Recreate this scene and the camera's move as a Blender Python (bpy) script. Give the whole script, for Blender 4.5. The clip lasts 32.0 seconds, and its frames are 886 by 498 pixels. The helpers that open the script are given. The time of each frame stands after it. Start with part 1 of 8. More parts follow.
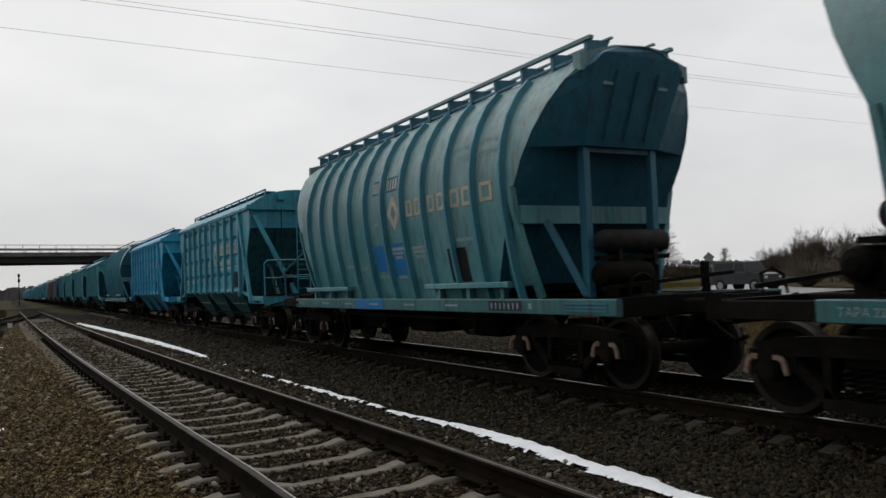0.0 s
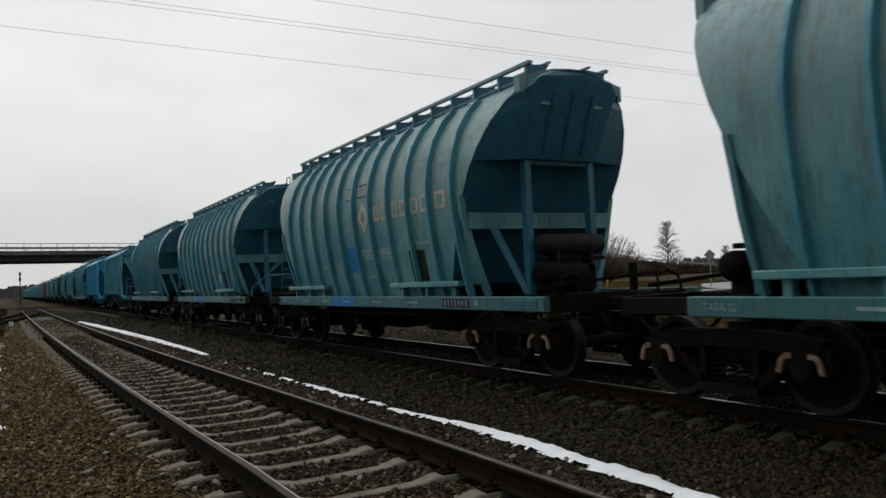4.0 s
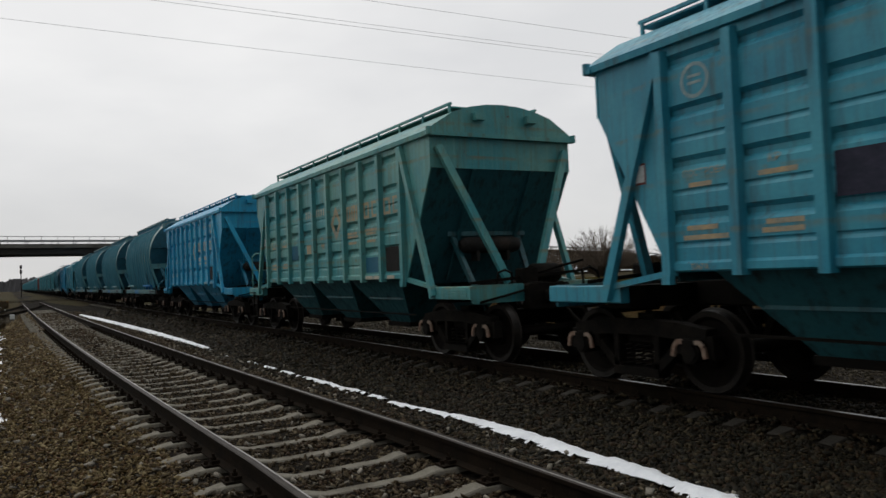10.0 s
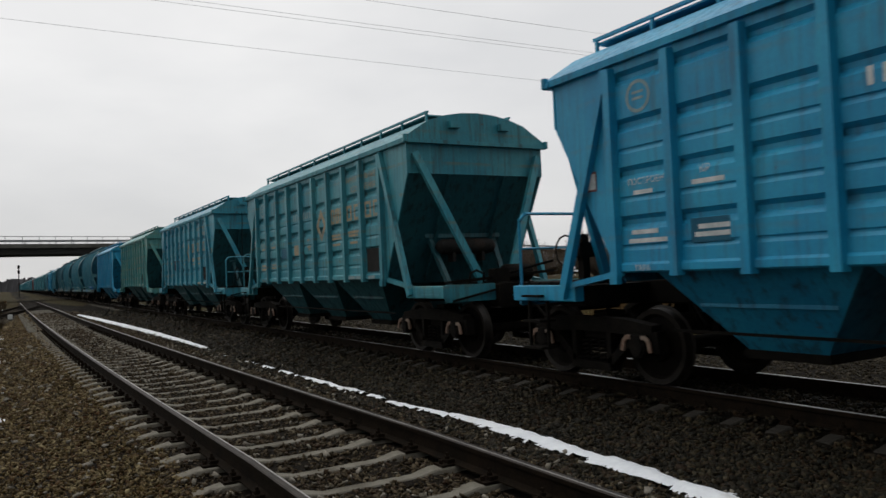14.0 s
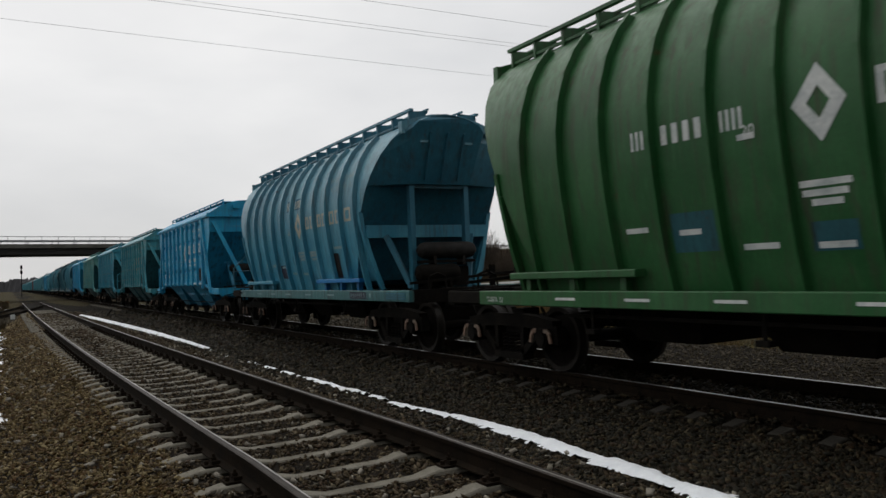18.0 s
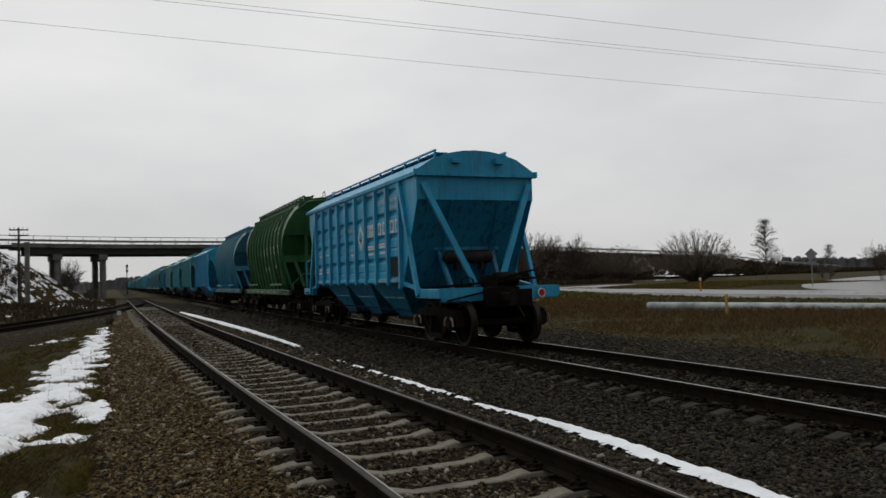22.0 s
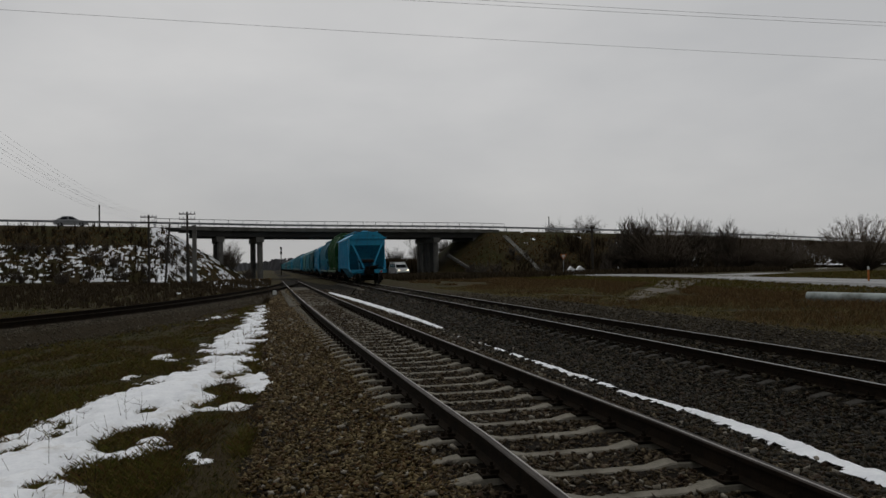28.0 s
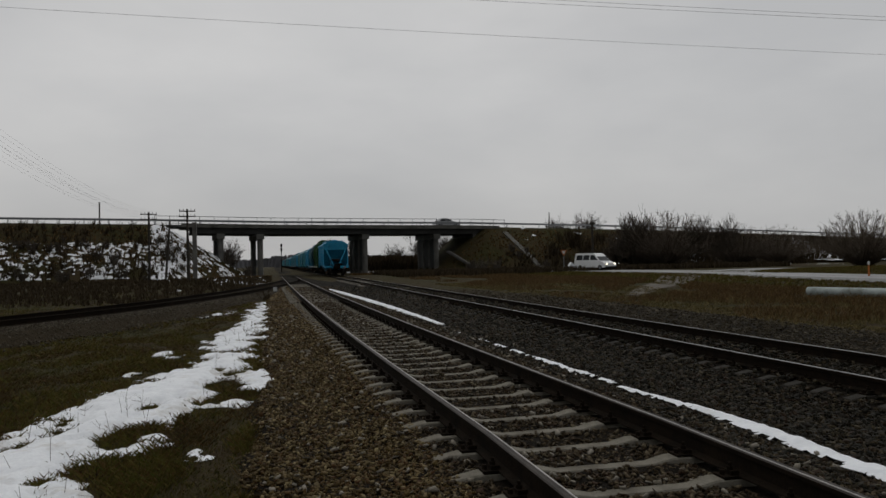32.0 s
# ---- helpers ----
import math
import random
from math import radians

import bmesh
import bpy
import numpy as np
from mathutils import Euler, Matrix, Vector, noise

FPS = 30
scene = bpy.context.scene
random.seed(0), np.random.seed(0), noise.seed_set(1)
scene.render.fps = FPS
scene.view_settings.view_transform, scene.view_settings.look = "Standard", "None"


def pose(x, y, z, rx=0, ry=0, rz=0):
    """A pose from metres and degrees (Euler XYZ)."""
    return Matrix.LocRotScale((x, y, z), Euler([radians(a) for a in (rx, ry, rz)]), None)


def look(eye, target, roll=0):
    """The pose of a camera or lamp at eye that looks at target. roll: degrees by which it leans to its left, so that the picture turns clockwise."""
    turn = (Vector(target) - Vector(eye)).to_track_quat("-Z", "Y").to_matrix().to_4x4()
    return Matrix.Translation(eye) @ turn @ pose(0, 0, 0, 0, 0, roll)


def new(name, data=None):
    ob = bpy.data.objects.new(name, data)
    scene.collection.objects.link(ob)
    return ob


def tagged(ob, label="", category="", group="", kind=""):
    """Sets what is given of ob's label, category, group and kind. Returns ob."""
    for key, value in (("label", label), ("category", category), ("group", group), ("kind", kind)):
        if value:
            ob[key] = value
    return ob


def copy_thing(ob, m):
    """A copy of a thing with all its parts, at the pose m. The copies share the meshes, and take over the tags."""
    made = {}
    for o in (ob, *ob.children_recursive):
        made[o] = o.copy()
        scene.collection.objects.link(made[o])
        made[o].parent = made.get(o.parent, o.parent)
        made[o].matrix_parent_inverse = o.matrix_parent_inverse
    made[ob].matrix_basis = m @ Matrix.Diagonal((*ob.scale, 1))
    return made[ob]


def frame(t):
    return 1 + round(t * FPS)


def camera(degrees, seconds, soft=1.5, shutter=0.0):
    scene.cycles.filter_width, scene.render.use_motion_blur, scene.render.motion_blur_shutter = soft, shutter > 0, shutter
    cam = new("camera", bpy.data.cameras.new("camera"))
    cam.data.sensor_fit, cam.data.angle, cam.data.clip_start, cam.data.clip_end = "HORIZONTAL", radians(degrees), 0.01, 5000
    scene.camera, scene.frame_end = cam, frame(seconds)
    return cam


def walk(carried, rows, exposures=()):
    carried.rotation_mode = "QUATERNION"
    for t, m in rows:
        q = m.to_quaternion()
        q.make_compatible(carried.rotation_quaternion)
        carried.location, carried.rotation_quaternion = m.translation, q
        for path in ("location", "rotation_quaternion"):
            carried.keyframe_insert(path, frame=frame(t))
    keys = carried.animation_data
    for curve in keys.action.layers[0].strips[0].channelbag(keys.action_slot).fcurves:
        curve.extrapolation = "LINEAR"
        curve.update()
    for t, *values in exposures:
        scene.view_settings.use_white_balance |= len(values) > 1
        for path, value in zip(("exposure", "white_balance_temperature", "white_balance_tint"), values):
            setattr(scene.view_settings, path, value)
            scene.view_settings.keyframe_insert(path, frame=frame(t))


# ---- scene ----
# The camera: held by hand, turning once from the passing train towards the bridge.
cam = camera(60.5, 32.0, soft=1.5, shutter=0.15)
PATH = [
    (0.0, look((0.070, 0.043, 1.415), (24.95, 43.36, 3.44), -2.41)),
    (0.5, look((0.070, 0.043, 1.415), (24.94, 43.38, 3.24), -2.41)),
    (1.0, look((0.070, 0.043, 1.415), (24.99, 43.36, 3.17), -2.68)),
    (1.5, look((0.070, 0.043, 1.415), (24.98, 43.35, 3.31), -2.40)),
    (2.0, look((0.070, 0.043, 1.415), (24.98, 43.35, 3.42), -2.25)),
    (2.5, look((0.070, 0.043, 1.415), (25.04, 43.32, 3.40), -2.36)),
    (4.5, look((0.070, 0.043, 1.415), (24.89, 43.41, 3.27), -2.52)),
    (5.0, look((0.070, 0.043, 1.415), (25.06, 43.31, 3.25), -2.39)),
    (5.5, look((0.070, 0.043, 1.415), (24.99, 43.36, 3.10), -2.50)),
    (6.0, look((0.070, 0.043, 1.415), (24.99, 43.36, 3.01), -2.46)),
    (6.5, look((0.070, 0.043, 1.415), (24.97, 43.37, 3.03), -2.58)),
    (7.0, look((0.070, 0.043, 1.415), (24.89, 43.42, 3.04), -2.41)),
    (7.5, look((0.070, 0.043, 1.415), (24.99, 43.36, 3.07), -2.45)),
    (8.0, look((0.070, 0.043, 1.415), (24.88, 43.42, 3.10), -2.33)),
    (8.5, look((0.070, 0.043, 1.415), (24.99, 43.36, 3.18), -2.17)),
    (9.0, look((0.070, 0.043, 1.415), (24.89, 43.41, 3.10), -2.34)),
    (9.5, look((0.070, 0.043, 1.415), (24.85, 43.44, 2.99), -2.40)),
    (10.0, look((0.070, 0.043, 1.415), (24.86, 43.44, 2.89), -2.39)),
    (10.5, look((0.070, 0.043, 1.415), (24.91, 43.41, 3.02), -2.47)),
    (11.0, look((0.070, 0.043, 1.415), (24.87, 43.43, 3.03), -2.59)),
    (11.5, look((0.070, 0.043, 1.415), (25.05, 43.33, 3.01), -2.53)),
    (12.0, look((0.070, 0.043, 1.415), (24.90, 43.41, 3.07), -2.32)),
    (12.5, look((0.070, 0.043, 1.415), (24.86, 43.44, 3.03), -2.32)),
    (13.0, look((0.070, 0.043, 1.415), (24.97, 43.37, 3.00), -2.29)),
    (13.5, look((0.070, 0.043, 1.415), (24.95, 43.39, 2.91), -2.45)),
    (14.0, look((0.070, 0.043, 1.415), (24.96, 43.39, 2.85), -2.47)),
    (14.5, look((0.070, 0.043, 1.415), (24.99, 43.36, 3.05), -2.27)),
    (16.5, look((0.070, 0.043, 1.415), (24.91, 43.42, 2.74), -2.48)),
    (17.0, look((0.070, 0.043, 1.415), (24.90, 43.42, 2.91), -2.48)),
    (17.5, look((0.070, 0.043, 1.415), (24.93, 43.40, 2.96), -2.46)),
    (18.0, look((0.070, 0.043, 1.415), (24.84, 43.45, 2.91), -2.37)),
    (18.5, look((0.070, 0.043, 1.415), (24.81, 43.47, 2.88), -2.45)),
    (19.0, look((0.070, 0.043, 1.415), (24.71, 43.53, 2.58), -2.55)),
    (19.5, look((0.070, 0.043, 1.415), (24.94, 43.41, 2.58), -2.56)),
    (20.0, look((0.070, 0.043, 1.415), (24.92, 43.41, 2.67), -2.48)),
    (20.5, look((0.070, 0.043, 1.415), (24.82, 43.46, 2.76), -2.44)),
    (21.0, look((0.070, 0.043, 1.415), (24.95, 43.39, 2.82), -2.37)),
    (21.5, look((0.061, 0.037, 1.413), (24.36, 43.71, 2.93), -2.33)),
    (22.0, look((0.046, 0.028, 1.409), (19.79, 45.93, 3.27), -1.78)),
    (22.5, look((0.031, 0.019, 1.406), (14.91, 47.73, 2.87), -1.15)),
    (23.0, look((0.015, 0.009, 1.403), (11.25, 48.69, 3.34), -0.77)),
    (23.5, look((0.000, 0.000, 1.400), (10.18, 48.91, 3.30), -0.77)),
    (24.0, look((0.000, 0.000, 1.400), (9.74, 49.02, 2.89), -0.99)),
    (24.5, look((0.000, 0.000, 1.400), (10.26, 48.91, 2.92), -0.95)),
    (25.0, look((0.000, 0.000, 1.400), (10.62, 48.84, 2.84), -0.94)),
    (25.5, look((0.000, 0.000, 1.400), (10.83, 48.80, 2.72), -0.98)),
    (27.5, look((0.000, 0.000, 1.400), (10.84, 48.80, 2.51), -0.92)),
    (28.0, look((0.000, 0.000, 1.400), (10.99, 48.77, 2.47), -1.04)),
    (28.5, look((0.000, 0.000, 1.400), (11.03, 48.76, 2.50), -0.97)),
    (29.0, look((0.000, 0.000, 1.400), (10.89, 48.79, 2.55), -0.99)),
    (29.5, look((0.000, 0.000, 1.400), (10.94, 48.77, 2.61), -1.17)),
    (30.0, look((0.000, 0.000, 1.400), (10.94, 48.78, 2.52), -1.45)),
    (30.5, look((0.000, 0.000, 1.400), (10.90, 48.78, 2.52), -1.32)),
    (31.0, look((0.000, 0.000, 1.400), (10.65, 48.84, 2.35), -1.19)),
    (31.5, look((0.000, 0.000, 1.400), (10.76, 48.82, 2.33), -1.13)),
    (32.0, look((0.000, 0.000, 1.400), (10.97, 48.78, 2.23), -1.22)),
]
# The clip's own exposure falls when the dark train has passed.
EXPOSURES = [(0.0, 0.0), (21.4, 0.0), (22.2, -0.22), (23.2, -0.45), (25.0, -0.57), (32.0, -0.61)]
walk(cam, PATH, EXPOSURES)

# ---- light: a closed grey winter sky ----
world = bpy.data.worlds.new("overcast_sky")
scene.world = world
world.use_nodes = True
wn, wl = world.node_tree.nodes, world.node_tree.links
wn.clear()
w_out = wn.new("ShaderNodeOutputWorld")
w_sky = wn.new("ShaderNodeTexSky")
w_sky.sky_type, w_sky.sun_disc = "NISHITA", False
w_sky.sun_elevation, w_sky.sun_rotation = radians(38), radians(-20)
w_tc = wn.new("ShaderNodeTexCoord")
w_map = wn.new("ShaderNodeMapping")
w_map.inputs["Scale"].default_value = (1.0, 1.0, 2.6)
wl.new(w_tc.outputs["Generated"], w_map.inputs["Vector"])
w_noise = wn.new("ShaderNodeTexNoise")
w_noise.inputs["Scale"].default_value, w_noise.inputs["Detail"].default_value, w_noise.inputs["Roughness"].default_value = 2.2, 5.0, 0.5
wl.new(w_map.outputs[0], w_noise.inputs["Vector"])
w_ramp = wn.new("ShaderNodeValToRGB")
w_ramp.color_ramp.elements[0].position, w_ramp.color_ramp.elements[0].color = 0.32, (0.70, 0.705, 0.715, 1)
w_ramp.color_ramp.elements[1].position, w_ramp.color_ramp.elements[1].color = 0.70, (0.89, 0.885, 0.88, 1)
wl.new(w_noise.outputs["Fac"], w_ramp.inputs[0])
# a closed cloud cover is brighter overhead than round the horizon
w_sep = wn.new("ShaderNodeSeparateXYZ")
wl.new(w_tc.outputs["Generated"], w_sep.inputs[0])
w_up = wn.new("ShaderNodeMapRange")
w_up.interpolation_type = "SMOOTHSTEP"
w_up.inputs["From Min"].default_value, w_up.inputs["From Max"].default_value = 0.40, 0.95
w_up.inputs["To Min"].default_value, w_up.inputs["To Max"].default_value = 1.0, 1.62
wl.new(w_sep.outputs["Z"], w_up.inputs["Value"])
# and brighter ahead, where the sun stands behind it, than in the opposite quarter
w_dot = wn.new("ShaderNodeVectorMath")
w_dot.operation = "DOT_PRODUCT"
w_dot.inputs[1].default_value = (0.40, 0.917, 0.0)
wl.new(w_tc.outputs["Generated"], w_dot.inputs[0])
w_fore = wn.new("ShaderNodeMapRange")
w_fore.interpolation_type = "SMOOTHSTEP"
w_fore.inputs["From Min"].default_value, w_fore.inputs["From Max"].default_value = -1.0, 0.3
w_fore.inputs["To Min"].default_value, w_fore.inputs["To Max"].default_value = 0.37, 1.06
wl.new(w_dot.outputs["Value"], w_fore.inputs["Value"])
w_mul = wn.new("ShaderNodeMath")
w_mul.operation = "MULTIPLY"
wl.new(w_up.outputs[0], w_mul.inputs[0])
wl.new(w_fore.outputs[0], w_mul.inputs[1])
w_low = wn.new("ShaderNodeMapRange")
w_low.interpolation_type = "SMOOTHSTEP"
w_low.inputs["From Min"].default_value, w_low.inputs["From Max"].default_value = 0.0, 0.26
w_low.inputs["To Min"].default_value, w_low.inputs["To Max"].default_value = 0.84, 1.0
wl.new(w_sep.outputs["Z"], w_low.inputs["Value"])
w_all = wn.new("ShaderNodeMath")
w_all.operation = "MULTIPLY"
wl.new(w_mul.outputs[0], w_all.inputs[0])
wl.new(w_low.outputs[0], w_all.inputs[1])
w_cloud = wn.new("ShaderNodeBackground")
wl.new(w_all.outputs[0], w_cloud.inputs[1])
wl.new(w_ramp.outputs[0], w_cloud.inputs[0])
w_bg = wn.new("ShaderNodeBackground")
w_bg.inputs[1].default_value = 0.06
wl.new(w_sky.outputs[0], w_bg.inputs[0])
w_mix = wn.new("ShaderNodeMixShader")
w_mix.inputs[0].default_value = 0.95
wl.new(w_bg.outputs[0], w_mix.inputs[1])
wl.new(w_cloud.outputs[0], w_mix.inputs[2])
wl.new(w_mix.outputs[0], w_out.inputs[0])
sun_data = bpy.data.lights.new("sun", "SUN")
sun_data.energy, sun_data.angle, sun_data.color = 0.5, radians(60), (1.0, 0.97, 0.93)
sun = new("sun", sun_data)
sun.matrix_world = look((0, 0, 60), (20, -48, 0))

# ---- mesh helpers ----
class Shape:
    """Collects vertices and faces of one mesh; mats: the material slot of each face."""

    def __init__(self):
        self.v, self.f, self.m, self.slot = [], [], [], 0

    def add(self, verts, faces):
        n = len(self.v)
        self.v += [tuple(p) for p in verts]
        self.f += [tuple(i + n for i in fc) for fc in faces]
        self.m += [self.slot] * len(faces)
        return self

    def box(self, x0, x1, y0, y1, z0, z1):
        v = [(x, y, z) for x in (x0, x1) for y in (y0, y1) for z in (z0, z1)]
        return self.add(v, [(0, 1, 3, 2), (4, 6, 7, 5), (0, 4, 5, 1), (2, 3, 7, 6), (0, 2, 6, 4), (1, 5, 7, 3)])

    def slab(self, x0, x1, y0, y1, z0, z1, c=0.01):
        """A box along y or x with its long upper and lower edges chamfered."""
        pr = [(x0 + c, z0), (x1 - c, z0), (x1, z0 + c), (x1, z1 - c), (x1 - c, z1), (x0 + c, z1), (x0, z1 - c), (x0, z0 + c)]
        return self.prism([(x, z) for x, z in pr], y0, y1)

    def prism(self, pts, y0, y1):
        """A closed outline in x and z, drawn out along y."""
        n = len(pts)
        v = [(x, y0, z) for x, z in pts] + [(x, y1, z) for x, z in pts]
        f = [(i, i + n, (i + 1) % n + n, (i + 1) % n) for i in range(n)]
        return self.add(v, f + [tuple(range(n)), tuple(range(2 * n - 1, n - 1, -1))])

    def plate(self, pts, off):
        """A flat outline in space, thickened by the vector off."""
        n, o = len(pts), Vector(off)
        v = [Vector(p) for p in pts] + [Vector(p) + o for p in pts]
        f = [(i, (i + 1) % n, (i + 1) % n + n, i + n) for i in range(n)]
        return self.add(v, f + [tuple(range(n - 1, -1, -1)), tuple(range(n, 2 * n))])

    def beam(self, a, b, w, h, up=(0, 0, 1)):
        """A bar of section w by h from a to b."""
        a, b = Vector(a), Vector(b)
        d = (b - a).normalized()
        s = d.cross(Vector(up))
        if s.length < 1e-4:
            s = d.cross(Vector((0, 1, 0)))
        s.normalize()
        t = s.cross(d)
        q = [(s * (i * w / 2) + t * (j * h / 2)) for i, j in ((-1, -1), (1, -1), (1, 1), (-1, 1))]
        v = [a + o for o in q] + [b + o for o in q]
        return self.add(v, [(0, 1, 5, 4), (1, 2, 6, 5), (2, 3, 7, 6), (3, 0, 4, 7), (3, 2, 1, 0), (4, 5, 6, 7)])

    def rod(self, a, b, r, n=8, r2=None, caps=True):
        a, b = Vector(a), Vector(b)
        d = (b - a).normalized()
        s = d.cross(Vector((0, 0, 1)))
        if s.length < 1e-4:
            s = Vector((1, 0, 0))
        s.normalize()
        t = s.cross(d)
        ring = [s * math.cos(2 * math.pi * k / n) + t * math.sin(2 * math.pi * k / n) for k in range(n)]
        r2 = r if r2 is None else r2
        v = [a + q * r for q in ring] + [b + q * r2 for q in ring]
        f = [(k, (k + 1) % n, (k + 1) % n + n, k + n) for k in range(n)]
        if caps:
            f += [tuple(range(n - 1, -1, -1)), tuple(range(n, 2 * n))]
        return self.add(v, f)

    def pipe(self, pts, r, n=6):
        for a, b in zip(pts, pts[1:]):
            self.rod(a, b, r, n)
        return self

    def lathe(self, axis_y, prof, x=0.0, n=24, z=0.0):
        """Rings round an axis along x at (y, z): prof is a list of (x, radius)."""
        m = len(prof)
        v = [(x + px, axis_y + r * math.sin(2 * math.pi * k / n), z + r * math.cos(2 * math.pi * k / n)) for px, r in prof for k in range(n)]
        f = [(i * n + k, i * n + (k + 1) % n, (i + 1) * n + (k + 1) % n, (i + 1) * n + k) for i in range(m - 1) for k in range(n)]
        return self.add(v, f + [tuple(range(n - 1, -1, -1)), tuple(range((m - 1) * n, m * n))])

    def mesh(self, name, mats):
        me = bpy.data.meshes.new(name)
        me.from_pydata(self.v, [], self.f)
        for m in mats:
            me.materials.append(m)
        if len(mats) > 1:
            me.polygons.foreach_set("material_index", self.m)
        me.validate()
        return me


def part(name, shape, material, parent, label=""):
    """Links a shape as one mesh object under a thing or under a part."""
    mats = material if isinstance(material, (list, tuple)) else [material]
    me = shape if isinstance(shape, bpy.types.Mesh) else shape.mesh(name, mats)
    ob = new(name, me)
    ob.parent = parent
    if label:
        tagged(ob, label)
    return ob


def smooth(ob, angle=40):
    me = ob.data
    me.polygons.foreach_set("use_smooth", [True] * len(me.polygons))
    me.set_sharp_from_angle(angle=radians(angle))
    return ob


# ---- materials ----
def nodes_of(name, rough=0.8, metal=0.0, spec=0.5):
    m = bpy.data.materials.new(name)
    m.use_nodes = True
    nt = m.node_tree
    b = nt.nodes["Principled BSDF"]
    b.inputs["Roughness"].default_value = rough
    b.inputs["Metallic"].default_value = metal
    b.inputs["Specular IOR Level"].default_value = spec
    return m, nt, b


def coords(nt, scale=(1, 1, 1), kind="Object"):
    tc, mp = nt.nodes.new("ShaderNodeTexCoord"), nt.nodes.new("ShaderNodeMapping")
    mp.inputs["Scale"].default_value = scale
    nt.links.new(tc.outputs[kind], mp.inputs["Vector"])
    return mp.outputs[0]


def noise_of(nt, vec, scale, detail=4.0, rough=0.6):
    n = nt.nodes.new("ShaderNodeTexNoise")
    n.inputs["Scale"].default_value, n.inputs["Detail"].default_value, n.inputs["Roughness"].default_value = scale, detail, rough
    nt.links.new(vec, n.inputs["Vector"])
    return n.outputs["Fac"]


def ramp(nt, fac, stops):
    r = nt.nodes.new("ShaderNodeValToRGB")
    while len(r.color_ramp.elements) < len(stops):
        r.color_ramp.elements.new(0.5)
    for e, (p, c) in zip(r.color_ramp.elements, stops):
        e.position = p
        e.color = (*c, 1) if isinstance(c, (tuple, list)) else (c, c, c, 1)
    nt.links.new(fac, r.inputs[0])
    return r.outputs[0]


def blend(nt, fac, a, b, kind="MIX"):
    x = nt.nodes.new("ShaderNodeMix")
    x.data_type, x.blend_type = "RGBA", kind
    for sock, val in ((x.inputs[0], fac), (x.inputs[6], a), (x.inputs[7], b)):
        if isinstance(val, bpy.types.NodeSocket):
            nt.links.new(val, sock)
        elif isinstance(val, (int, float)):
            sock.default_value = val
        else:
            sock.default_value = (*val, 1)
    return x.outputs[2]


def bump(nt, b, height, strength=0.3, dist=0.02):
    n = nt.nodes.new("ShaderNodeBump")
    n.inputs["Strength"].default_value, n.inputs["Distance"].default_value = strength, dist
    nt.links.new(height, n.inputs["Height"])
    nt.links.new(n.outputs[0], b.inputs["Normal"])


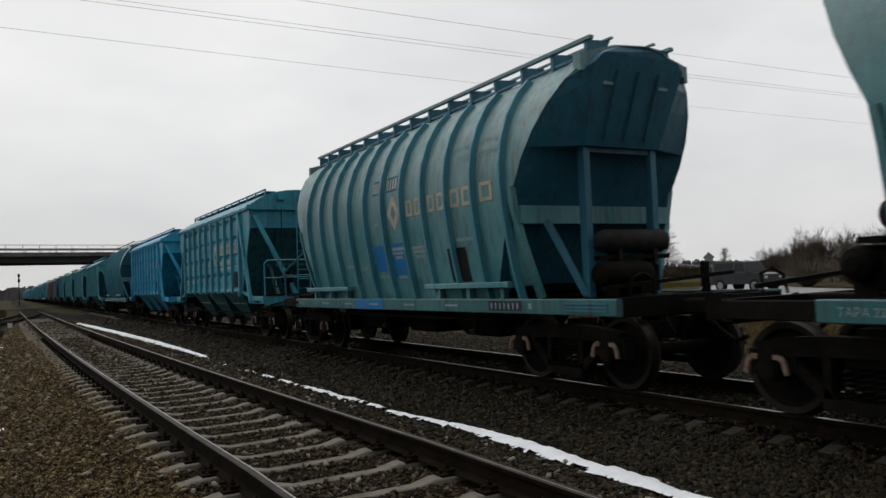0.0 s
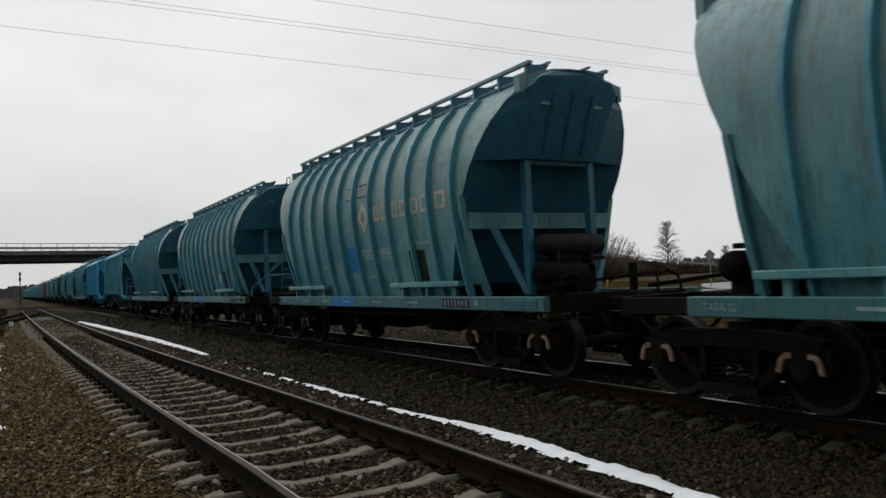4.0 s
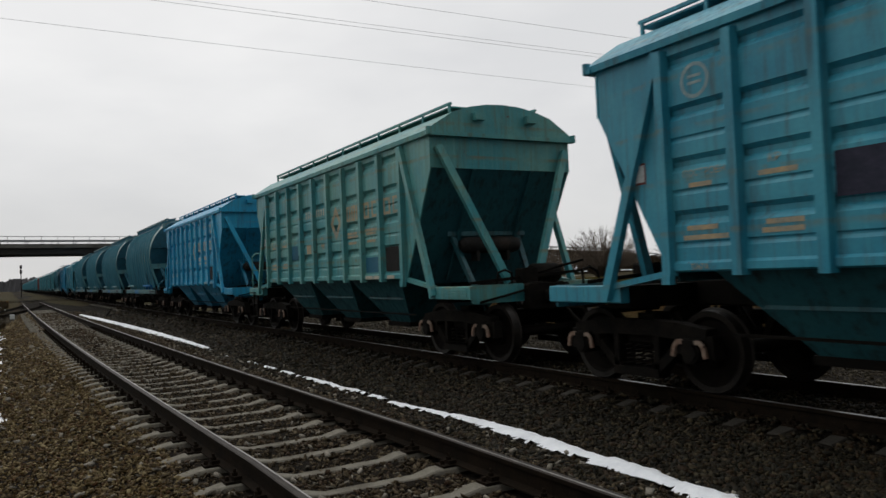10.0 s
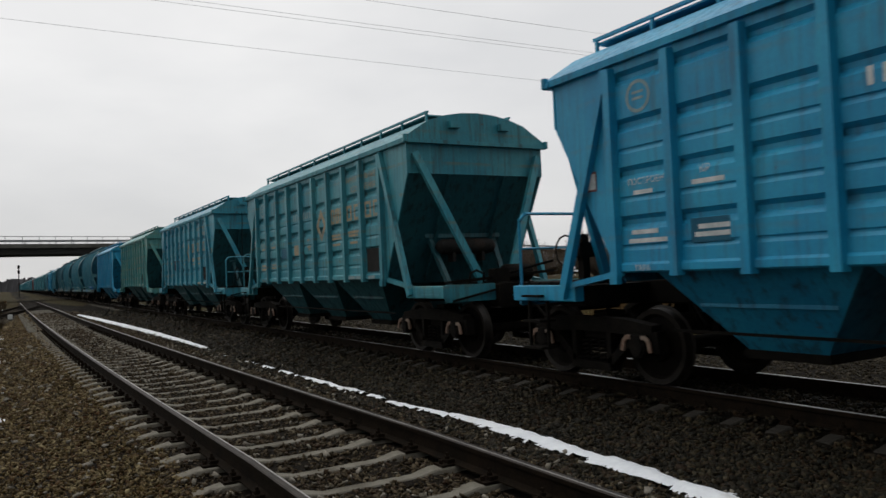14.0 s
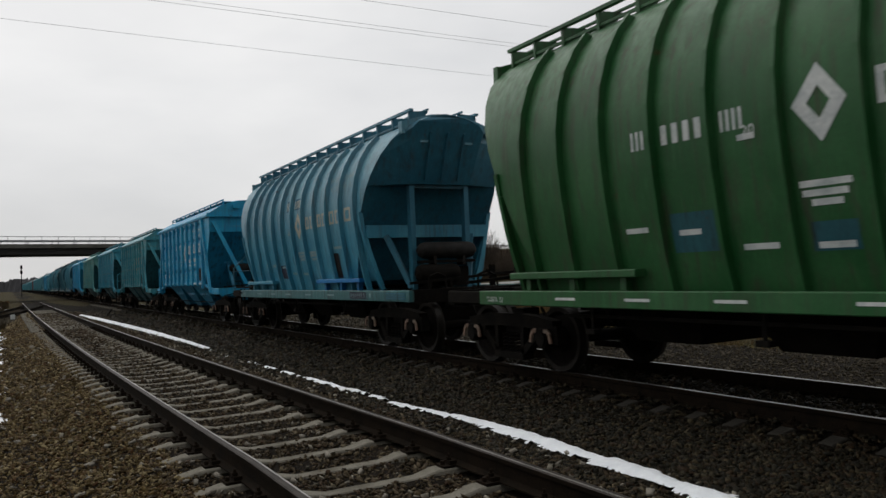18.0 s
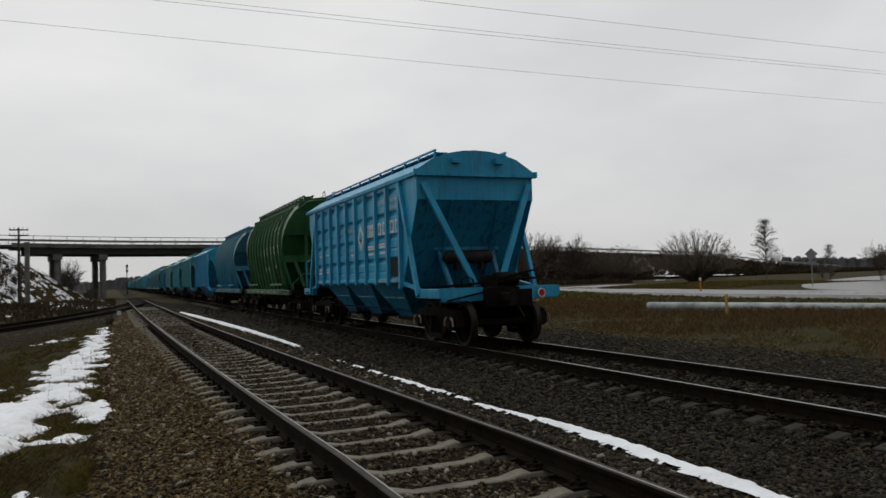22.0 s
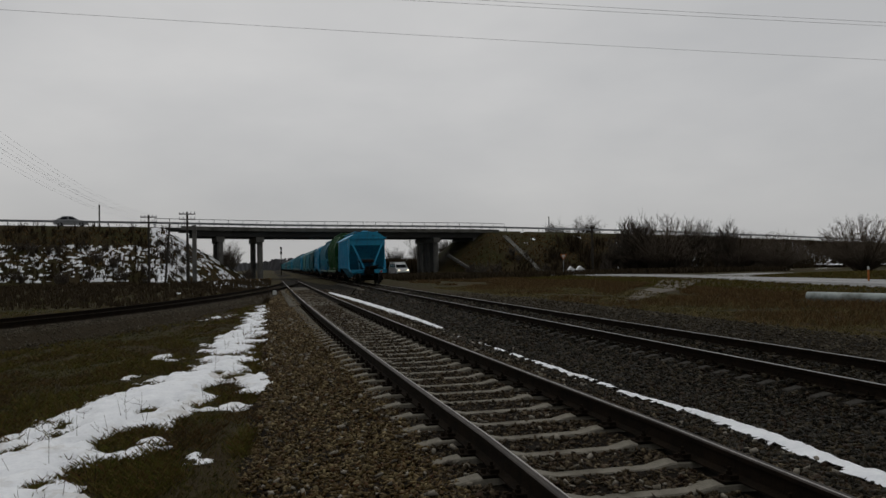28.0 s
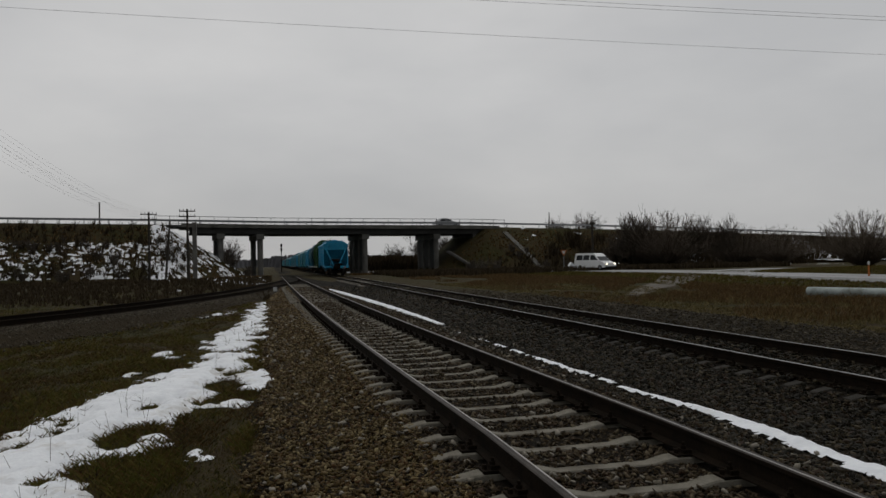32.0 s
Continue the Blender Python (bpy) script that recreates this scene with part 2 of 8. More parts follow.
def paint(name, base, faded, rust=0.45, dirt=(0.05, 0.04, 0.03), grime=0.5, seam=0.0, top_grey=0.0):
    """Old wagon paint: faded in clouds, streaked downwards, chipped to rust; seam: ragged ochre dust along the pressed
    seams; the last value: how much blotchy pale grey comes in towards the top.
    """
    m, nt, b = nodes_of(name, 0.42, 0.0, 0.32)
    v = coords(nt)
    cloud = noise_of(nt, v, 0.9, 5, 0.6)
    streak = noise_of(nt, coords(nt, (5.0, 5.0, 0.35)), 2.0, 4, 0.65)
    grain = noise_of(nt, v, 22.0, 5, 0.7)
    col = blend(nt, ramp(nt, cloud, [(0.38, 0.0), (0.68, 1.0)]), base, faded)
    col = blend(nt, ramp(nt, streak, [(0.5, 0.0), (0.72, grime)]), col, dirt)
    pale = noise_of(nt, coords(nt, (7.0, 7.0, 0.22), "Object"), 2.6, 5, 0.7)
    col = blend(nt, ramp(nt, pale, [(0.54, 0.0), (0.74, 0.30)]), col, tuple(min(0.5, c * 1.5 + 0.025) for c in faded))
    split = nt.nodes.new("ShaderNodeSeparateXYZ")
    nt.links.new(v, split.inputs[0])
    if top_grey:
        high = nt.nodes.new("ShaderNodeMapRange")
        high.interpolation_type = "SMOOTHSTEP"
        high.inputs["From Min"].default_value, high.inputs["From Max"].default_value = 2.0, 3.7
        high.inputs["To Max"].default_value = top_grey
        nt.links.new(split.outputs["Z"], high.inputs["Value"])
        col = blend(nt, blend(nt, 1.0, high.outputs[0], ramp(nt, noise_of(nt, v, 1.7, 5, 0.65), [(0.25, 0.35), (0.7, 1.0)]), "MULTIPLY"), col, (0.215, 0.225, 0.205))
    if seam:
        turn = nt.nodes.new("ShaderNodeMath")
        turn.operation = "MULTIPLY_ADD"
        turn.inputs[1].default_value, turn.inputs[2].default_value = 1 / 0.56, -1.985 / 0.56 + 4
        nt.links.new(split.outputs["Z"], turn.inputs[0])
        part_of = nt.nodes.new("ShaderNodeMath")
        part_of.operation = "FRACT"
        nt.links.new(turn.outputs[0], part_of.inputs[0])
        line = ramp(nt, part_of.outputs[0], [(0.60, 0.0), (0.68, 1.0), (0.72, 1.0), (0.76, 0.0)])
        worn = ramp(nt, noise_of(nt, coords(nt, (1, 2.2, 1.5)), 2.0, 5, 0.7), [(0.42, 0.0), (0.62, seam)])
        col = blend(nt, blend(nt, 1.0, line, worn, "MULTIPLY"), col, (0.15, 0.135, 0.07))
    chips = ramp(nt, noise_of(nt, v, 4.5, 8, 0.75), [(0.64, 0.0), (0.68, rust)])
    col = blend(nt, chips, col, (0.09, 0.035, 0.018))
    col = blend(nt, 0.25, col, ramp(nt, grain, [(0.3, 0.25), (0.7, 0.75)]), "SOFT_LIGHT")
    nt.links.new(col, b.inputs["Base Color"])
    nt.links.new(ramp(nt, streak, [(0.35, 0.36), (0.75, 0.62)]), b.inputs["Roughness"])
    bump(nt, b, grain, 0.12, 0.01)
    return m


def mottled(name, c1, c2, scale=6.0, rough=0.85, metal=0.0, strength=0.3, fine=40.0, c3=None, spec=0.15, dist=0.02):
    m, nt, b = nodes_of(name, rough, metal, spec)
    v = coords(nt)
    big, small = noise_of(nt, v, scale, 5, 0.65), noise_of(nt, v, fine, 4, 0.7)
    col = blend(nt, ramp(nt, big, [(0.35, 0.0), (0.65, 1.0)]), c1, c2)
    if c3:
        col = blend(nt, ramp(nt, noise_of(nt, v, scale * 0.3, 4, 0.7), [(0.55, 0.0), (0.68, 1.0)]), col, c3)
    col = blend(nt, 0.4, col, ramp(nt, small, [(0.3, 0.2), (0.7, 0.8)]), "SOFT_LIGHT")
    nt.links.new(col, b.inputs["Base Color"])
    bump(nt, b, small, strength, dist)
    return m


def stones(name, tones, rough=0.75):
    """Loose stone: each piece has a tone of its own."""
    m, nt, b = nodes_of(name, rough, 0.0, 0.10)
    g = nt.nodes.new("ShaderNodeNewGeometry")
    col = ramp(nt, g.outputs["Random Per Island"], [(i / (len(tones) - 1), c) for i, c in enumerate(tones)])
    v = coords(nt)
    col = blend(nt, 0.5, col, ramp(nt, noise_of(nt, v, 60, 4, 0.7), [(0.3, 0.15), (0.7, 0.85)]), "SOFT_LIGHT")
    nt.links.new(col, b.inputs["Base Color"])
    bump(nt, b, noise_of(nt, v, 120, 3, 0.7), 0.3, 0.01)
    return m


M_BLUE = paint("paint_bright_blue", (0.007, 0.225, 0.41), (0.018, 0.305, 0.49), 0.4, grime=0.5, seam=0.2)
M_BLUE2 = paint("paint_mid_blue", (0.018, 0.20, 0.29), (0.050, 0.285, 0.365), 0.6, grime=0.65, seam=0.45)
M_TEAL = paint("paint_teal", (0.018, 0.19, 0.25), (0.058, 0.27, 0.31), 0.7, grime=0.7, seam=0.5)
M_OLIVE = paint("paint_weathered_green_blue", (0.030, 0.220, 0.25), (0.110, 0.285, 0.250), 0.9, (0.10, 0.09, 0.045), 0.6, seam=0.7)
M_GREYBLUE = paint("paint_grey_teal", (0.042, 0.185, 0.215), (0.120, 0.290, 0.310), 0.6, grime=0.7, top_grey=0.50)
M_STEELBLUE = paint("paint_steel_blue", (0.026, 0.195, 0.30), (0.066, 0.28, 0.38), 0.5, grime=0.55, top_grey=0.42)
M_GREEN = paint("paint_green", (0.011, 0.076, 0.020), (0.029, 0.115, 0.038), 0.55, grime=0.7)
# dirt streaks plus a darker base: shade under the bodies is in the colour
M_DIRT_SHADE = paint("dirty_shaded_teal_paint", (0.014, 0.075, 0.092), (0.022, 0.10, 0.115), 0.7, (0.012, 0.011, 0.009), 0.9)
M_HOOP = paint("bluish_hoop_paint", (0.045, 0.200, 0.270), (0.080, 0.270, 0.340), 0.5, grime=0.35)
# unfaded blue, and darker: shade on barrel ends and brackets is put into it
M_UNFADED_SHADE = paint("unfaded_shaded_blue_paint", (0.020, 0.115, 0.175), (0.036, 0.16, 0.225), 0.5, grime=0.55)
M_SILL = paint("dirty_sill_paint", (0.022, 0.105, 0.115), (0.045, 0.150, 0.155), 0.7, (0.035, 0.032, 0.022), 0.85)
# dirtier blue, darkened to hold the shade of hoppers and end slopes
M_BLUELOW = paint("dirty_shaded_blue_paint", (0.008, 0.150, 0.27), (0.016, 0.205, 0.33), 0.7, (0.02, 0.018, 0.015), 0.9)
M_RED = paint("paint_dull_red", (0.12, 0.02, 0.015), (0.16, 0.04, 0.03), 0.6)
M_GRIME = mottled("oily_black_steel", (0.005, 0.005, 0.0045), (0.012, 0.010, 0.008), 5, 0.75, 0.0, 0.3, spec=0.04)
M_TANK = mottled("dirty_tank_steel", (0.026, 0.025, 0.024), (0.012, 0.011, 0.010), 4, 0.7, 0.0, 0.2, c3=(0.04, 0.025, 0.017), spec=0.1)
M_WHEEL = mottled("wheel_steel", (0.005, 0.0047, 0.0043), (0.010, 0.008, 0.0065), 6, 0.7, 0.0, 0.2, spec=0.03)
M_TREAD = mottled("worn_wheel_tread", (0.010, 0.009, 0.008), (0.020, 0.017, 0.014), 9, 0.5, 0.1, 0.1, spec=0.1)
M_WORN = mottled("worn_pale_casting", (0.26, 0.21, 0.17), (0.12, 0.055, 0.032), 9, 0.7, 0.0, 0.3)
M_MARK = mottled("cream_marking_paint", (0.46, 0.42, 0.32), (0.30, 0.31, 0.27), 5, 0.6, 0, 0.15, 30)
M_MARK2 = mottled("faded_ochre_marking_paint", (0.40, 0.30, 0.17), (0.22, 0.23, 0.19), 5, 0.6, 0, 0.15, 30)
M_WHITE = mottled("white_marking_paint", (0.62, 0.64, 0.62), (0.40, 0.44, 0.44), 5, 0.6, 0, 0.15, 30)
M_DIM = mottled("dim_marking_paint", (0.26, 0.34, 0.34), (0.17, 0.26, 0.28), 8, 0.6, 0, 0.1, 30)
M_PATCH = mottled("fresh_blue_paint_patch", (0.008, 0.125, 0.34), (0.014, 0.16, 0.38), 3, 0.45, 0, 0.1)
M_DARKPATCH = mottled("dark_blue_paint_patch", (0.012, 0.085, 0.14), (0.02, 0.11, 0.17), 3, 0.5, 0, 0.1)
M_NUMBER = mottled("black_number_plate", (0.015, 0.018, 0.03), (0.03, 0.03, 0.05), 6, 0.6, 0, 0.1)
# near black for the shade inside the hatch openings
M_DOOR = mottled("hatch_shade_black", (0.008, 0.008, 0.008), (0.016, 0.015, 0.013), 6, 0.8, 0, 0.2)
M_RAIL = mottled("rusty_rail_side", (0.0065, 0.0052, 0.0036), (0.014, 0.0095, 0.006), 5, 0.9, 0.0, 0.3, spec=0.04)
M_RAILTOP = mottled("worn_rail_head", (0.020, 0.016, 0.013), (0.042, 0.035, 0.029), 3, 0.6, 0.0, 0.1, spec=0.12)
M_BAND = mottled("rubbed_rail_steel", (0.26, 0.25, 0.235), (0.36, 0.34, 0.32), 3, 0.35, 0.7, 0.1)
M_RAILTOP2 = mottled("polished_rail_head", (0.12, 0.12, 0.12), (0.19, 0.19, 0.18), 3, 0.35, 0.9, 0.05)
M_SLEEPER = mottled("wet_concrete_sleeper", (0.175, 0.163, 0.133), (0.120, 0.109, 0.086), 3.5, 0.85, 0, 0.35, 45, (0.085, 0.076, 0.058))
M_SLEEPER2 = mottled("dirty_concrete_sleeper", (0.036, 0.033, 0.027), (0.022, 0.020, 0.016), 3.5, 0.85, 0, 0.35, 45, (0.02, 0.018, 0.014))
M_BED = mottled("ballast_bed", (0.006, 0.0048, 0.0034), (0.014, 0.011, 0.0075), 9, 0.95, 0, 0.8, 28, dist=0.05, spec=0.05)
M_STONE = stones("brown_grey_ballast", [(0.016, 0.011, 0.006), (0.034, 0.024, 0.012), (0.050, 0.037, 0.020), (0.030, 0.016, 0.008), (0.10, 0.080, 0.049), (0.022, 0.016, 0.008)])
M_STONE2 = stones("dark_wet_ballast", [(0.005, 0.0043, 0.0022), (0.010, 0.0082, 0.0042), (0.017, 0.0145, 0.0085), (0.020, 0.0105, 0.0045), (0.046, 0.037, 0.020), (0.011, 0.0112, 0.008), (0.008, 0.006, 0.003)], 0.7)
M_STONE3 = stones("fine_brown_gravel", [(0.014, 0.0085, 0.0028), (0.040, 0.0255, 0.0078), (0.074, 0.052, 0.018), (0.048, 0.022, 0.0072), (0.17, 0.133, 0.066), (0.024, 0.016, 0.0046)])
M_STONE4 = stones("grey_field_gravel", [(0.020, 0.016, 0.010), (0.034, 0.028, 0.017), (0.058, 0.048, 0.031), (0.028, 0.020, 0.011)])
M_SNOW = mottled("old_wet_snow", (0.76, 0.78, 0.80), (0.66, 0.68, 0.71), 4, 0.6, 0, 0.5, 25, (0.52, 0.51, 0.49))
M_CONC = mottled("stained_concrete", (0.13, 0.127, 0.115), (0.08, 0.077, 0.068), 0.8, 0.85, 0, 0.25, 20, (0.05, 0.048, 0.042))
M_ASPHALT = mottled("wet_pale_road", (0.17, 0.17, 0.165), (0.13, 0.13, 0.13), 0.4, 0.45, 0, 0.2, 20, spec=0.4)
M_BARK = mottled("bare_twigs", (0.055, 0.046, 0.036), (0.085, 0.07, 0.056), 5, 0.9, 0, 0.3)
M_TWIG = mottled("grey_brown_twigs", (0.085, 0.068, 0.052), (0.13, 0.105, 0.082), 5, 0.9, 0, 0.3)
M_BIRCH = mottled("pale_bark", (0.13, 0.115, 0.10), (0.07, 0.06, 0.05), 5, 0.9, 0, 0.3)
M_WOODPOLE = mottled("weathered_pole_wood", (0.03, 0.027, 0.023), (0.055, 0.048, 0.04), 4, 0.9, 0, 0.3)
M_GALV = mottled("galvanised_steel", (0.30, 0.31, 0.32), (0.22, 0.23, 0.24), 5, 0.45, 0.7, 0.1)
M_WIRE = mottled("dull_cable", (0.48, 0.48, 0.49), (0.56, 0.56, 0.57), 5, 0.6, 0.0, 0.1)

# ---- the lie of the land ----
GAUGE = 1.59  # between rail centres
MAIN_X, MAIN_Z = 7.8, -0.1
RAIL_H = 0.18


def siding_x(y):
    """The siding's centre line bends a little towards the main line."""
    return 2.49 - 0.62 * (1 - math.exp(-max(0.0, y - 6) / 22))


ROAD_O, ROAD_D, ROAD_N = Vector((0.8, 115.1)), Vector((0.989, 0.148)), Vector((-0.148, 0.989))
ROAD_Z = [(-400, 9.0), (-60, 8.1), (-36, 7.77), (-15, 7.5), (0, 7.23), (31, 7.06), (37, 6.94), (54, 6.6), (71, 6.2), (122, 4.5), (143, 2.6), (182, 0.2), (260, 0.0), (900, 0.0)]


def along(table, u):
    for (a, za), (b, zb) in zip(table, table[1:]):
        if u <= b:
            return za + (zb - za) * max(0.0, (u - a)) / (b - a)
    return table[-1][1]


def road_point(u, w, dz=0.0):
    p = ROAD_O + ROAD_D * u + ROAD_N * w
    return Vector((p.x, p.y, along(ROAD_Z, u) + dz))


def bank_height(x, y):
    q = Vector((x, y)) - ROAD_O
    u, w = q.dot(ROAD_D), q.dot(ROAD_N)
    z = along(ROAD_Z, u) - 0.1
    z -= max(0.0, -w - 0.3) / 1.75 + max(0.0, w - 9.0) / 1.75
    if -16 < u < 33.5:
        z -= min((u + 16) / 1.6, (33.5 - u) / 1.25)
    return z


def base_height(x, y):
    n = noise.noise((x * 0.05, y * 0.05, 3.0)) * 0.18 + noise.noise((x * 0.25, y * 0.25, 7.0)) * 0.06
    far = min(1.0, max(0.0, (math.hypot(x, y) - 35) / 60))
    if x < -0.2:
        z = -0.50 - 0.06 * min(1.0, (-0.2 - x) / 3) + n * min(1.0, (-0.2 - x) / 2)
    elif x > 11.2:
        z = -0.62 + n * min(1.0, (x - 11.2) / 3) + 0.30 * min(1.0, max(0.0, (x - 14) / 14))
    else:
        z = -0.62
    z = z * (1 - far) + (-0.25 + n * 0.6) * far if not -0.2 <= x <= 11.2 else z
    up = min(1.0, max(0.0, (x - 29) / 6)) * min(1.0, max(0.0, (96 - y) / 8))
    isle = math.sqrt(max(0.0, 1 - math.hypot((x - 50.0) / 11.0, (y - 54.0) / 9.0)))
    return z * (1 - up) + (-0.12 + 0.25 * n) * up + 0.36 * isle


def ground_height(x, y):
    return max(base_height(x, y), bank_height(x, y))


# ground: grass, soil and leaf litter; one sheet out to the horizon
def lines(stops):
    out = []
    for a, b, s in stops:
        n = max(1, round((b - a) / s))
        out += [a + (b - a) * i / n for i in range(n)]
    return out + [stops[-1][1]]


m, nt, b = nodes_of("winter_ground", 0.95, 0, 0.06)
v = coords(nt)
patch, mid, fine = noise_of(nt, v, 0.16, 6, 0.7), noise_of(nt, v, 1.3, 5, 0.7), noise_of(nt, v, 11, 5, 0.75)
col = blend(nt, ramp(nt, patch, [(0.42, 0.0), (0.6, 1.0)]), (0.038, 0.027, 0.013), (0.032, 0.031, 0.010))
col = blend(nt, ramp(nt, mid, [(0.45, 0.0), (0.68, 0.8)]), col, (0.046, 0.037, 0.018))
col = blend(nt, ramp(nt, fine, [(0.52, 0.0), (0.72, 0.7)]), col, (0.010, 0.009, 0.006))
nt.links.new(col, b.inputs["Base Color"])
bump(nt, b, fine, 0.8, 0.08)
M_GROUND = m
gx = lines([(-3000, -400, 400), (-400, -90, 25), (-90, -30, 2.2), (-30, -0.6, 1.0), (-0.6, 11.6, 12.2), (11.6, 40, 1.2), (40, 130, 2.2), (130, 260, 8), (260, 700, 60), (700, 3000, 460)])
gy = lines([(-600, -60, 60), (-60, 0, 4), (0, 40, 1.0), (40, 86, 2.0), (86, 146, 1.1), (146, 220, 5), (220, 800, 45), (800, 4200, 400)])
sh = Shape()
sh.v = [(x, y, ground_height(x, y)) for y in gy for x in gx]
nx = len(gx)
sh.f = [(j * nx + i, j * nx + i + 1, (j + 1) * nx + i + 1, (j + 1) * nx + i) for j in range(len(gy) - 1) for i in range(nx - 1)]
sh.m = [0] * len(sh.f)
ground = smooth(part("ground", sh, M_GROUND, None), 60)
tagged(ground, "flat winter ground of brown grass and wet soil", "ground", kind="structure")

# track bed: shoulder, siding and main line on one bed of broken stone
BED = [(-0.55, -0.60), (-0.15, -0.45), (0.5, -0.33), (1.05, -0.25), (1.35, -0.235), (3.6, -0.235), (4.2, -0.27), (5.2, -0.34), (5.9, -0.375), (6.4, -0.35), (6.62, -0.33), (6.95, -0.315), (9.0, -0.315), (9.4, -0.36), (10.3, -0.54), (11.0, -0.56), (13.2, -0.53), (14.4, -0.56), (15.0, -0.80)]


def bed_height(x, y=0.0):
    for (a, za), (c, zc) in zip(BED, BED[1:]):
        if x <= c:
            return za + (zc - za) * max(0.0, x - a) / (c - a)
    return BED[-1][1]


bx = lines([(-0.55, 15.0, 0.15)])
by = lines([(-60, 0, 4), (0, 30, 0.2), (30, 90, 1.0), (90, 200, 5), (200, 900, 50)])
sh = Shape()
sh.v = [(x + (0.12 * noise.noise((y * 0.6, x, 0)) if x < -0.2 or x > 14.4 else 0), y, bed_height(x) + 0.022 * noise.noise((x * 3, y * 3, 1.0)) + 0.01 * noise.noise((x * 9, y * 9, 5.0))) for y in by for x in bx]
nx = len(bx)
sh.f = [(j * nx + i, j * nx + i + 1, (j + 1) * nx + i + 1, (j + 1) * nx + i) for j in range(len(by) - 1) for i in range(nx - 1)]
sh.m = [0] * len(sh.f)
bed = part("track_bed", sh, M_BED, None)
tagged(bed, "bed of dark broken stone under both tracks", "track bed", kind="structure")


# ---- tracks ----
def sweep(profile, path, head):
    """A rail: an outline in x and z carried along a path of (x, y, z); the faces whose outline starts at index in head take slot 1."""
    s, n = Shape(), len(profile)
    for i, p in enumerate(path):
        a, c = Vector(path[max(0, i - 1)]), Vector(path[min(len(path) - 1, i + 1)])
        d = (c - a).normalized()
        r = Vector((d.y, -d.x, 0)).normalized()
        s.v += [tuple(Vector(p) + r * x + Vector((0, 0, z))) for x, z in profile]
    for i in range(len(path) - 1):
        for k in range(n):
            s.f.append((i * n + k, i * n + (k + 1) % n, (i + 1) * n + (k + 1) % n, (i + 1) * n + k))
            s.m.append(1 if k in head else 0)
    s.f += [tuple(range(n)), tuple(range(len(s.v) - 1, len(s.v) - n - 1, -1))]
    s.m += [0, 0]
    return s


RAIL_PROFILE = [(-0.075, -0.18), (-0.075, -0.168), (-0.012, -0.15), (-0.009, -0.05), (-0.036, -0.038), (-0.037, -0.008), (-0.028, 0.0), (0.028, 0.0), (0.037, -0.008), (0.036, -0.038), (0.009, -0.05), (0.012, -0.15), (0.075, -0.168), (0.075, -0.18)]
HEAD = {5, 6, 7}


def sleeper_mesh():
    """A pre-stressed concrete sleeper: high under the rails, low and narrow in the middle."""
    st = [(-1.28, -0.285, 0.062), (-1.20, -0.222, 0.070), (-1.0, -0.188, 0.077), (-0.55, -0.186, 0.077), (-0.38, -0.222, 0.064), (0.38, -0.222, 0.064), (0.55, -0.186, 0.077), (1.0, -0.188, 0.077), (1.20, -0.222, 0.070), (1.28, -0.285, 0.062)]
    s = Shape()
    for x, z, w in st:
        s.v += [(x, -w - 0.05, -0.40), (x, -w - 0.008, z - 0.012), (x, -w + 0.004, z), (x, w - 0.004, z), (x, w + 0.008, z - 0.012), (x, w + 0.05, -0.40)]
    for i in range(len(st) - 1):
        s.f += [(i * 6 + k, i * 6 + k + 1, (i + 1) * 6 + k + 1, (i + 1) * 6 + k) for k in range(5)]
    s.f += [(0, 1, 2, 3, 4, 5), tuple(range(len(s.v) - 1, len(s.v) - 7, -1))]
    s.m = [0] * len(s.f)
    return s.mesh("sleeper", [M_SLEEPER])


def fastening_mesh():
    s = Shape()
    s.box(-0.19, 0.19, -0.075, 0.075, -0.192, -0.168)
    for sx in (-1, 1):
        s.box(min(sx * 0.055, sx * 0.125), max(sx * 0.055, sx * 0.125), -0.05, 0.05, -0.172, -0.138)
        s.rod((sx * 0.10, 0, -0.15), (sx * 0.10, 0, -0.085), 0.013, 6)
        s.rod((sx * 0.10, 0, -0.138), (sx * 0.10, 0, -0.112), 0.024, 6)
        s.rod((sx * 0.162, 0, -0.175), (sx * 0.162, 0, -0.135), 0.02, 6)
    return s.mesh("rail_fastening", [M_RAIL])


SLEEPER, FASTENING = sleeper_mesh(), fastening_mesh()
SLEEPER2 = sleeper_mesh()
SLEEPER2.materials[0] = M_SLEEPER2
SIDING_SLEEPERS = [5.55 + 0.645 * k for k in range(-18, 90)]
MAIN_SLEEPERS = [8.3 + 0.545 * k for k in range(-40, 130)]


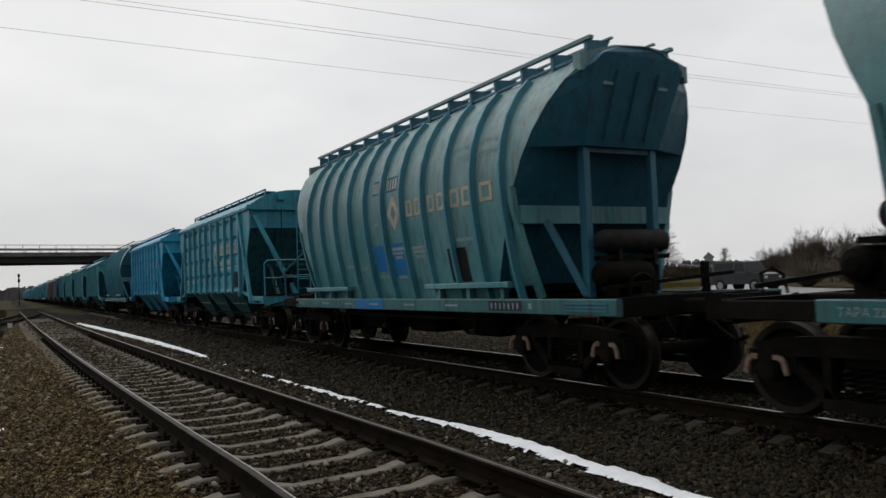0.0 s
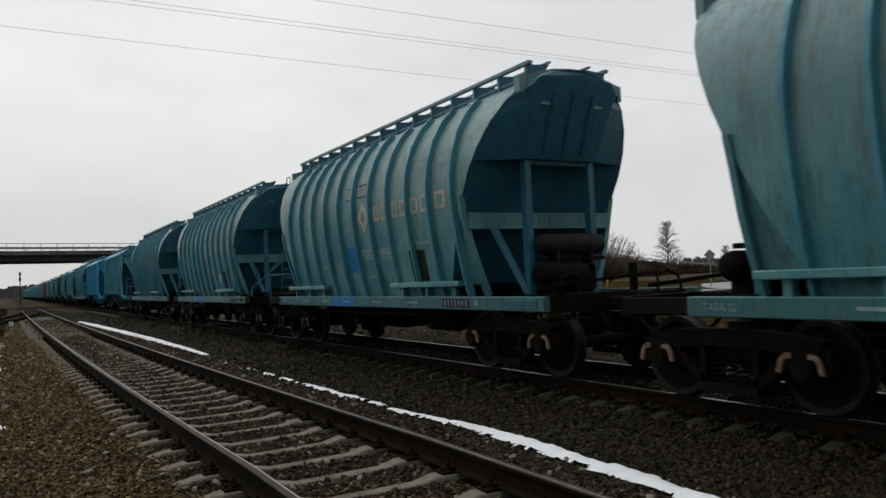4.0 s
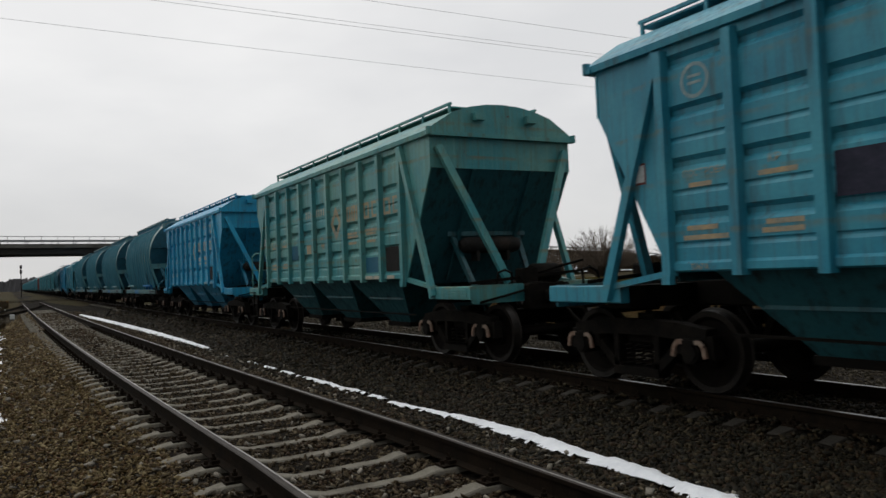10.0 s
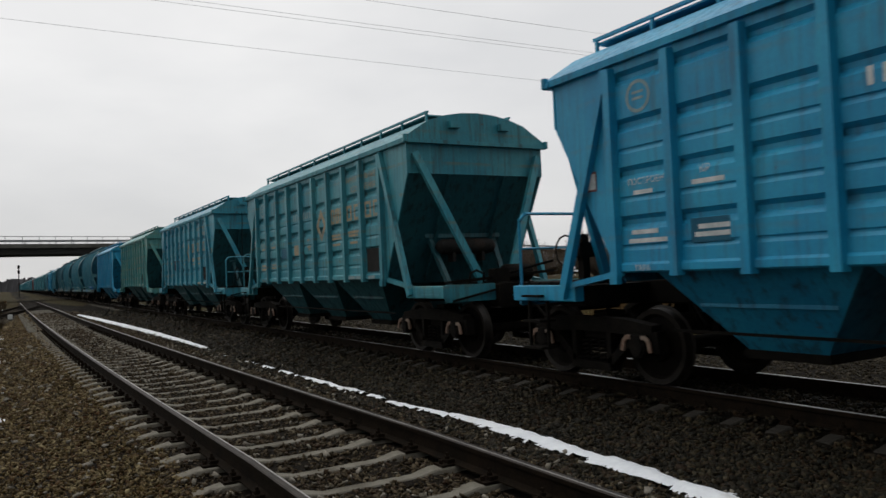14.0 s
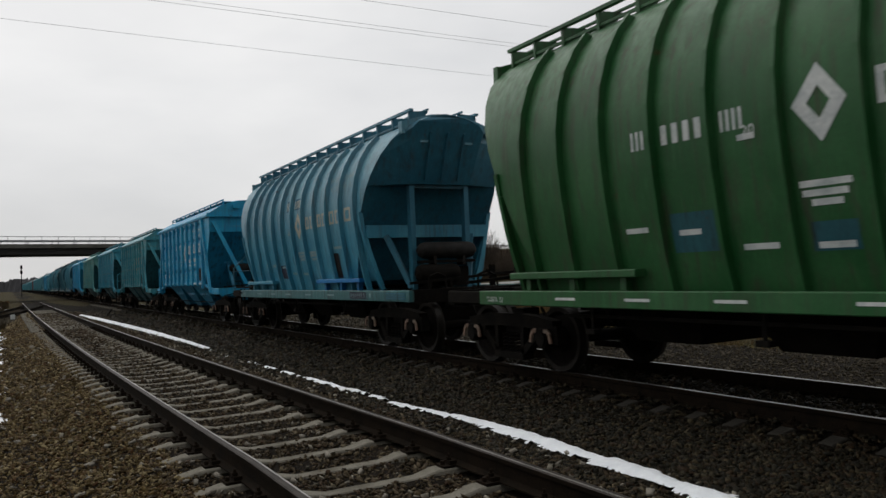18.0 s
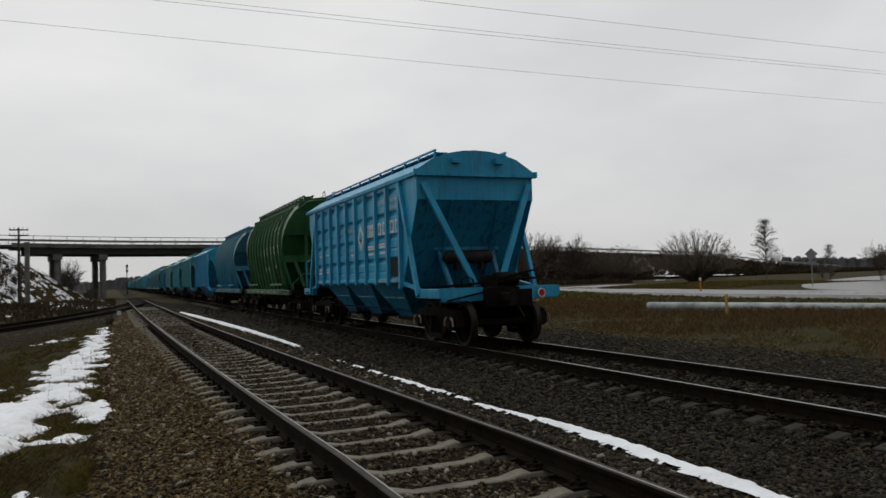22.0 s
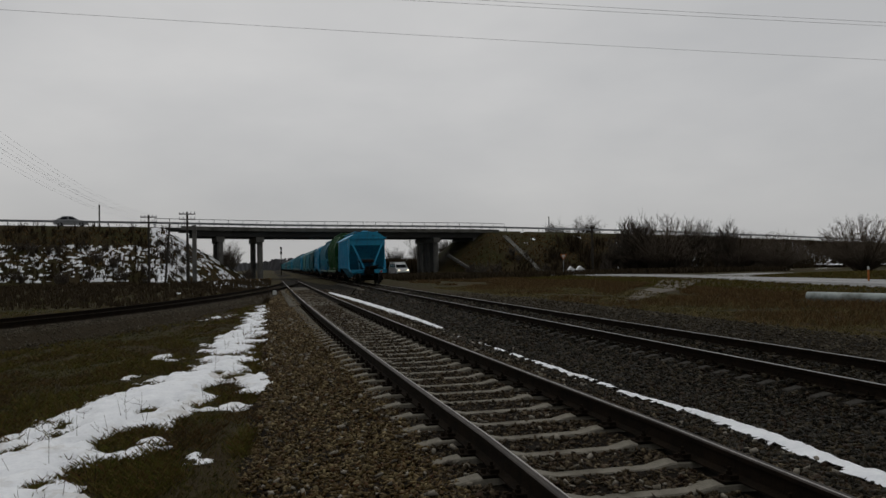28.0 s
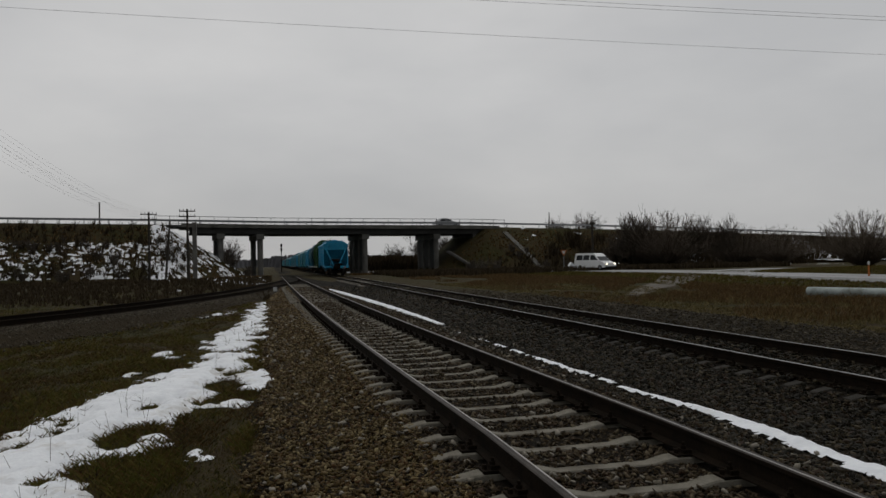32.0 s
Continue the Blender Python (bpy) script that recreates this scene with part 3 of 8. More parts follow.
def track(name, label, path_of, ys, sleepers, z, top, near):
    t = new(name)
    tagged(t, label, "railway track", kind="structure")
    for side in (-1, 1):
        path = [(path_of(y) + side * GAUGE / 2, y, z) for y in ys]
        rail = part("rail", sweep(RAIL_PROFILE, path, HEAD if top is M_RAILTOP else {6}), [M_RAIL, top], t)
        if top is M_RAILTOP:
            inner = -side * 0.017
            band = [(inner - 0.007, -0.004), (inner - 0.006, 0.003), (inner + 0.006, 0.003), (inner + 0.007, -0.004)]
            part("running_band", sweep(band, path, ()), M_BAND, rail, "narrow strip rubbed bright")
    far = Shape()
    for y in sleepers:
        x = path_of(y)
        turn = (path_of(y + 0.5) - path_of(y - 0.5))
        jit = random.uniform(-0.012, 0.012)
        if near[0] <= y <= near[1]:
            ob = part("sleeper", SLEEPER if top is M_RAILTOP else SLEEPER2, M_SLEEPER, t)
            ob.matrix_basis = pose(x, y + jit, z, 0, 0, -math.degrees(turn) + random.uniform(-0.6, 0.6))
            for side in (-1, 1):
                ob = part("rail_fastening", FASTENING, M_RAIL, t)
                ob.matrix_basis = pose(x + side * GAUGE / 2, y + jit, z)
        else:
            far.slab(x - 1.35, x + 1.35, y - 0.12, y + 0.12, z - 0.40, z - 0.20)
    if far.v:
        ob = part("far_sleepers", far, M_SLEEPER, t)
        tagged(ob, "row of concrete sleepers far along the track", kind="stuff")
    return t


ys_near = lines([(-40, 0, 4), (0, 90, 2.0)])
track("siding_track", "siding with dull worn rails on concrete sleepers", siding_x, ys_near, SIDING_SLEEPERS, 0.0, M_RAILTOP, (1.5, 32))
track("main_track", "main line with polished rails on concrete sleepers", lambda y: MAIN_X, lines([(-80, 0, 10), (0, 100, 10), (100, 900, 50)]), MAIN_SLEEPERS, MAIN_Z, M_RAILTOP2, (1.5, 34))

# the branch that comes in from the other side and meets the siding at a turnout
BRANCH = [(-30.0, 3.0), (-21.0, 9.5), (-14.0, 16.0), (-9.3, 22.5), (-6.4, 29.0), (-4.6, 34.5), (-3.0, 41.0), (-1.6, 48.0), (-0.2, 57.0), (0.9, 66.0), (1.7, 76.0), (1.85, 88.0)]


def smooth_path(pts, per=8):
    out = []
    for i in range(len(pts) - 1):
        p = [Vector(pts[max(0, min(len(pts) - 1, i + k))]) for k in (-1, 0, 1, 2)]
        for j in range(per):
            t = j / per
            out.append(0.5 * (2 * p[1] + (p[2] - p[0]) * t + (2 * p[0] - 5 * p[1] + 4 * p[2] - p[3]) * t * t + (3 * p[1] - p[0] - 3 * p[2] + p[3]) * t ** 3))
    return out + [Vector(pts[-1])]


bp = smooth_path(BRANCH)
t = new("branch_track")
tagged(t, "rusty branch track curving in to meet the siding", "railway track", kind="structure")
for side in (-1, 1):
    path = []
    for i, p in enumerate(bp):
        d = (bp[min(len(bp) - 1, i + 1)] - bp[max(0, i - 1)]).normalized()
        path.append((p.x + d.y * side * GAUGE / 2, p.y - d.x * side * GAUGE / 2, -0.02))
    part("rail", sweep(RAIL_PROFILE, path, HEAD), [M_RAIL, M_RAIL], t)
s, bedb = Shape(), Shape()
for i, p in enumerate(bp[:-1]):
    d = (bp[i + 1] - p)
    n = max(1, round(d.length / 0.65))
    dd = d.normalized()
    for k in range(n):
        c = p + d * (k / n)
        a, e = c + Vector((dd.y, -dd.x)) * 1.35, c - Vector((dd.y, -dd.x)) * 1.35
        if c.y < 72:
            s.beam((a.x, a.y, -0.395), (e.x, e.y, -0.395), 0.24, 0.16)
ob = part("far_sleepers", s, M_RAIL, t)
tagged(ob, "dark sleepers of the branch track", kind="stuff")
across = [(bp[min(len(bp) - 1, i + 1)] - bp[max(0, i - 1)]).normalized() for i in range(len(bp))]
for i in range(len(bp) - 1):
    k = len(bedb.v)
    for c, d in ((bp[i], across[i]), (bp[i + 1], across[i + 1])):
        r = Vector((d.y, -d.x))
        bedb.v += [(*(c + r * o), z) for o, z in ((-2.6, -0.75), (-1.7, -0.30), (1.7, -0.30), (2.6, -0.75))]
    bedb.f += [(k + j, k + j + 1, k + j + 5, k + j + 4) for j in range(3)]
    bedb.m += [0] * 3
part("branch_bed", bedb, mottled("branch_gravel", (0.040, 0.031, 0.019), (0.022, 0.017, 0.010), 6, 0.95, 0, 0.8, 30, dist=0.05, spec=0.05), t)

# ---- roads on the field beside the line ----
def ribbon(name, label, pts, width, lift, mat, drop=0.12, z=None):
    s = Shape()
    path = smooth_path(pts, 10)
    for i, p in enumerate(path):
        d = (path[min(len(path) - 1, i + 1)] - path[max(0, i - 1)]).normalized()
        r = Vector((d.y, -d.x))
        zz = ground_height(p.x, p.y) + lift if z is None else z
        wv = width[0] + (width[1] - width[0]) * i / (len(path) - 1)
        for o, dz in ((-wv / 2 - 0.3, -drop - 0.2), (-wv / 2, 0), (wv / 2, 0), (wv / 2 + 0.3, -drop - 0.2)):
            q = p + r * o
            s.v.append((q.x, q.y, zz + dz))
    for i in range(len(path) - 1):
        s.f += [(i * 4 + k, i * 4 + k + 1, i * 4 + k + 5, i * 4 + k + 4) for k in range(3)]
    s.m = [0] * len(s.f)
    ob = part(name, s, mat, None)
    return tagged(ob, label, "road", kind="structure")


SERVICE = [(36.0, 4.0), (35.3, 20.0), (35.2, 34.0), (36.6, 48.0), (38.6, 60.0), (39.6, 72.0), (38.0, 84.0), (32.0, 94.0), (25.5, 104.0), (20.5, 113.0), (17.5, 122.0), (15.0, 145.0), (14.5, 240.0)]
ribbon("road", "wet grey service road beside the line", SERVICE, (5.4, 6.0), 0.0, M_ASPHALT, z=-0.04)
ribbon("side_road", "pale wet side road leaving the service road", [(38.0, 60.0), (42.0, 65.0), (47.0, 69.0), (53.0, 72.0)], (7.0, 4.0), 0.0, M_ASPHALT, z=-0.05)
ribbon("apron_road", "pale wet apron joining the service road", [(36.0, 19.0), (42.0, 32.0), (52.0, 42.0), (66.0, 51.0), (92.0, 62.0), (130.0, 70.0)], (4.0, 9.0), 0.0, M_ASPHALT, z=-0.045)
ribbon("farm_track", "muddy track turning down from the road", [(37.0, 59.5), (32.0, 55.0), (26.5, 47.0), (21.0, 40.0), (17.7, 35.5)], (4.0, 0.6), 0.03, mottled("pale_mud", (0.10, 0.085, 0.066), (0.045, 0.036, 0.024), 2, 0.7, 0, 0.4))

# ---- the overpass ----
bridge = new("road_bridge")
tagged(bridge, "low concrete road bridge across the railway lines", "bridge", kind="structure")


def deck(u0, u1, w0, w1, z0, z1, step=4.0):
    """A slab that follows the road between u0 and u1; z counted from the road's surface."""
    s = Shape()
    n = max(1, round((u1 - u0) / step))
    for i in range(n + 1):
        u = u0 + (u1 - u0) * i / n
        s.v += [tuple(road_point(u, w, z)) for w, z in ((w0, z0), (w1, z0), (w1, z1), (w0, z1))]
    for i in range(n):
        s.f += [(i * 4 + k, i * 4 + (k + 1) % 4, (i + 1) * 4 + (k + 1) % 4, (i + 1) * 4 + k) for k in range(4)]
    s.f += [(3, 2, 1, 0), tuple(range(n * 4, n * 4 + 4))]
    s.m = [0] * len(s.f)
    return s


# a darker concrete for deck slab, girders and pier walls
M_DECK = mottled("darker_grey_concrete", (0.05, 0.05, 0.048), (0.035, 0.034, 0.032), 0.5, 0.85, 0, 0.25, 12, (0.03, 0.029, 0.027))
M_PIER = mottled("grey_pier_concrete", (0.15, 0.147, 0.135), (0.09, 0.087, 0.08), 0.7, 0.85, 0, 0.25, 15, (0.07, 0.066, 0.058))
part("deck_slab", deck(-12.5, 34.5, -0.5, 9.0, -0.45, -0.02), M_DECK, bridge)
part("parapet_edge", deck(-13.5, 36.0, -0.75, -0.35, -0.42, 0.12), M_CONC, bridge)
part("parapet_edge", deck(-13.5, 36.0, 8.8, 9.2, -0.42, 0.12), M_CONC, bridge)
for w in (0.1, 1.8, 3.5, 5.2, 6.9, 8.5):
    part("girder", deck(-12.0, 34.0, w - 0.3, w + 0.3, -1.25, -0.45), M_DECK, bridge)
PIERS = [-8.1, -2.5, 13.4, 25.2, 32.0]
for k, u in enumerate(PIERS):
    top = -1.27
    part("pier_cap", deck(u - 0.55, u + 0.55, -0.3, 8.9, top - 0.75, top, 1.1), M_PIER, bridge)
    for w in ((0.35, 8.2) if k in (0, 1, 4) else (0.35, 3.0, 5.6, 8.2)):
        p = road_point(u, w)
        z0 = ground_height(p.x, p.y) - 0.4
        s = Shape()
        s.rod((p.x, p.y, z0), (p.x, p.y, p.z + top - 0.7), 0.42, 14)
        smooth(part("pier_column", s, M_PIER, bridge))
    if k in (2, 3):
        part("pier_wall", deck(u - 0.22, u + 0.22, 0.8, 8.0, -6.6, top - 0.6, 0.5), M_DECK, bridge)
for w, u0, u1 in ((-0.55, -17.0, 37.0), (9.0, -17.0, 37.0)):
    rail = new("bridge_railing")
    rail.parent = bridge
    n = 27
    for i in range(n + 1):
        u = u0 + (u1 - u0) * i / n
        p = road_point(u, w)
        s = Shape().box(p.x - 0.035, p.x + 0.035, p.y - 0.035, p.y + 0.035, p.z - 0.1, p.z + 1.12)
        part("railing_post", s, M_GALV, rail)
    for h, r in ((1.12, 0.04), (0.62, 0.025)):
        s = Shape()
        for i in range(n):
            s.beam(road_point(u0 + (u1 - u0) * i / n, w, h), road_point(u0 + (u1 - u0) * (i + 1) / n, w, h), 2 * r, 2 * r)
        part("handrail", s, M_GALV, rail)
for w, u0, u1 in ((0.55, -160.0, 175.0),):
    guard = new("guard_rail")
    tagged(guard, "galvanised steel guard rail along the overpass road", "guard rail")
    ps = Shape()
    n = 110
    s = sweep([(-0.03, -0.15), (-0.03, 0.15), (0.03, 0.15), (0.03, -0.15)], [road_point(u0 + (u1 - u0) * i / n, w, 0.58) for i in range(n + 1)], ())
    for i in range(n):
        a, c = road_point(u0 + (u1 - u0) * i / n, w, 0.58), road_point(u0 + (u1 - u0) * (i + 1) / n, w, 0.58)
        ps.box(a.x - 0.05, a.x + 0.05, a.y, a.y + 0.12, a.z - 0.75, a.z + 0.1)
    part("beam", s, M_GALV, guard)
    ob = part("guard_posts", ps, M_GALV, guard)
    tagged(ob, "row of short steel posts", kind="stuff")
s = deck(-300, 300, 1.2, 7.9, -0.3, 0.0, 6.0)
ob = part("overpass_road", s, mottled("road_asphalt", (0.05, 0.05, 0.05), (0.07, 0.07, 0.07), 0.6, 0.7, 0, 0.2), None)
tagged(ob, "asphalt road on top of the embankment and bridge", "road", kind="structure")

# ---- wagons ----
# A wagon stands on the rail tops at its own z = 0, with its middle at y = 0; the train runs towards +y.
WHEEL_R = 0.475


def wheelset_mesh():
    """Axle and both wheels turned in one piece; the rims and flanges are bright."""
    wheel = [(-0.07, 0.17), (-0.02, 0.20), (-0.03, 0.36), (-0.072, 0.40), (-0.072, 0.49), (-0.065, 0.503), (-0.045, WHEEL_R), (0.062, 0.465), (0.055, 0.40), (0.005, 0.36), (0.02, 0.20), (0.07, 0.18), (0.07, 0.085)]
    right = [(0.72, 0.085)] + [(0.79 + x, r) for x, r in wheel] + [(1.08, 0.085), (1.08, 0.0)]
    prof = [(-x, r) for x, r in reversed(right)] + right
    s, n = Shape(), 28
    s.v = [(x, r * math.sin(2 * math.pi * k / n), r * math.cos(2 * math.pi * k / n)) for x, r in prof for k in range(n)]
    for i, ((xa, ra), (xc, rc)) in enumerate(zip(prof, prof[1:])):
        for k in range(n):
            s.f.append((i * n + k, i * n + (k + 1) % n, (i + 1) * n + (k + 1) % n, (i + 1) * n + k))
            s.m.append(1 if min(ra, rc) >= 0.40 else 0)
    return s.mesh("wheelset", [M_WHEEL, M_TREAD])


def side_frame_mesh():
    """A cast three-piece bogie side frame: an arched top, jaws over the axle boxes and an open spring nest."""
    s = Shape()
    for a, c in (((-1.10, 0.66), (-0.66, 0.72)), ((-0.66, 0.72), (-0.3, 0.74)), ((-0.3, 0.74), (0.3, 0.74)), ((0.3, 0.74), (0.66, 0.72)), ((0.66, 0.72), (1.10, 0.66))):
        s.beam((0, a[0], a[1]), (0, c[0], c[1]), 0.17, 0.19)
    for k in (-1, 1):
        s.beam((0, k * 1.14, 0.68), (0, k * 1.16, 0.42), 0.16, 0.09)
        s.beam((0, k * 0.70, 0.70), (0, k * 0.70, 0.46), 0.16, 0.09)
        s.beam((0, k * 0.66, 0.52), (0, k * 0.30, 0.22), 0.15, 0.11)
        s.beam((0, k * 0.34, 0.72), (0, k * 0.34, 0.24), 0.15, 0.08)
    s.beam((0, -0.38, 0.20), (0, 0.38, 0.20), 0.20, 0.10)
    return s.mesh("side_frame", [M_GRIME])


def spring_mesh():
    s = Shape()
    for c in (-0.16, 0.0, 0.16):
        pts = [(0.05 * math.cos(a), c + 0.065 * math.sin(a), 0.26 + 0.28 * a / (2 * math.pi * 5)) for a in [k * math.pi / 4 for k in range(41)]]
        s.pipe(pts, 0.013, 4)
    return s.mesh("spring_set", [M_GRIME])


def axle_box_mesh():
    s = Shape()
    s.rod((-0.12, 0, 0), (0.12, 0, 0), 0.13, 14)
    s.rod((0.12, 0, 0), (0.14, 0, 0), 0.10, 12)
    s.box(-0.09, 0.09, -0.13, 0.13, 0.05, 0.15)
    s.slot = 1
    arc = [(-0.235, -0.05), (-0.205, 0.075), (-0.15, 0.125), (-0.09, 0.115), (0.09, 0.115), (0.15, 0.125), (0.205, 0.075), (0.235, -0.05)]
    for k, ((y0, z0), (y1, z1)) in enumerate(zip(arc, arc[1:])):
        s.slot = 0 if k == 3 else 1
        s.beam((0.13, y0, z0), (0.13, y1, z1), 0.05, 0.030 if k in (0, 6) else 0.024, (1, 0, 0))
    return s.mesh("axle_box", [M_GRIME, M_WORN])


WHEELSET, SIDE_FRAME, SPRINGS, AXLE_BOX = wheelset_mesh(), side_frame_mesh(), spring_mesh(), axle_box_mesh()
for me in (WHEELSET, AXLE_BOX):
    me.polygons.foreach_set("use_smooth", [True] * len(me.polygons))
    me.set_sharp_from_angle(angle=radians(35))
WHEELS = []  # every wheelset near enough to be seen turning, with the wagon's number


def bogie(wagon, y, near):
    b = new("bogie")
    b.parent = wagon
    b.location = (0, y, 0)
    s = Shape()
    s.slab(-1.0, 1.0, -0.22, 0.22, 0.52, 0.78, 0.03)
    s.rod((0, 0, 0.75), (0, 0, 0.98), 0.17, 12)
    s.box(-0.9, -0.6, -0.14, 0.14, 0.78, 0.9).box(0.6, 0.9, -0.14, 0.14, 0.78, 0.9)
    for k in (-1, 1):
        s.beam((-0.75, k * 0.42, 0.42), (0.75, k * 0.42, 0.42), 0.09, 0.11)
        for sx in (-1, 1):
            s.box(sx * 0.79 - 0.05, sx * 0.79 + 0.05, k * 0.42 - 0.03, k * 0.42 + 0.03 + 0.0, 0.30, 0.62)
            s.beam((sx * 0.6, k * 0.42, 0.6), (sx * 0.6, k * 0.2, 0.9), 0.04, 0.03)
    part("bolster", s, M_GRIME, b)
    for sx in (-1, 1):
        ob = part("side_frame", SIDE_FRAME, M_GRIME, b)
        ob.location = (sx * 1.02, 0, 0)
        if near:
            ob = part("spring_set", SPRINGS, M_GRIME, b)
            ob.location = (sx * 1.02, 0, 0)
    for k in (-1, 1):
        ws = part("wheelset", WHEELSET, M_WHEEL, b, "wheelset with bright worn treads")
        ws.location = (0, k * 0.925, WHEEL_R)
        if near:
            WHEELS.append(ws)
        for sx in (-1, 1) if near else ():
            ob = part("axle_box", AXLE_BOX, M_GRIME, b, "axle box with a pale worn arch")
            ob.matrix_basis = pose(sx * 1.06, k * 0.925, WHEEL_R + 0.02, 0, 0, 0 if sx > 0 else 180)
    return b


def coupler(wagon, y, sgn, shank=0.55):
    s = Shape()
    s.slab(-0.10, 0.10, min(y, y + sgn * shank), max(y, y + sgn * shank), 0.94, 1.14, 0.03)
    e = y + sgn * shank
    s.plate([(-0.24, e, 0.88), (0.20, e, 0.88), (0.20, e, 1.22), (-0.24, e, 1.22)], (0, sgn * 0.20, 0))
    s.plate([(-0.24, e + sgn * 0.2, 0.90), (-0.06, e + sgn * 0.2, 0.90), (-0.06, e + sgn * 0.2, 1.20), (-0.24, e + sgn * 0.2, 1.20)], (0, sgn * 0.14, 0))
    s.pipe([(0.35, y, 0.95), (0.36, y + sgn * 0.25, 0.72), (0.30, y + sgn * 0.55, 0.58), (0.2, y + sgn * 0.8, 0.66)], 0.028, 6)
    s.beam((-0.2, y + sgn * 0.05, 1.2), (-1.3, y + sgn * 0.05, 1.0), 0.035, 0.035)
    return part("coupler", s, M_GRIME, wagon, "black automatic coupler with an air hose")


def air_tank(wagon, x0, x1, y, z, r, mat, name="air_tank"):
    s = Shape()
    n = 16
    prof = [(0.0, 0.4), (0.05, 0.85), (0.12, 1.0), (0.88, 1.0), (0.95, 0.85), (1.0, 0.4)]
    L = x1 - x0
    s.lathe(y, [(x0 + L * 0.5 + (p - 0.5) * L, r * q) for p, q in prof], 0.0, n, z)
    for k in (0.25, 0.75):
        xx = x0 + L * k
        s.box(xx - 0.03, xx + 0.03, y - r * 0.7, y + r * 0.7, z - r - 0.14, z - r * 0.6)
    return smooth(part(name, s, mat, wagon, "rust-streaked cylindrical air tank"), 30)


def tube_rail(wagon, pts, r, mat, name="handrail"):
    s = Shape().pipe(pts, r, 6)
    for p in pts[1:-1]:
        s.rod(Vector(p) - Vector((0, 0, r)), Vector(p) + Vector((0, 0, r)), r, 6)
    return smooth(part(name, s, mat, wagon), 60)


def ladder(wagon, a, c, width, mat, along=(1, 0, 0), n=9):
    s = Shape()
    a, c, w = Vector(a), Vector(c), Vector(along) * width / 2
    s.rod(a - w, c - w, 0.018, 5).rod(a + w, c + w, 0.018, 5)
    for k in range(n):
        p = a.lerp(c, (k + 0.5) / n)
        s.rod(p - w, p + w, 0.012, 5)
    return part("ladder", s, mat, wagon)


def brake_platform(wagon, end, y0, y1, mat, top=2.32, sides=(-1, 1)):
    """Hand-brake platform: plank floor, steps, bent handrails and a wheel."""
    s = Shape()
    for k in range(4):
        s.box(-1.40, 1.40, end * (y0 + 0.02 + k * (y1 - y0) / 4) if end > 0 else end * (y0 + (k + 1) * (y1 - y0) / 4 - 0.02), end * (y0 + (k + 1) * (y1 - y0) / 4 - 0.02) if end > 0 else end * (y0 + 0.02 + k * (y1 - y0) / 4), 1.26, 1.30)
    part("platform", s, M_GRIME, wagon)
    for sx in (-1, 1):
        a, c = end * (y0 + 0.05), end * (y1 - 0.05)
        if sx in sides:
            tube_rail(wagon, [(sx * 1.45, a, 1.24), (sx * 1.45, a, top - 0.42), (sx * 1.45, end * (y0 + 0.40), top), (sx * 1.45, end * (y1 - 0.45), top), (sx * 1.45, c, top - 0.45), (sx * 1.45, c, 1.24)], 0.022, mat)
            tube_rail(wagon, [(sx * 1.45, a, 1.84), (sx * 1.45, c, 1.84)], 0.016, mat)
        s = Shape()
        for z in (0.42, 0.78, 1.12):
            s.box(sx * 1.44 - 0.14, sx * 1.44 + 0.14, (a + c) / 2 - 0.20, (a + c) / 2 + 0.20, z - 0.015, z + 0.015)
        for yy in ((a + c) / 2 - 0.2, (a + c) / 2 + 0.2):
            s.box(sx * 1.44 - 0.02, sx * 1.44 + 0.02, yy - 0.02, yy + 0.02, 0.40, 1.24)
        part("step", s, M_GRIME, wagon)
    if sides:
        tube_rail(wagon, [(-1.40, end * (y1 - 0.05), 2.12), (1.40, end * (y1 - 0.05), 2.12)], 0.020, mat)
    s = Shape()
    yb = end * (y0 + 0.5)
    s.box(-0.66, -0.54, yb - 0.06, yb + 0.06, 1.28, 1.95).slab(-0.75, -0.45, yb - 0.10, yb + 0.10, 1.62, 1.84, 0.03)
    ring = [(-0.92, yb + 0.22 * math.sin(2 * math.pi * k / 12), 1.72 + 0.22 * math.cos(2 * math.pi * k / 12)) for k in range(13)]
    s.pipe(ring, 0.014, 5)
    part("hand_brake", s, M_GRIME, wagon)


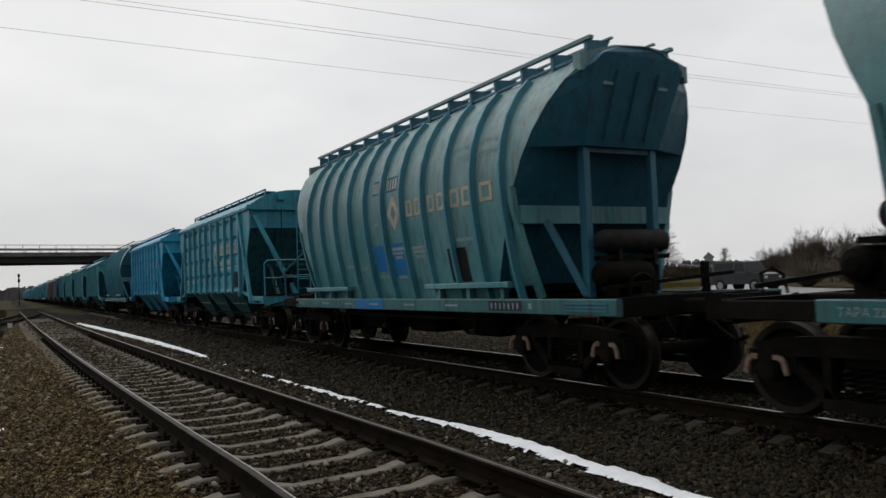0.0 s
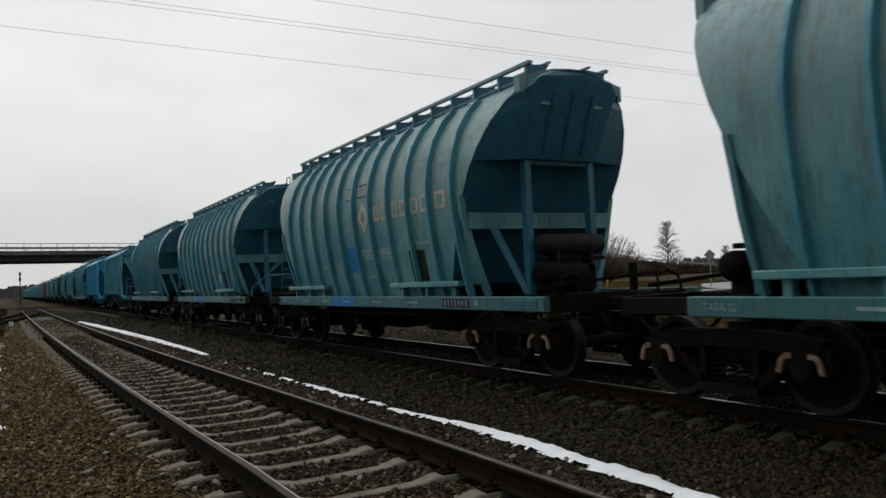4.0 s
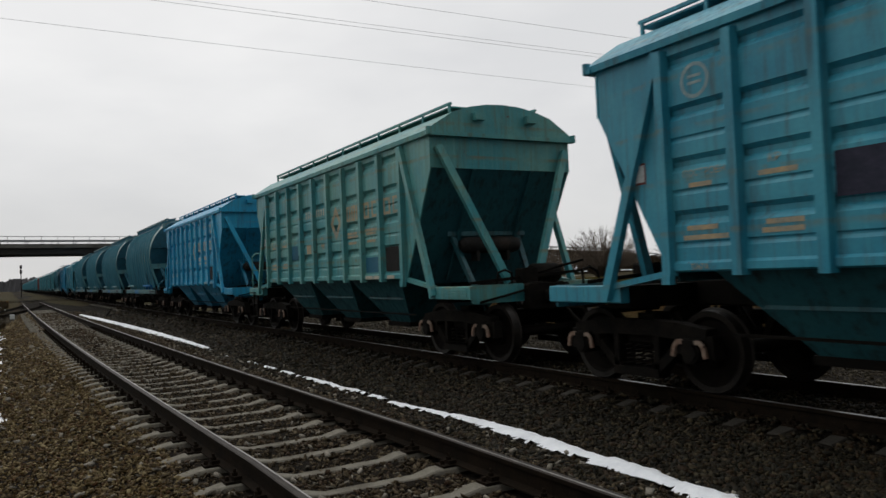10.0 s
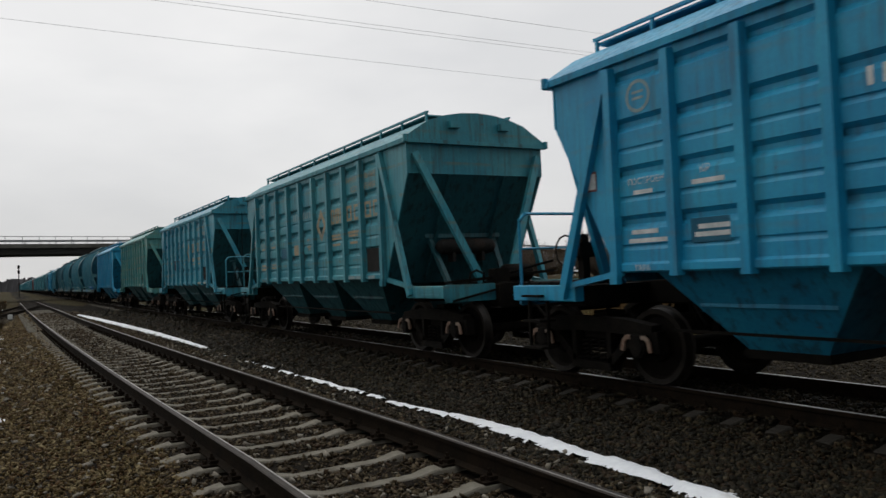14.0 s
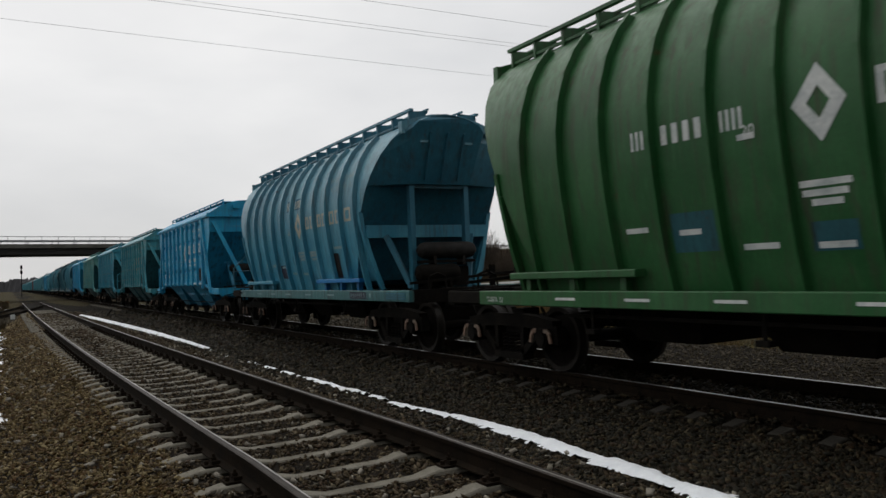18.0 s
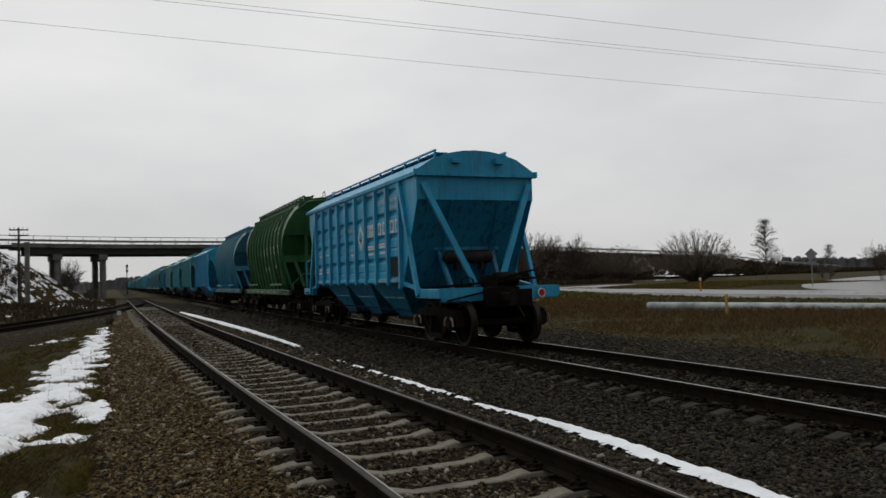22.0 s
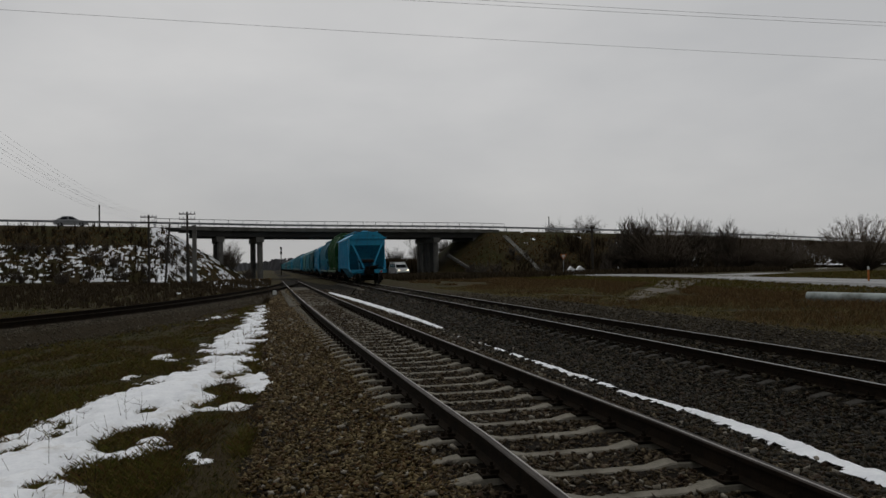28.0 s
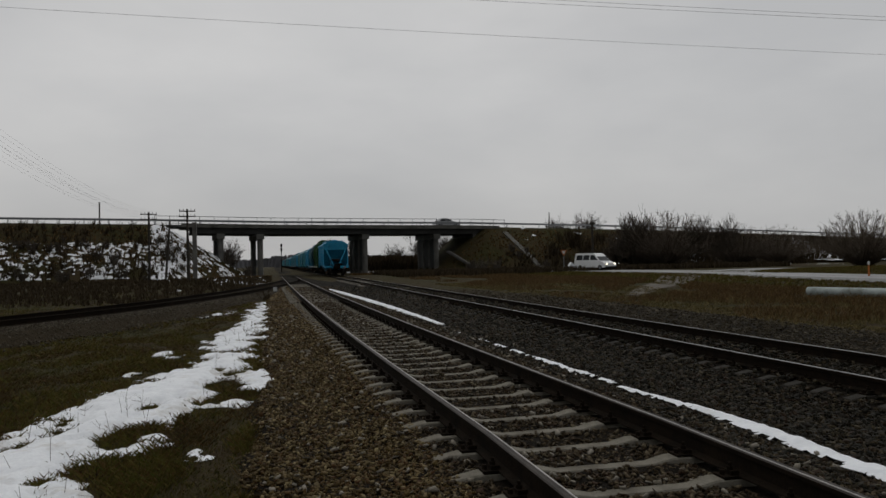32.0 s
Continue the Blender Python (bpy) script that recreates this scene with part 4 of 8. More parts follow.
def box_hopper(name, label, mat, rear, marks=None, near=True):
    """Ribbed straight-sided covered hopper wagon. rear: 'tank' or 'brake', what stands on the end that follows."""
    w = new(name)
    tagged(w, label, "freight wagon", "wagons of the train")
    hw = 1.50
    # hoppers and end slopes: dirt, with the shade under the body painted in
    dirt_shade = M_DIRT_SHADE if mat in (M_TEAL, M_BLUE2, M_OLIVE) else M_BLUELOW if mat is M_BLUE else mat
    prof = [(hw, 1.40), (hw + 0.03, 1.42), (hw + 0.03, 1.49), (hw, 1.52)]
    for z, d, h in ((1.70, 0.018, 0.025), (1.985, 0.055, 0.075), (2.26, 0.018, 0.025), (2.555, 0.055, 0.075), (2.82, 0.018, 0.025), (3.115, 0.055, 0.075), (3.665, 0.055, 0.075)):
        prof += [(hw, z - h - 0.02), (hw - d, z - h * 0.35), (hw - d, z + h * 0.35), (hw, z + h)]
    prof += [(hw, 3.84)]
    back = [(hw - 0.09, 3.84), (hw - 0.09, 1.40)]
    for sx in (-1, 1):
        s = Shape().prism([(sx * x, z) for x, z in prof + back], -4.10, 4.10)
        part("side_wall", s, mat, w)
        for k in range(10):
            y = -4.12 + k * 8.24 / 9
            s = Shape()
            s.add([(sx * (hw - 0.02), y - 0.075, 1.36), (sx * (hw + 0.085), y - 0.055, 1.36), (sx * (hw + 0.085), y + 0.055, 1.36), (sx * (hw - 0.02), y + 0.075, 1.36), (sx * (hw - 0.02), y - 0.075, 3.80), (sx * (hw + 0.085), y - 0.055, 3.80), (sx * (hw + 0.085), y + 0.055, 3.80), (sx * (hw - 0.02), y + 0.075, 3.80)], [(0, 1, 5, 4), (1, 2, 6, 5), (2, 3, 7, 6), (3, 0, 4, 7), (3, 2, 1, 0), (4, 5, 6, 7)])
            if near:
                s.box(min(sx * 1.52, sx * 1.60), max(sx * 1.52, sx * 1.60), y - 0.06, y + 0.06, 1.27, 1.37) if k in (0, 9) else None
            part("rib", s, mat, w)
        for end in (-1, 1):
            pts = [(sx * (hw - 0.01), end * 4.12, 1.40), (sx * (hw - 0.01), end * 4.12, 3.84), (sx * (hw - 0.01), end * 5.19, 3.84), (sx * (hw - 0.01), end * 5.19, 3.29), (sx * (hw - 0.01), end * 4.16, 1.40)]
            part("end_cheek", Shape().plate(pts, (sx * -0.03, 0, 0)), mat, w)
            s = Shape().beam((sx * 1.54, end * 4.14, 3.80), (sx * 1.52, end * 5.16, 1.10), 0.115, 0.09, (1, 0, 0))
            part("side_brace", s, mat, w)
            s = Shape().beam((sx * 1.46, end * 4.10, 1.40), (sx * 1.46, end * 5.14, 1.24), 0.07, 0.10, (1, 0, 0))
            part("sill_arm", s, mat, w)
            s = Shape().slab(sx * 1.42 - 0.07, sx * 1.42 + 0.07, min(end * 4.95, end * 6.30), max(end * 4.95, end * 6.30), 1.05, 1.26, 0.012)
            part("end_sill", s, mat, w)
            for z in (1.11, 1.155, 1.20) if near and sx < 0 and end < 0 else ():
                part("sill_rib", Shape().box(-1.505, -1.488, -6.2, -5.5, z - 0.012, z + 0.012), mat, w)
    # roof with its overhanging arched ends
    arch = [(-1.56, 3.84), (-1.57, 3.92), (-1.46, 4.00), (-1.05, 4.26), (-0.70, 4.37), (-0.35, 4.43), (0, 4.45), (0.35, 4.43), (0.70, 4.37), (1.05, 4.26), (1.46, 4.00), (1.57, 3.92), (1.56, 3.84)]
    part("roof", Shape().prism(arch, -5.26, 5.26), mat, w)
    walkway = new("roof_walkway")
    walkway.parent = w
    for sx in (-1, 1):
        s = Shape()
        s.beam((sx * 0.92, -5.0, 4.47), (sx * 0.92, 5.0, 4.47), 0.05, 0.04).box(min(sx * 0.60, sx * 0.90), max(sx * 0.60, sx * 0.90), -4.98, 4.98, 4.40, 4.425)
        part("walkway_rail", s, mat, walkway)
        for k in range(11 if near else 0):
            y = -4.95 + k * 0.99
            part("walkway_post", Shape().box(sx * 0.92 - 0.02, sx * 0.92 + 0.02, y - 0.02, y + 0.02, 4.26, 4.47), mat, walkway)
    if near:
        for k in range(4):
            y = -3.75 + k * 2.5
            s = Shape()
            n = 18
            for z0, z1, r0, r1 in ((4.40, 4.52, 0.36, 0.36), (4.52, 4.57, 0.36, 0.20)):
                s.rod((0, y, z0), (0, y, z1), r0, n, r1)
            smooth(part("loading_hatch", s, mat, w), 30)
    for end in (-1, 1):
        s = Shape().box(-hw, hw, min(end * 5.17, end * 5.20), max(end * 5.17, end * 5.20), 3.29, 3.84)
        part("end_panel", s, mat, w)
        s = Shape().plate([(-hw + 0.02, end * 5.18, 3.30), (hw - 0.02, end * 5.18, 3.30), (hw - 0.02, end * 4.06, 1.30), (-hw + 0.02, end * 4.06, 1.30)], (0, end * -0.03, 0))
        part("end_slope", s, dirt_shade, w)
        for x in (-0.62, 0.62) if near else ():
            part("slope_stiffener", Shape().beam((x, end * 5.20, 3.28), (x, end * 4.13, 1.34), 0.06, 0.05), dirt_shade, w)
        part("eaves_lip", Shape().slab(-1.58, 1.58, min(end * 5.20, end * 5.31), max(end * 5.20, end * 5.31), 3.83, 3.90, 0.01), mat, w)
        for x in (-0.55, 0.55):
            s = Shape().box(x - 0.10, x + 0.10, min(end * 5.24, end * 5.38), max(end * 5.24, end * 5.38), 4.13, 4.26)
            part("vent_box", s, mat, w)
        for sx in (-1, 1):
            s = Shape().beam((sx * 1.36, end * 5.25, 3.66), (sx * 0.30, end * 5.66, 1.28), 0.13, 0.09, (0, 1, 0))
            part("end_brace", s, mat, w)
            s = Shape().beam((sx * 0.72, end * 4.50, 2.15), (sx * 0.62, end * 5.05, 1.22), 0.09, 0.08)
            part("short_strut", s, dirt_shade, w)
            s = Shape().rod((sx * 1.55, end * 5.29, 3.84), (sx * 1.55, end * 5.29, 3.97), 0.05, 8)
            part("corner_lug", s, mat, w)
        part("tank_bracket", Shape().box(-0.85, 0.85, min(end * 4.48, end * 4.58), max(end * 4.48, end * 4.58), 2.15, 2.23), dirt_shade, w)
        for sx in (-1, 1):
            a, c = sorted((sx * 0.42, sx * 1.42))
            part("end_beam", Shape().slab(a, c, min(end * 6.22, end * 6.26), max(end * 6.22, end * 6.26), 0.98, 1.27, 0.02), mat, w)
        part("draft_box", Shape().slab(-0.42, 0.42, min(end * 6.20, end * 6.38), max(end * 6.20, end * 6.38), 0.84, 1.26, 0.03), M_GRIME, w)
        kind = rear if end < 0 else ("brake" if rear == "tank" else "tank")
        if kind == "tank":
            air_tank(w, -0.70, 0.60, end * 4.74, 1.97, 0.15, M_TANK)
            air_tank(w, 0.10, 0.75, end * 5.70, 1.42, 0.17, M_GRIME, "brake_cylinder")
            part("valve", Shape().slab(-0.25, 0.05, end * 5.9 - 0.12, end * 5.9 + 0.12, 1.23, 1.52, 0.03).rod((0.0, end * 5.8, 1.4), (0.9, end * 6.2, 1.62), 0.025, 6), M_GRIME, w)
            part("brake_lever", Shape().beam((-1.2, end * 5.85, 1.30), (1.1, end * 5.95, 1.44), 0.05, 0.05), M_GRIME, w)
            s = Shape().box(-1.3, 1.3, min(end * 5.2, end * 6.2), max(end * 5.2, end * 6.2), 1.20, 1.235)
            part("floor_plate", s, M_GRIME, w)
            tube_rail(w, [(-0.95, end * 6.24, 1.26), (-0.93, end * 6.28, 1.46), (-0.80, end * 6.28, 1.50), (-0.67, end * 6.28, 1.44), (-0.65, end * 6.24, 1.26)], 0.018, M_GRIME, "hose_hook")
        else:
            brake_platform(w, end, 5.30, 6.30, mat, sides=())
            yh = end * 6.22
            tube_rail(w, [(-1.40, yh, 1.24), (-1.40, yh, 2.18), (-1.30, yh, 2.28), (1.30, yh, 2.28), (1.40, yh, 2.18), (1.40, yh, 1.24)], 0.024, mat, "hoop_rail")
            tube_rail(w, [(-1.40, yh, 1.78), (1.40, yh, 1.78)], 0.018, mat, "hoop_rail")
            tube_rail(w, [(0.95, end * 5.75, 1.26), (1.05, end * 5.45, 2.45), (1.15, end * 5.28, 2.50)], 0.016, mat, "grab_rod")
            if near:
                ladder(w, (0.10, end * 5.30, 1.3), (0.10, end * 5.36, 4.42), 0.40, mat, n=11)
                part("brake_chain", Shape().rod((-0.55, end * 5.30, 3.9), (-0.75, end * 5.85, 2.05), 0.012, 5), M_GRIME, w)
        coupler(w, end * 6.25, end, 0.85)
    # three pyramid hoppers and the frame under the body
    for k in (-1, 0, 1):
        c = k * 2.45
        s = Shape()
        a, q = [(-1.38, -1.20, 1.41), (1.38, -1.20, 1.41), (1.38, 1.20, 1.41), (-1.38, 1.20, 1.41)], [(-0.80, -0.45, 0.52), (0.80, -0.45, 0.52), (0.80, 0.45, 0.52), (-0.80, 0.45, 0.52)]
        s.add([(x, y + c, z) for x, y, z in a + q], [(0, 1, 5, 4), (1, 2, 6, 5), (2, 3, 7, 6), (3, 0, 4, 7), (4, 5, 6, 7), (3, 2, 1, 0)])
        part("hopper", s, dirt_shade, w)
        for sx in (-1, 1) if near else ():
            part("hopper_stiffener", Shape().beam((sx * 1.13, c - 0.80, 1.02), (sx * 1.13, c + 0.80, 1.02), 0.03, 0.04), dirt_shade, w)
        part("discharge_gate", Shape().box(-0.85, 0.85, c - 0.5, c + 0.5, 0.44, 0.53), M_GRIME, w)
    part("centre_sill", Shape().slab(-0.20, 0.20, -6.2, 6.2, 0.96, 1.28, 0.02), M_GRIME, w)
    for y in (-5.15, 5.15):
        part("cross_beam", Shape().slab(-1.34, 1.34, y - 0.2, y + 0.2, 0.98, 1.25, 0.02), M_GRIME, w)
    for sx in (-1, 1) if near else ():
        part("pull_rod", Shape().beam((sx * 1.1, -3.7, 0.72), (sx * 1.1, 3.7, 0.72), 0.03, 0.03), M_GRIME, w)
    # open inspection bay at each side's rear, its inner shade a flat dark plate
    for sx in (-1, 1):
        part("hatch_recess", Shape().box(min(sx * 1.505, sx * 1.52), max(sx * 1.505, sx * 1.52), -4.00, -3.36, 1.56, 2.02), M_DOOR, w, "flat dark plate, the shade of an open inspection hatch")
    bogie(w, -5.15, near)
    bogie(w, 5.15, near)
    if marks:
        marks(w)
    return w


def bar(w, name, y0, y1, z0, z1, mat, x=-1.5045, label=""):
    """A plain painted bar on the side that faces the siding; y0 is its forward edge."""
    s = Shape().add([(x, y0, z0), (x, y1, z0), (x, y1, z1), (x, y0, z1)], [(0, 1, 2, 3)])
    return part(name, s, mat, w, label)


def letters(w, text, y, z, size, mat, x=-1.506, lean=0.0):
    """Readable lettering on the side that faces the siding; it runs from y towards the rear."""
    cu = bpy.data.curves.new("lettering", "FONT")
    cu.body, cu.size = text, size
    ob = bpy.data.objects.new("lettering", cu)
    scene.collection.objects.link(ob)
    bpy.context.view_layer.update()
    me = bpy.data.meshes.new_from_object(ob.evaluated_get(bpy.context.evaluated_depsgraph_get()))
    bpy.data.objects.remove(ob)
    me.materials.clear()
    me.materials.append(mat)
    o = part("lettering", me, mat, w, "painted words")
    o.matrix_basis = Matrix.Translation((x, y, z)) @ Matrix(((0, 0, -1, 0), (-1, 0, 0, 0), (0, 1, 0, 0), (0, 0, 0, 1))) @ pose(0, 0, 0, lean)
    return o


BAYS = [4.12 - k * 8.24 / 9 for k in range(10)]  # the ribs, front to rear


def open_block(w, y0, y1, z0, z1, mat, side, d=0.07):
    """One sign of the owner's name as a plain open frame; side(z) gives the x of the painted face; y0 is its forward edge."""
    s = Shape()
    for ya, yb, za, zb in ((y0, y0 - d, z0, z1), (y1 + d, y1, z0, z1), (y0 - d, y1 + d, z1 - d * 0.8, z1), (y0 - d, y1 + d, z0, z0 + d * 0.8)):
        s.add([(side(za), ya, za), (side(za), yb, za), (side(zb), yb, zb), (side(zb), ya, zb)], [(0, 1, 2, 3)])
    return part("name_block", s, mat, w)


def emblem(w, y, z, h, mat, x=-1.505, lean=0.0):
    """The owner's mark: a plain open diamond."""
    s = Shape()
    o = [(0, h / 2), (h * 0.42, 0), (0, -h / 2), (-h * 0.42, 0)]
    for k in range(4):
        a, c = o[k], o[(k + 1) % 4]
        s.add([(x, y + a[0], z + a[1]), (x, y + c[0], z + c[1]), (x, y + c[0] * 0.55, z + c[1] * 0.55), (x, y + a[0] * 0.55, z + a[1] * 0.55)], [(0, 1, 2, 3)])
    return part("emblem", s, mat, w, "plain open diamond mark")


def box_marks(main, number, words=True, patches=(), panel=None):
    def put(w):
        b = BAYS
        emblem(w, b[5] - 0.40, 2.66, 0.74, main)
        k = 0
        for bay, spots in ((6, ((0.10, 0.33), (0.36, 0.58), (0.61, 0.80))), (7, ((0.08, 0.36), (0.46, 0.80))), (8, ((0.10, 0.42), (0.50, 0.82)))):
            for a, c in spots:
                open_block(w, b[bay] - a, b[bay] - c + 0.02, 2.64, 2.96, main, lambda z: -1.5045)
        for bay, a, c in ((3, 0.30, 0.84), (4, 0.09, 0.68)):
            for q in range(4):
                d = a + (c - a) * (q + 0.15) / 4
                bar(w, "number_bar", b[bay] - d, b[bay] - d - (c - a) * 0.10, 2.90, 3.06, number)
        if words:
            letters(w, "МИНЕРА", b[7] - 0.10, 3.42, 0.155, main)
            letters(w, "ЛЬНЫЕ", b[8] - 0.12, 3.42, 0.155, main)
            letters(w, "УДОБ", b[7] - 0.34, 3.22, 0.155, main)
            letters(w, "РЕНИЯ", b[8] - 0.12, 3.22, 0.155, main)
        for bay, a, c, z in ((6, 0.1, 0.62, 2.38), (6, 0.1, 0.66, 2.31), (6, 0.14, 0.58, 2.18), (7, 0.1, 0.70, 2.40), (7, 0.16, 0.62, 2.33), (7, 0.2, 0.6, 2.18), (0, 0.25, 0.65, 1.86), (1, 0.3, 0.7, 1.86), (1, 0.24, 0.66, 2.33), (0, 0.3, 0.6, 2.31), (0, 0.2, 0.78, 1.76), (1, 0.25, 0.7, 1.78), (4, 0.35, 0.55, 2.22), (4, 0.35, 0.5, 2.38)):
            bar(w, "notice_bar", b[bay] - a, b[bay] - c, z - 0.025, z + 0.025, main)
        letters(w, "20", b[4] - 0.40, 2.14, 0.17, main)
        letters(w, "ПОСТРОЕН", b[0] - 0.22, 2.40, 0.10, main if words else number)
        letters(w, "КР", b[1] - 0.35, 2.42, 0.11, main if words else number)
        letters(w, "ТАРА", b[0] - 0.30, 1.42, 0.09, main, -1.536)
        for bay, a, c in ((7, 0.12, 0.46), (7, 0.50, 0.80), (8, 0.20, 0.52)):
            bar(w, "number_bar", b[bay] - a, b[bay] - c, 1.42, 1.485, number, -1.535)
        for bay, a, c, z0, z1, mat in patches:
            bar(w, "paint_patch", b[bay] - a, b[bay] - c, z0, z1, mat, -1.5035)
        s = Shape()
        ring = [(math.cos(2 * math.pi * k / 20), math.sin(2 * math.pi * k / 20)) for k in range(20)]
        s.add([(-1.5045, b[0] - 0.44 + q * c, 3.40 + q * d) for q in (0.15, 0.19) for c, d in ring], [(k, (k + 1) % 20, (k + 1) % 20 + 20, k + 20) for k in range(20)])
        for dz in (-0.04, 0.03):
            s.add([(-1.5045, b[0] - 0.44 + q, 3.40 + dz + h) for q, h in ((0.09, 0), (-0.09, 0), (-0.09, 0.03), (0.09, 0.03))], [(0, 1, 2, 3)])
        part("round_mark", s, M_DIM, w, "plain faded ring mark")
        plate = bar(w, "notice_plate", 4.72, 4.44, 2.40, 2.64, M_RED, -1.494, "small white notice plate with a red frame")
        bar(plate, "plate_face", 4.70, 4.46, 2.425, 2.615, M_WHITE, -1.497)
        if panel:
            bar(w, "notice_plate", -4.35, -4.75, 2.42, 2.68, panel, -1.497, "small coloured notice plate")
    return put


# ---- the barrel-sided hopper wagon ----
SECTION = [(1.27, 1.19), (1.38, 1.62), (1.45, 2.00), (1.51, 2.40), (1.55, 2.80), (1.55, 3.15), (1.49, 3.50), (1.36, 3.85), (1.17, 4.15), (0.96, 4.36), (0.70, 4.52), (0.36, 4.62), (0.0, 4.66)]


def section_x(z):
    for (xa, za), (xc, zc) in zip(SECTION, SECTION[1:]):
        if z <= zc:
            return xa + (xc - xa) * (z - za) / (zc - za)
    return 0.0


def end_y(z):
    """How far the sloping end reaches out at a height."""
    return 4.50 + (z - 2.74) * 0.56


def curved(w, name, y0, y1, z0, z1, mat, off=0.006, label=""):
    """A painted patch that follows the barrel side facing the siding."""
    s = Shape()
    n = max(1, round((z1 - z0) / 0.15))
    for i in range(n + 1):
        z = z0 + (z1 - z0) * i / n
        s.v += [(-section_x(z) - off, y0, z), (-section_x(z) - off, y1, z)]
    s.f = [(2 * i, 2 * i + 1, 2 * i + 3, 2 * i + 2) for i in range(n)]
    s.m = [0] * n
    return part(name, s, mat, w, label)


def barrel_hopper(name, label, mat, rear, marks=None, near=True):
    w = new(name)
    tagged(w, label, "freight wagon", "wagons of the train")
    # faded barrels take a darker blue on ends and posts, standing for shade
    deep = M_UNFADED_SHADE if mat in (M_GREYBLUE, M_STEELBLUE) else mat
    full = [(x, z) for x, z in SECTION] + [(-x, z) for x, z in reversed(SECTION[:-1])]
    m = len(full)
    s = Shape()
    for sgn in (-1, 0, 1):
        for x, z in full:
            s.v.append((x, sgn * end_y(z) * (1 if sgn else 0), z))
    for r in range(2):
        s.f += [(r * m + k, r * m + k + 1, (r + 1) * m + k + 1, (r + 1) * m + k) for k in range(m - 1)]
    s.f.append((0, m, 2 * m, 2 * m + m - 1, m + m - 1, m - 1))
    s.m = [0] * len(s.f)
    smooth(part("barrel_shell", s, mat, w), 50)
    for end in (-1, 1):
        s, zs = Shape(), (1.38, 1.62, 2.0, 2.4, 2.8, 3.15, 3.29, 3.31, 3.5, 3.85, 4.15, 4.36, 4.5)
        for z in zs:
            x1 = section_x(z) * 0.995
            x0 = min(0.70 + 0.12 * max(0.0, z - 3.3), x1 * 0.94)
            out = 0.0 if z < 3.3 else 0.30 - 0.16 * (z - 3.3)
            s.v += [(x, end * (end_y(z) - 0.012 + o), z) for x, o in ((-x1, 0.0), (-x0, out), (x0, out), (x1, 0.0))]
        s.f = [(i * 4 + k, i * 4 + k + 1, i * 4 + k + 5, i * 4 + k + 4) for i in range(len(zs) - 1) for k in range(3)]
        top = len(s.v) - 4
        s.v += [(x, end * (end_y(z) - 0.012), z) for x, z in ((0.60, 4.56), (0.36, 4.62), (0.0, 4.66), (-0.36, 4.62), (-0.60, 4.56))]
        s.f.append((top, top + 1, top + 2, top + 3) + tuple(range(top + 4, top + 9)))
        s.m = [0] * len(s.f)
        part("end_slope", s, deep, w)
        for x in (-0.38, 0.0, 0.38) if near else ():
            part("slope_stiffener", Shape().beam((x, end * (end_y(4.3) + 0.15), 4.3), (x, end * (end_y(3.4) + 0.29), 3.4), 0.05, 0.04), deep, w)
        # the arched head plate above the slope
        hp = [(-0.98, 4.34), (-0.98, 4.50), (-0.72, 4.58), (-0.36, 4.67), (0, 4.70), (0.36, 4.67), (0.72, 4.58), (0.98, 4.50), (0.98, 4.34)]
        part("head_plate", Shape().plate([(x, end * 5.42, z) for x, z in hp], (0, end * 0.03, 0)), mat, w)
        for x in (-0.52, 0.52):
            part("vent_box", Shape().box(x - 0.09, x + 0.09, min(end * 5.30, end * 5.44), max(end * 5.30, end * 5.44), 4.10, 4.28), mat, w)
        s = Shape().slab(-1.44, 1.44, min(end * 4.44, end * 4.54), max(end * 4.44, end * 4.54), 2.26, 2.52, 0.015)
        part("end_band", s, mat, w)
        for sx in (-1, 1):
            part("corner_bracket", Shape().box(sx * 0.98 - 0.035, sx * 0.98 + 0.035, min(end * 5.30, end * 5.45), max(end * 5.30, end * 5.45), 4.26, 4.50), mat, w)
            # posts and struts: the shade below the slope is in their darker paint
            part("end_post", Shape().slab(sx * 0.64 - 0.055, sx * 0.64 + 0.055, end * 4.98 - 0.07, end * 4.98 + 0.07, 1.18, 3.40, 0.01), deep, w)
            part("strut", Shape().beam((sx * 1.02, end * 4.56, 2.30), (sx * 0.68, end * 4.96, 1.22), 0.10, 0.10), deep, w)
            pts = [(sx * 1.10, end * 4.48, 1.20), (sx * 1.25, end * 4.48, 1.60), (sx * 1.38, end * 4.46, 2.00), (sx * 1.50, end * 4.44, 2.50), (sx * 1.55, end * 4.46, 2.80)]
            s = Shape()
            for a, c in zip(pts, pts[1:]):
                s.beam(a, c, 0.10, 0.09, (1, 0, 0))
            part("corner_rib", s, mat, w)
            part("gusset", Shape().plate([(sx * 1.12, end * 4.46, 1.38), (sx * 1.46, end * 4.42, 2.40), (sx * 1.30, end * 3.90, 1.80), (sx * 1.12, end * 3.78, 1.38)], (sx * -0.02, 0, 0)), mat, w)
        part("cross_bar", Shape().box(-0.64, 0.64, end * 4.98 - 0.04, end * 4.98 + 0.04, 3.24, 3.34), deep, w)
        s = Shape().plate([(-1.12, end * 3.72, 1.70), (1.12, end * 3.72, 1.70), (0.9, end * 2.9, 1.2), (-0.9, end * 2.9, 1.2)], (0, end * -0.02, 0))
        part("lower_slope", s, mat, w)
        kind = rear if end < 0 else ("brake" if rear == "tank" else "tank")
        if kind == "tank":
            air_tank(w, -0.60, 0.75, end * 5.12, 1.96, 0.17, M_TANK)
            air_tank(w, -0.70, 0.30, end * 5.20, 1.50, 0.18, M_GRIME, "brake_cylinder")
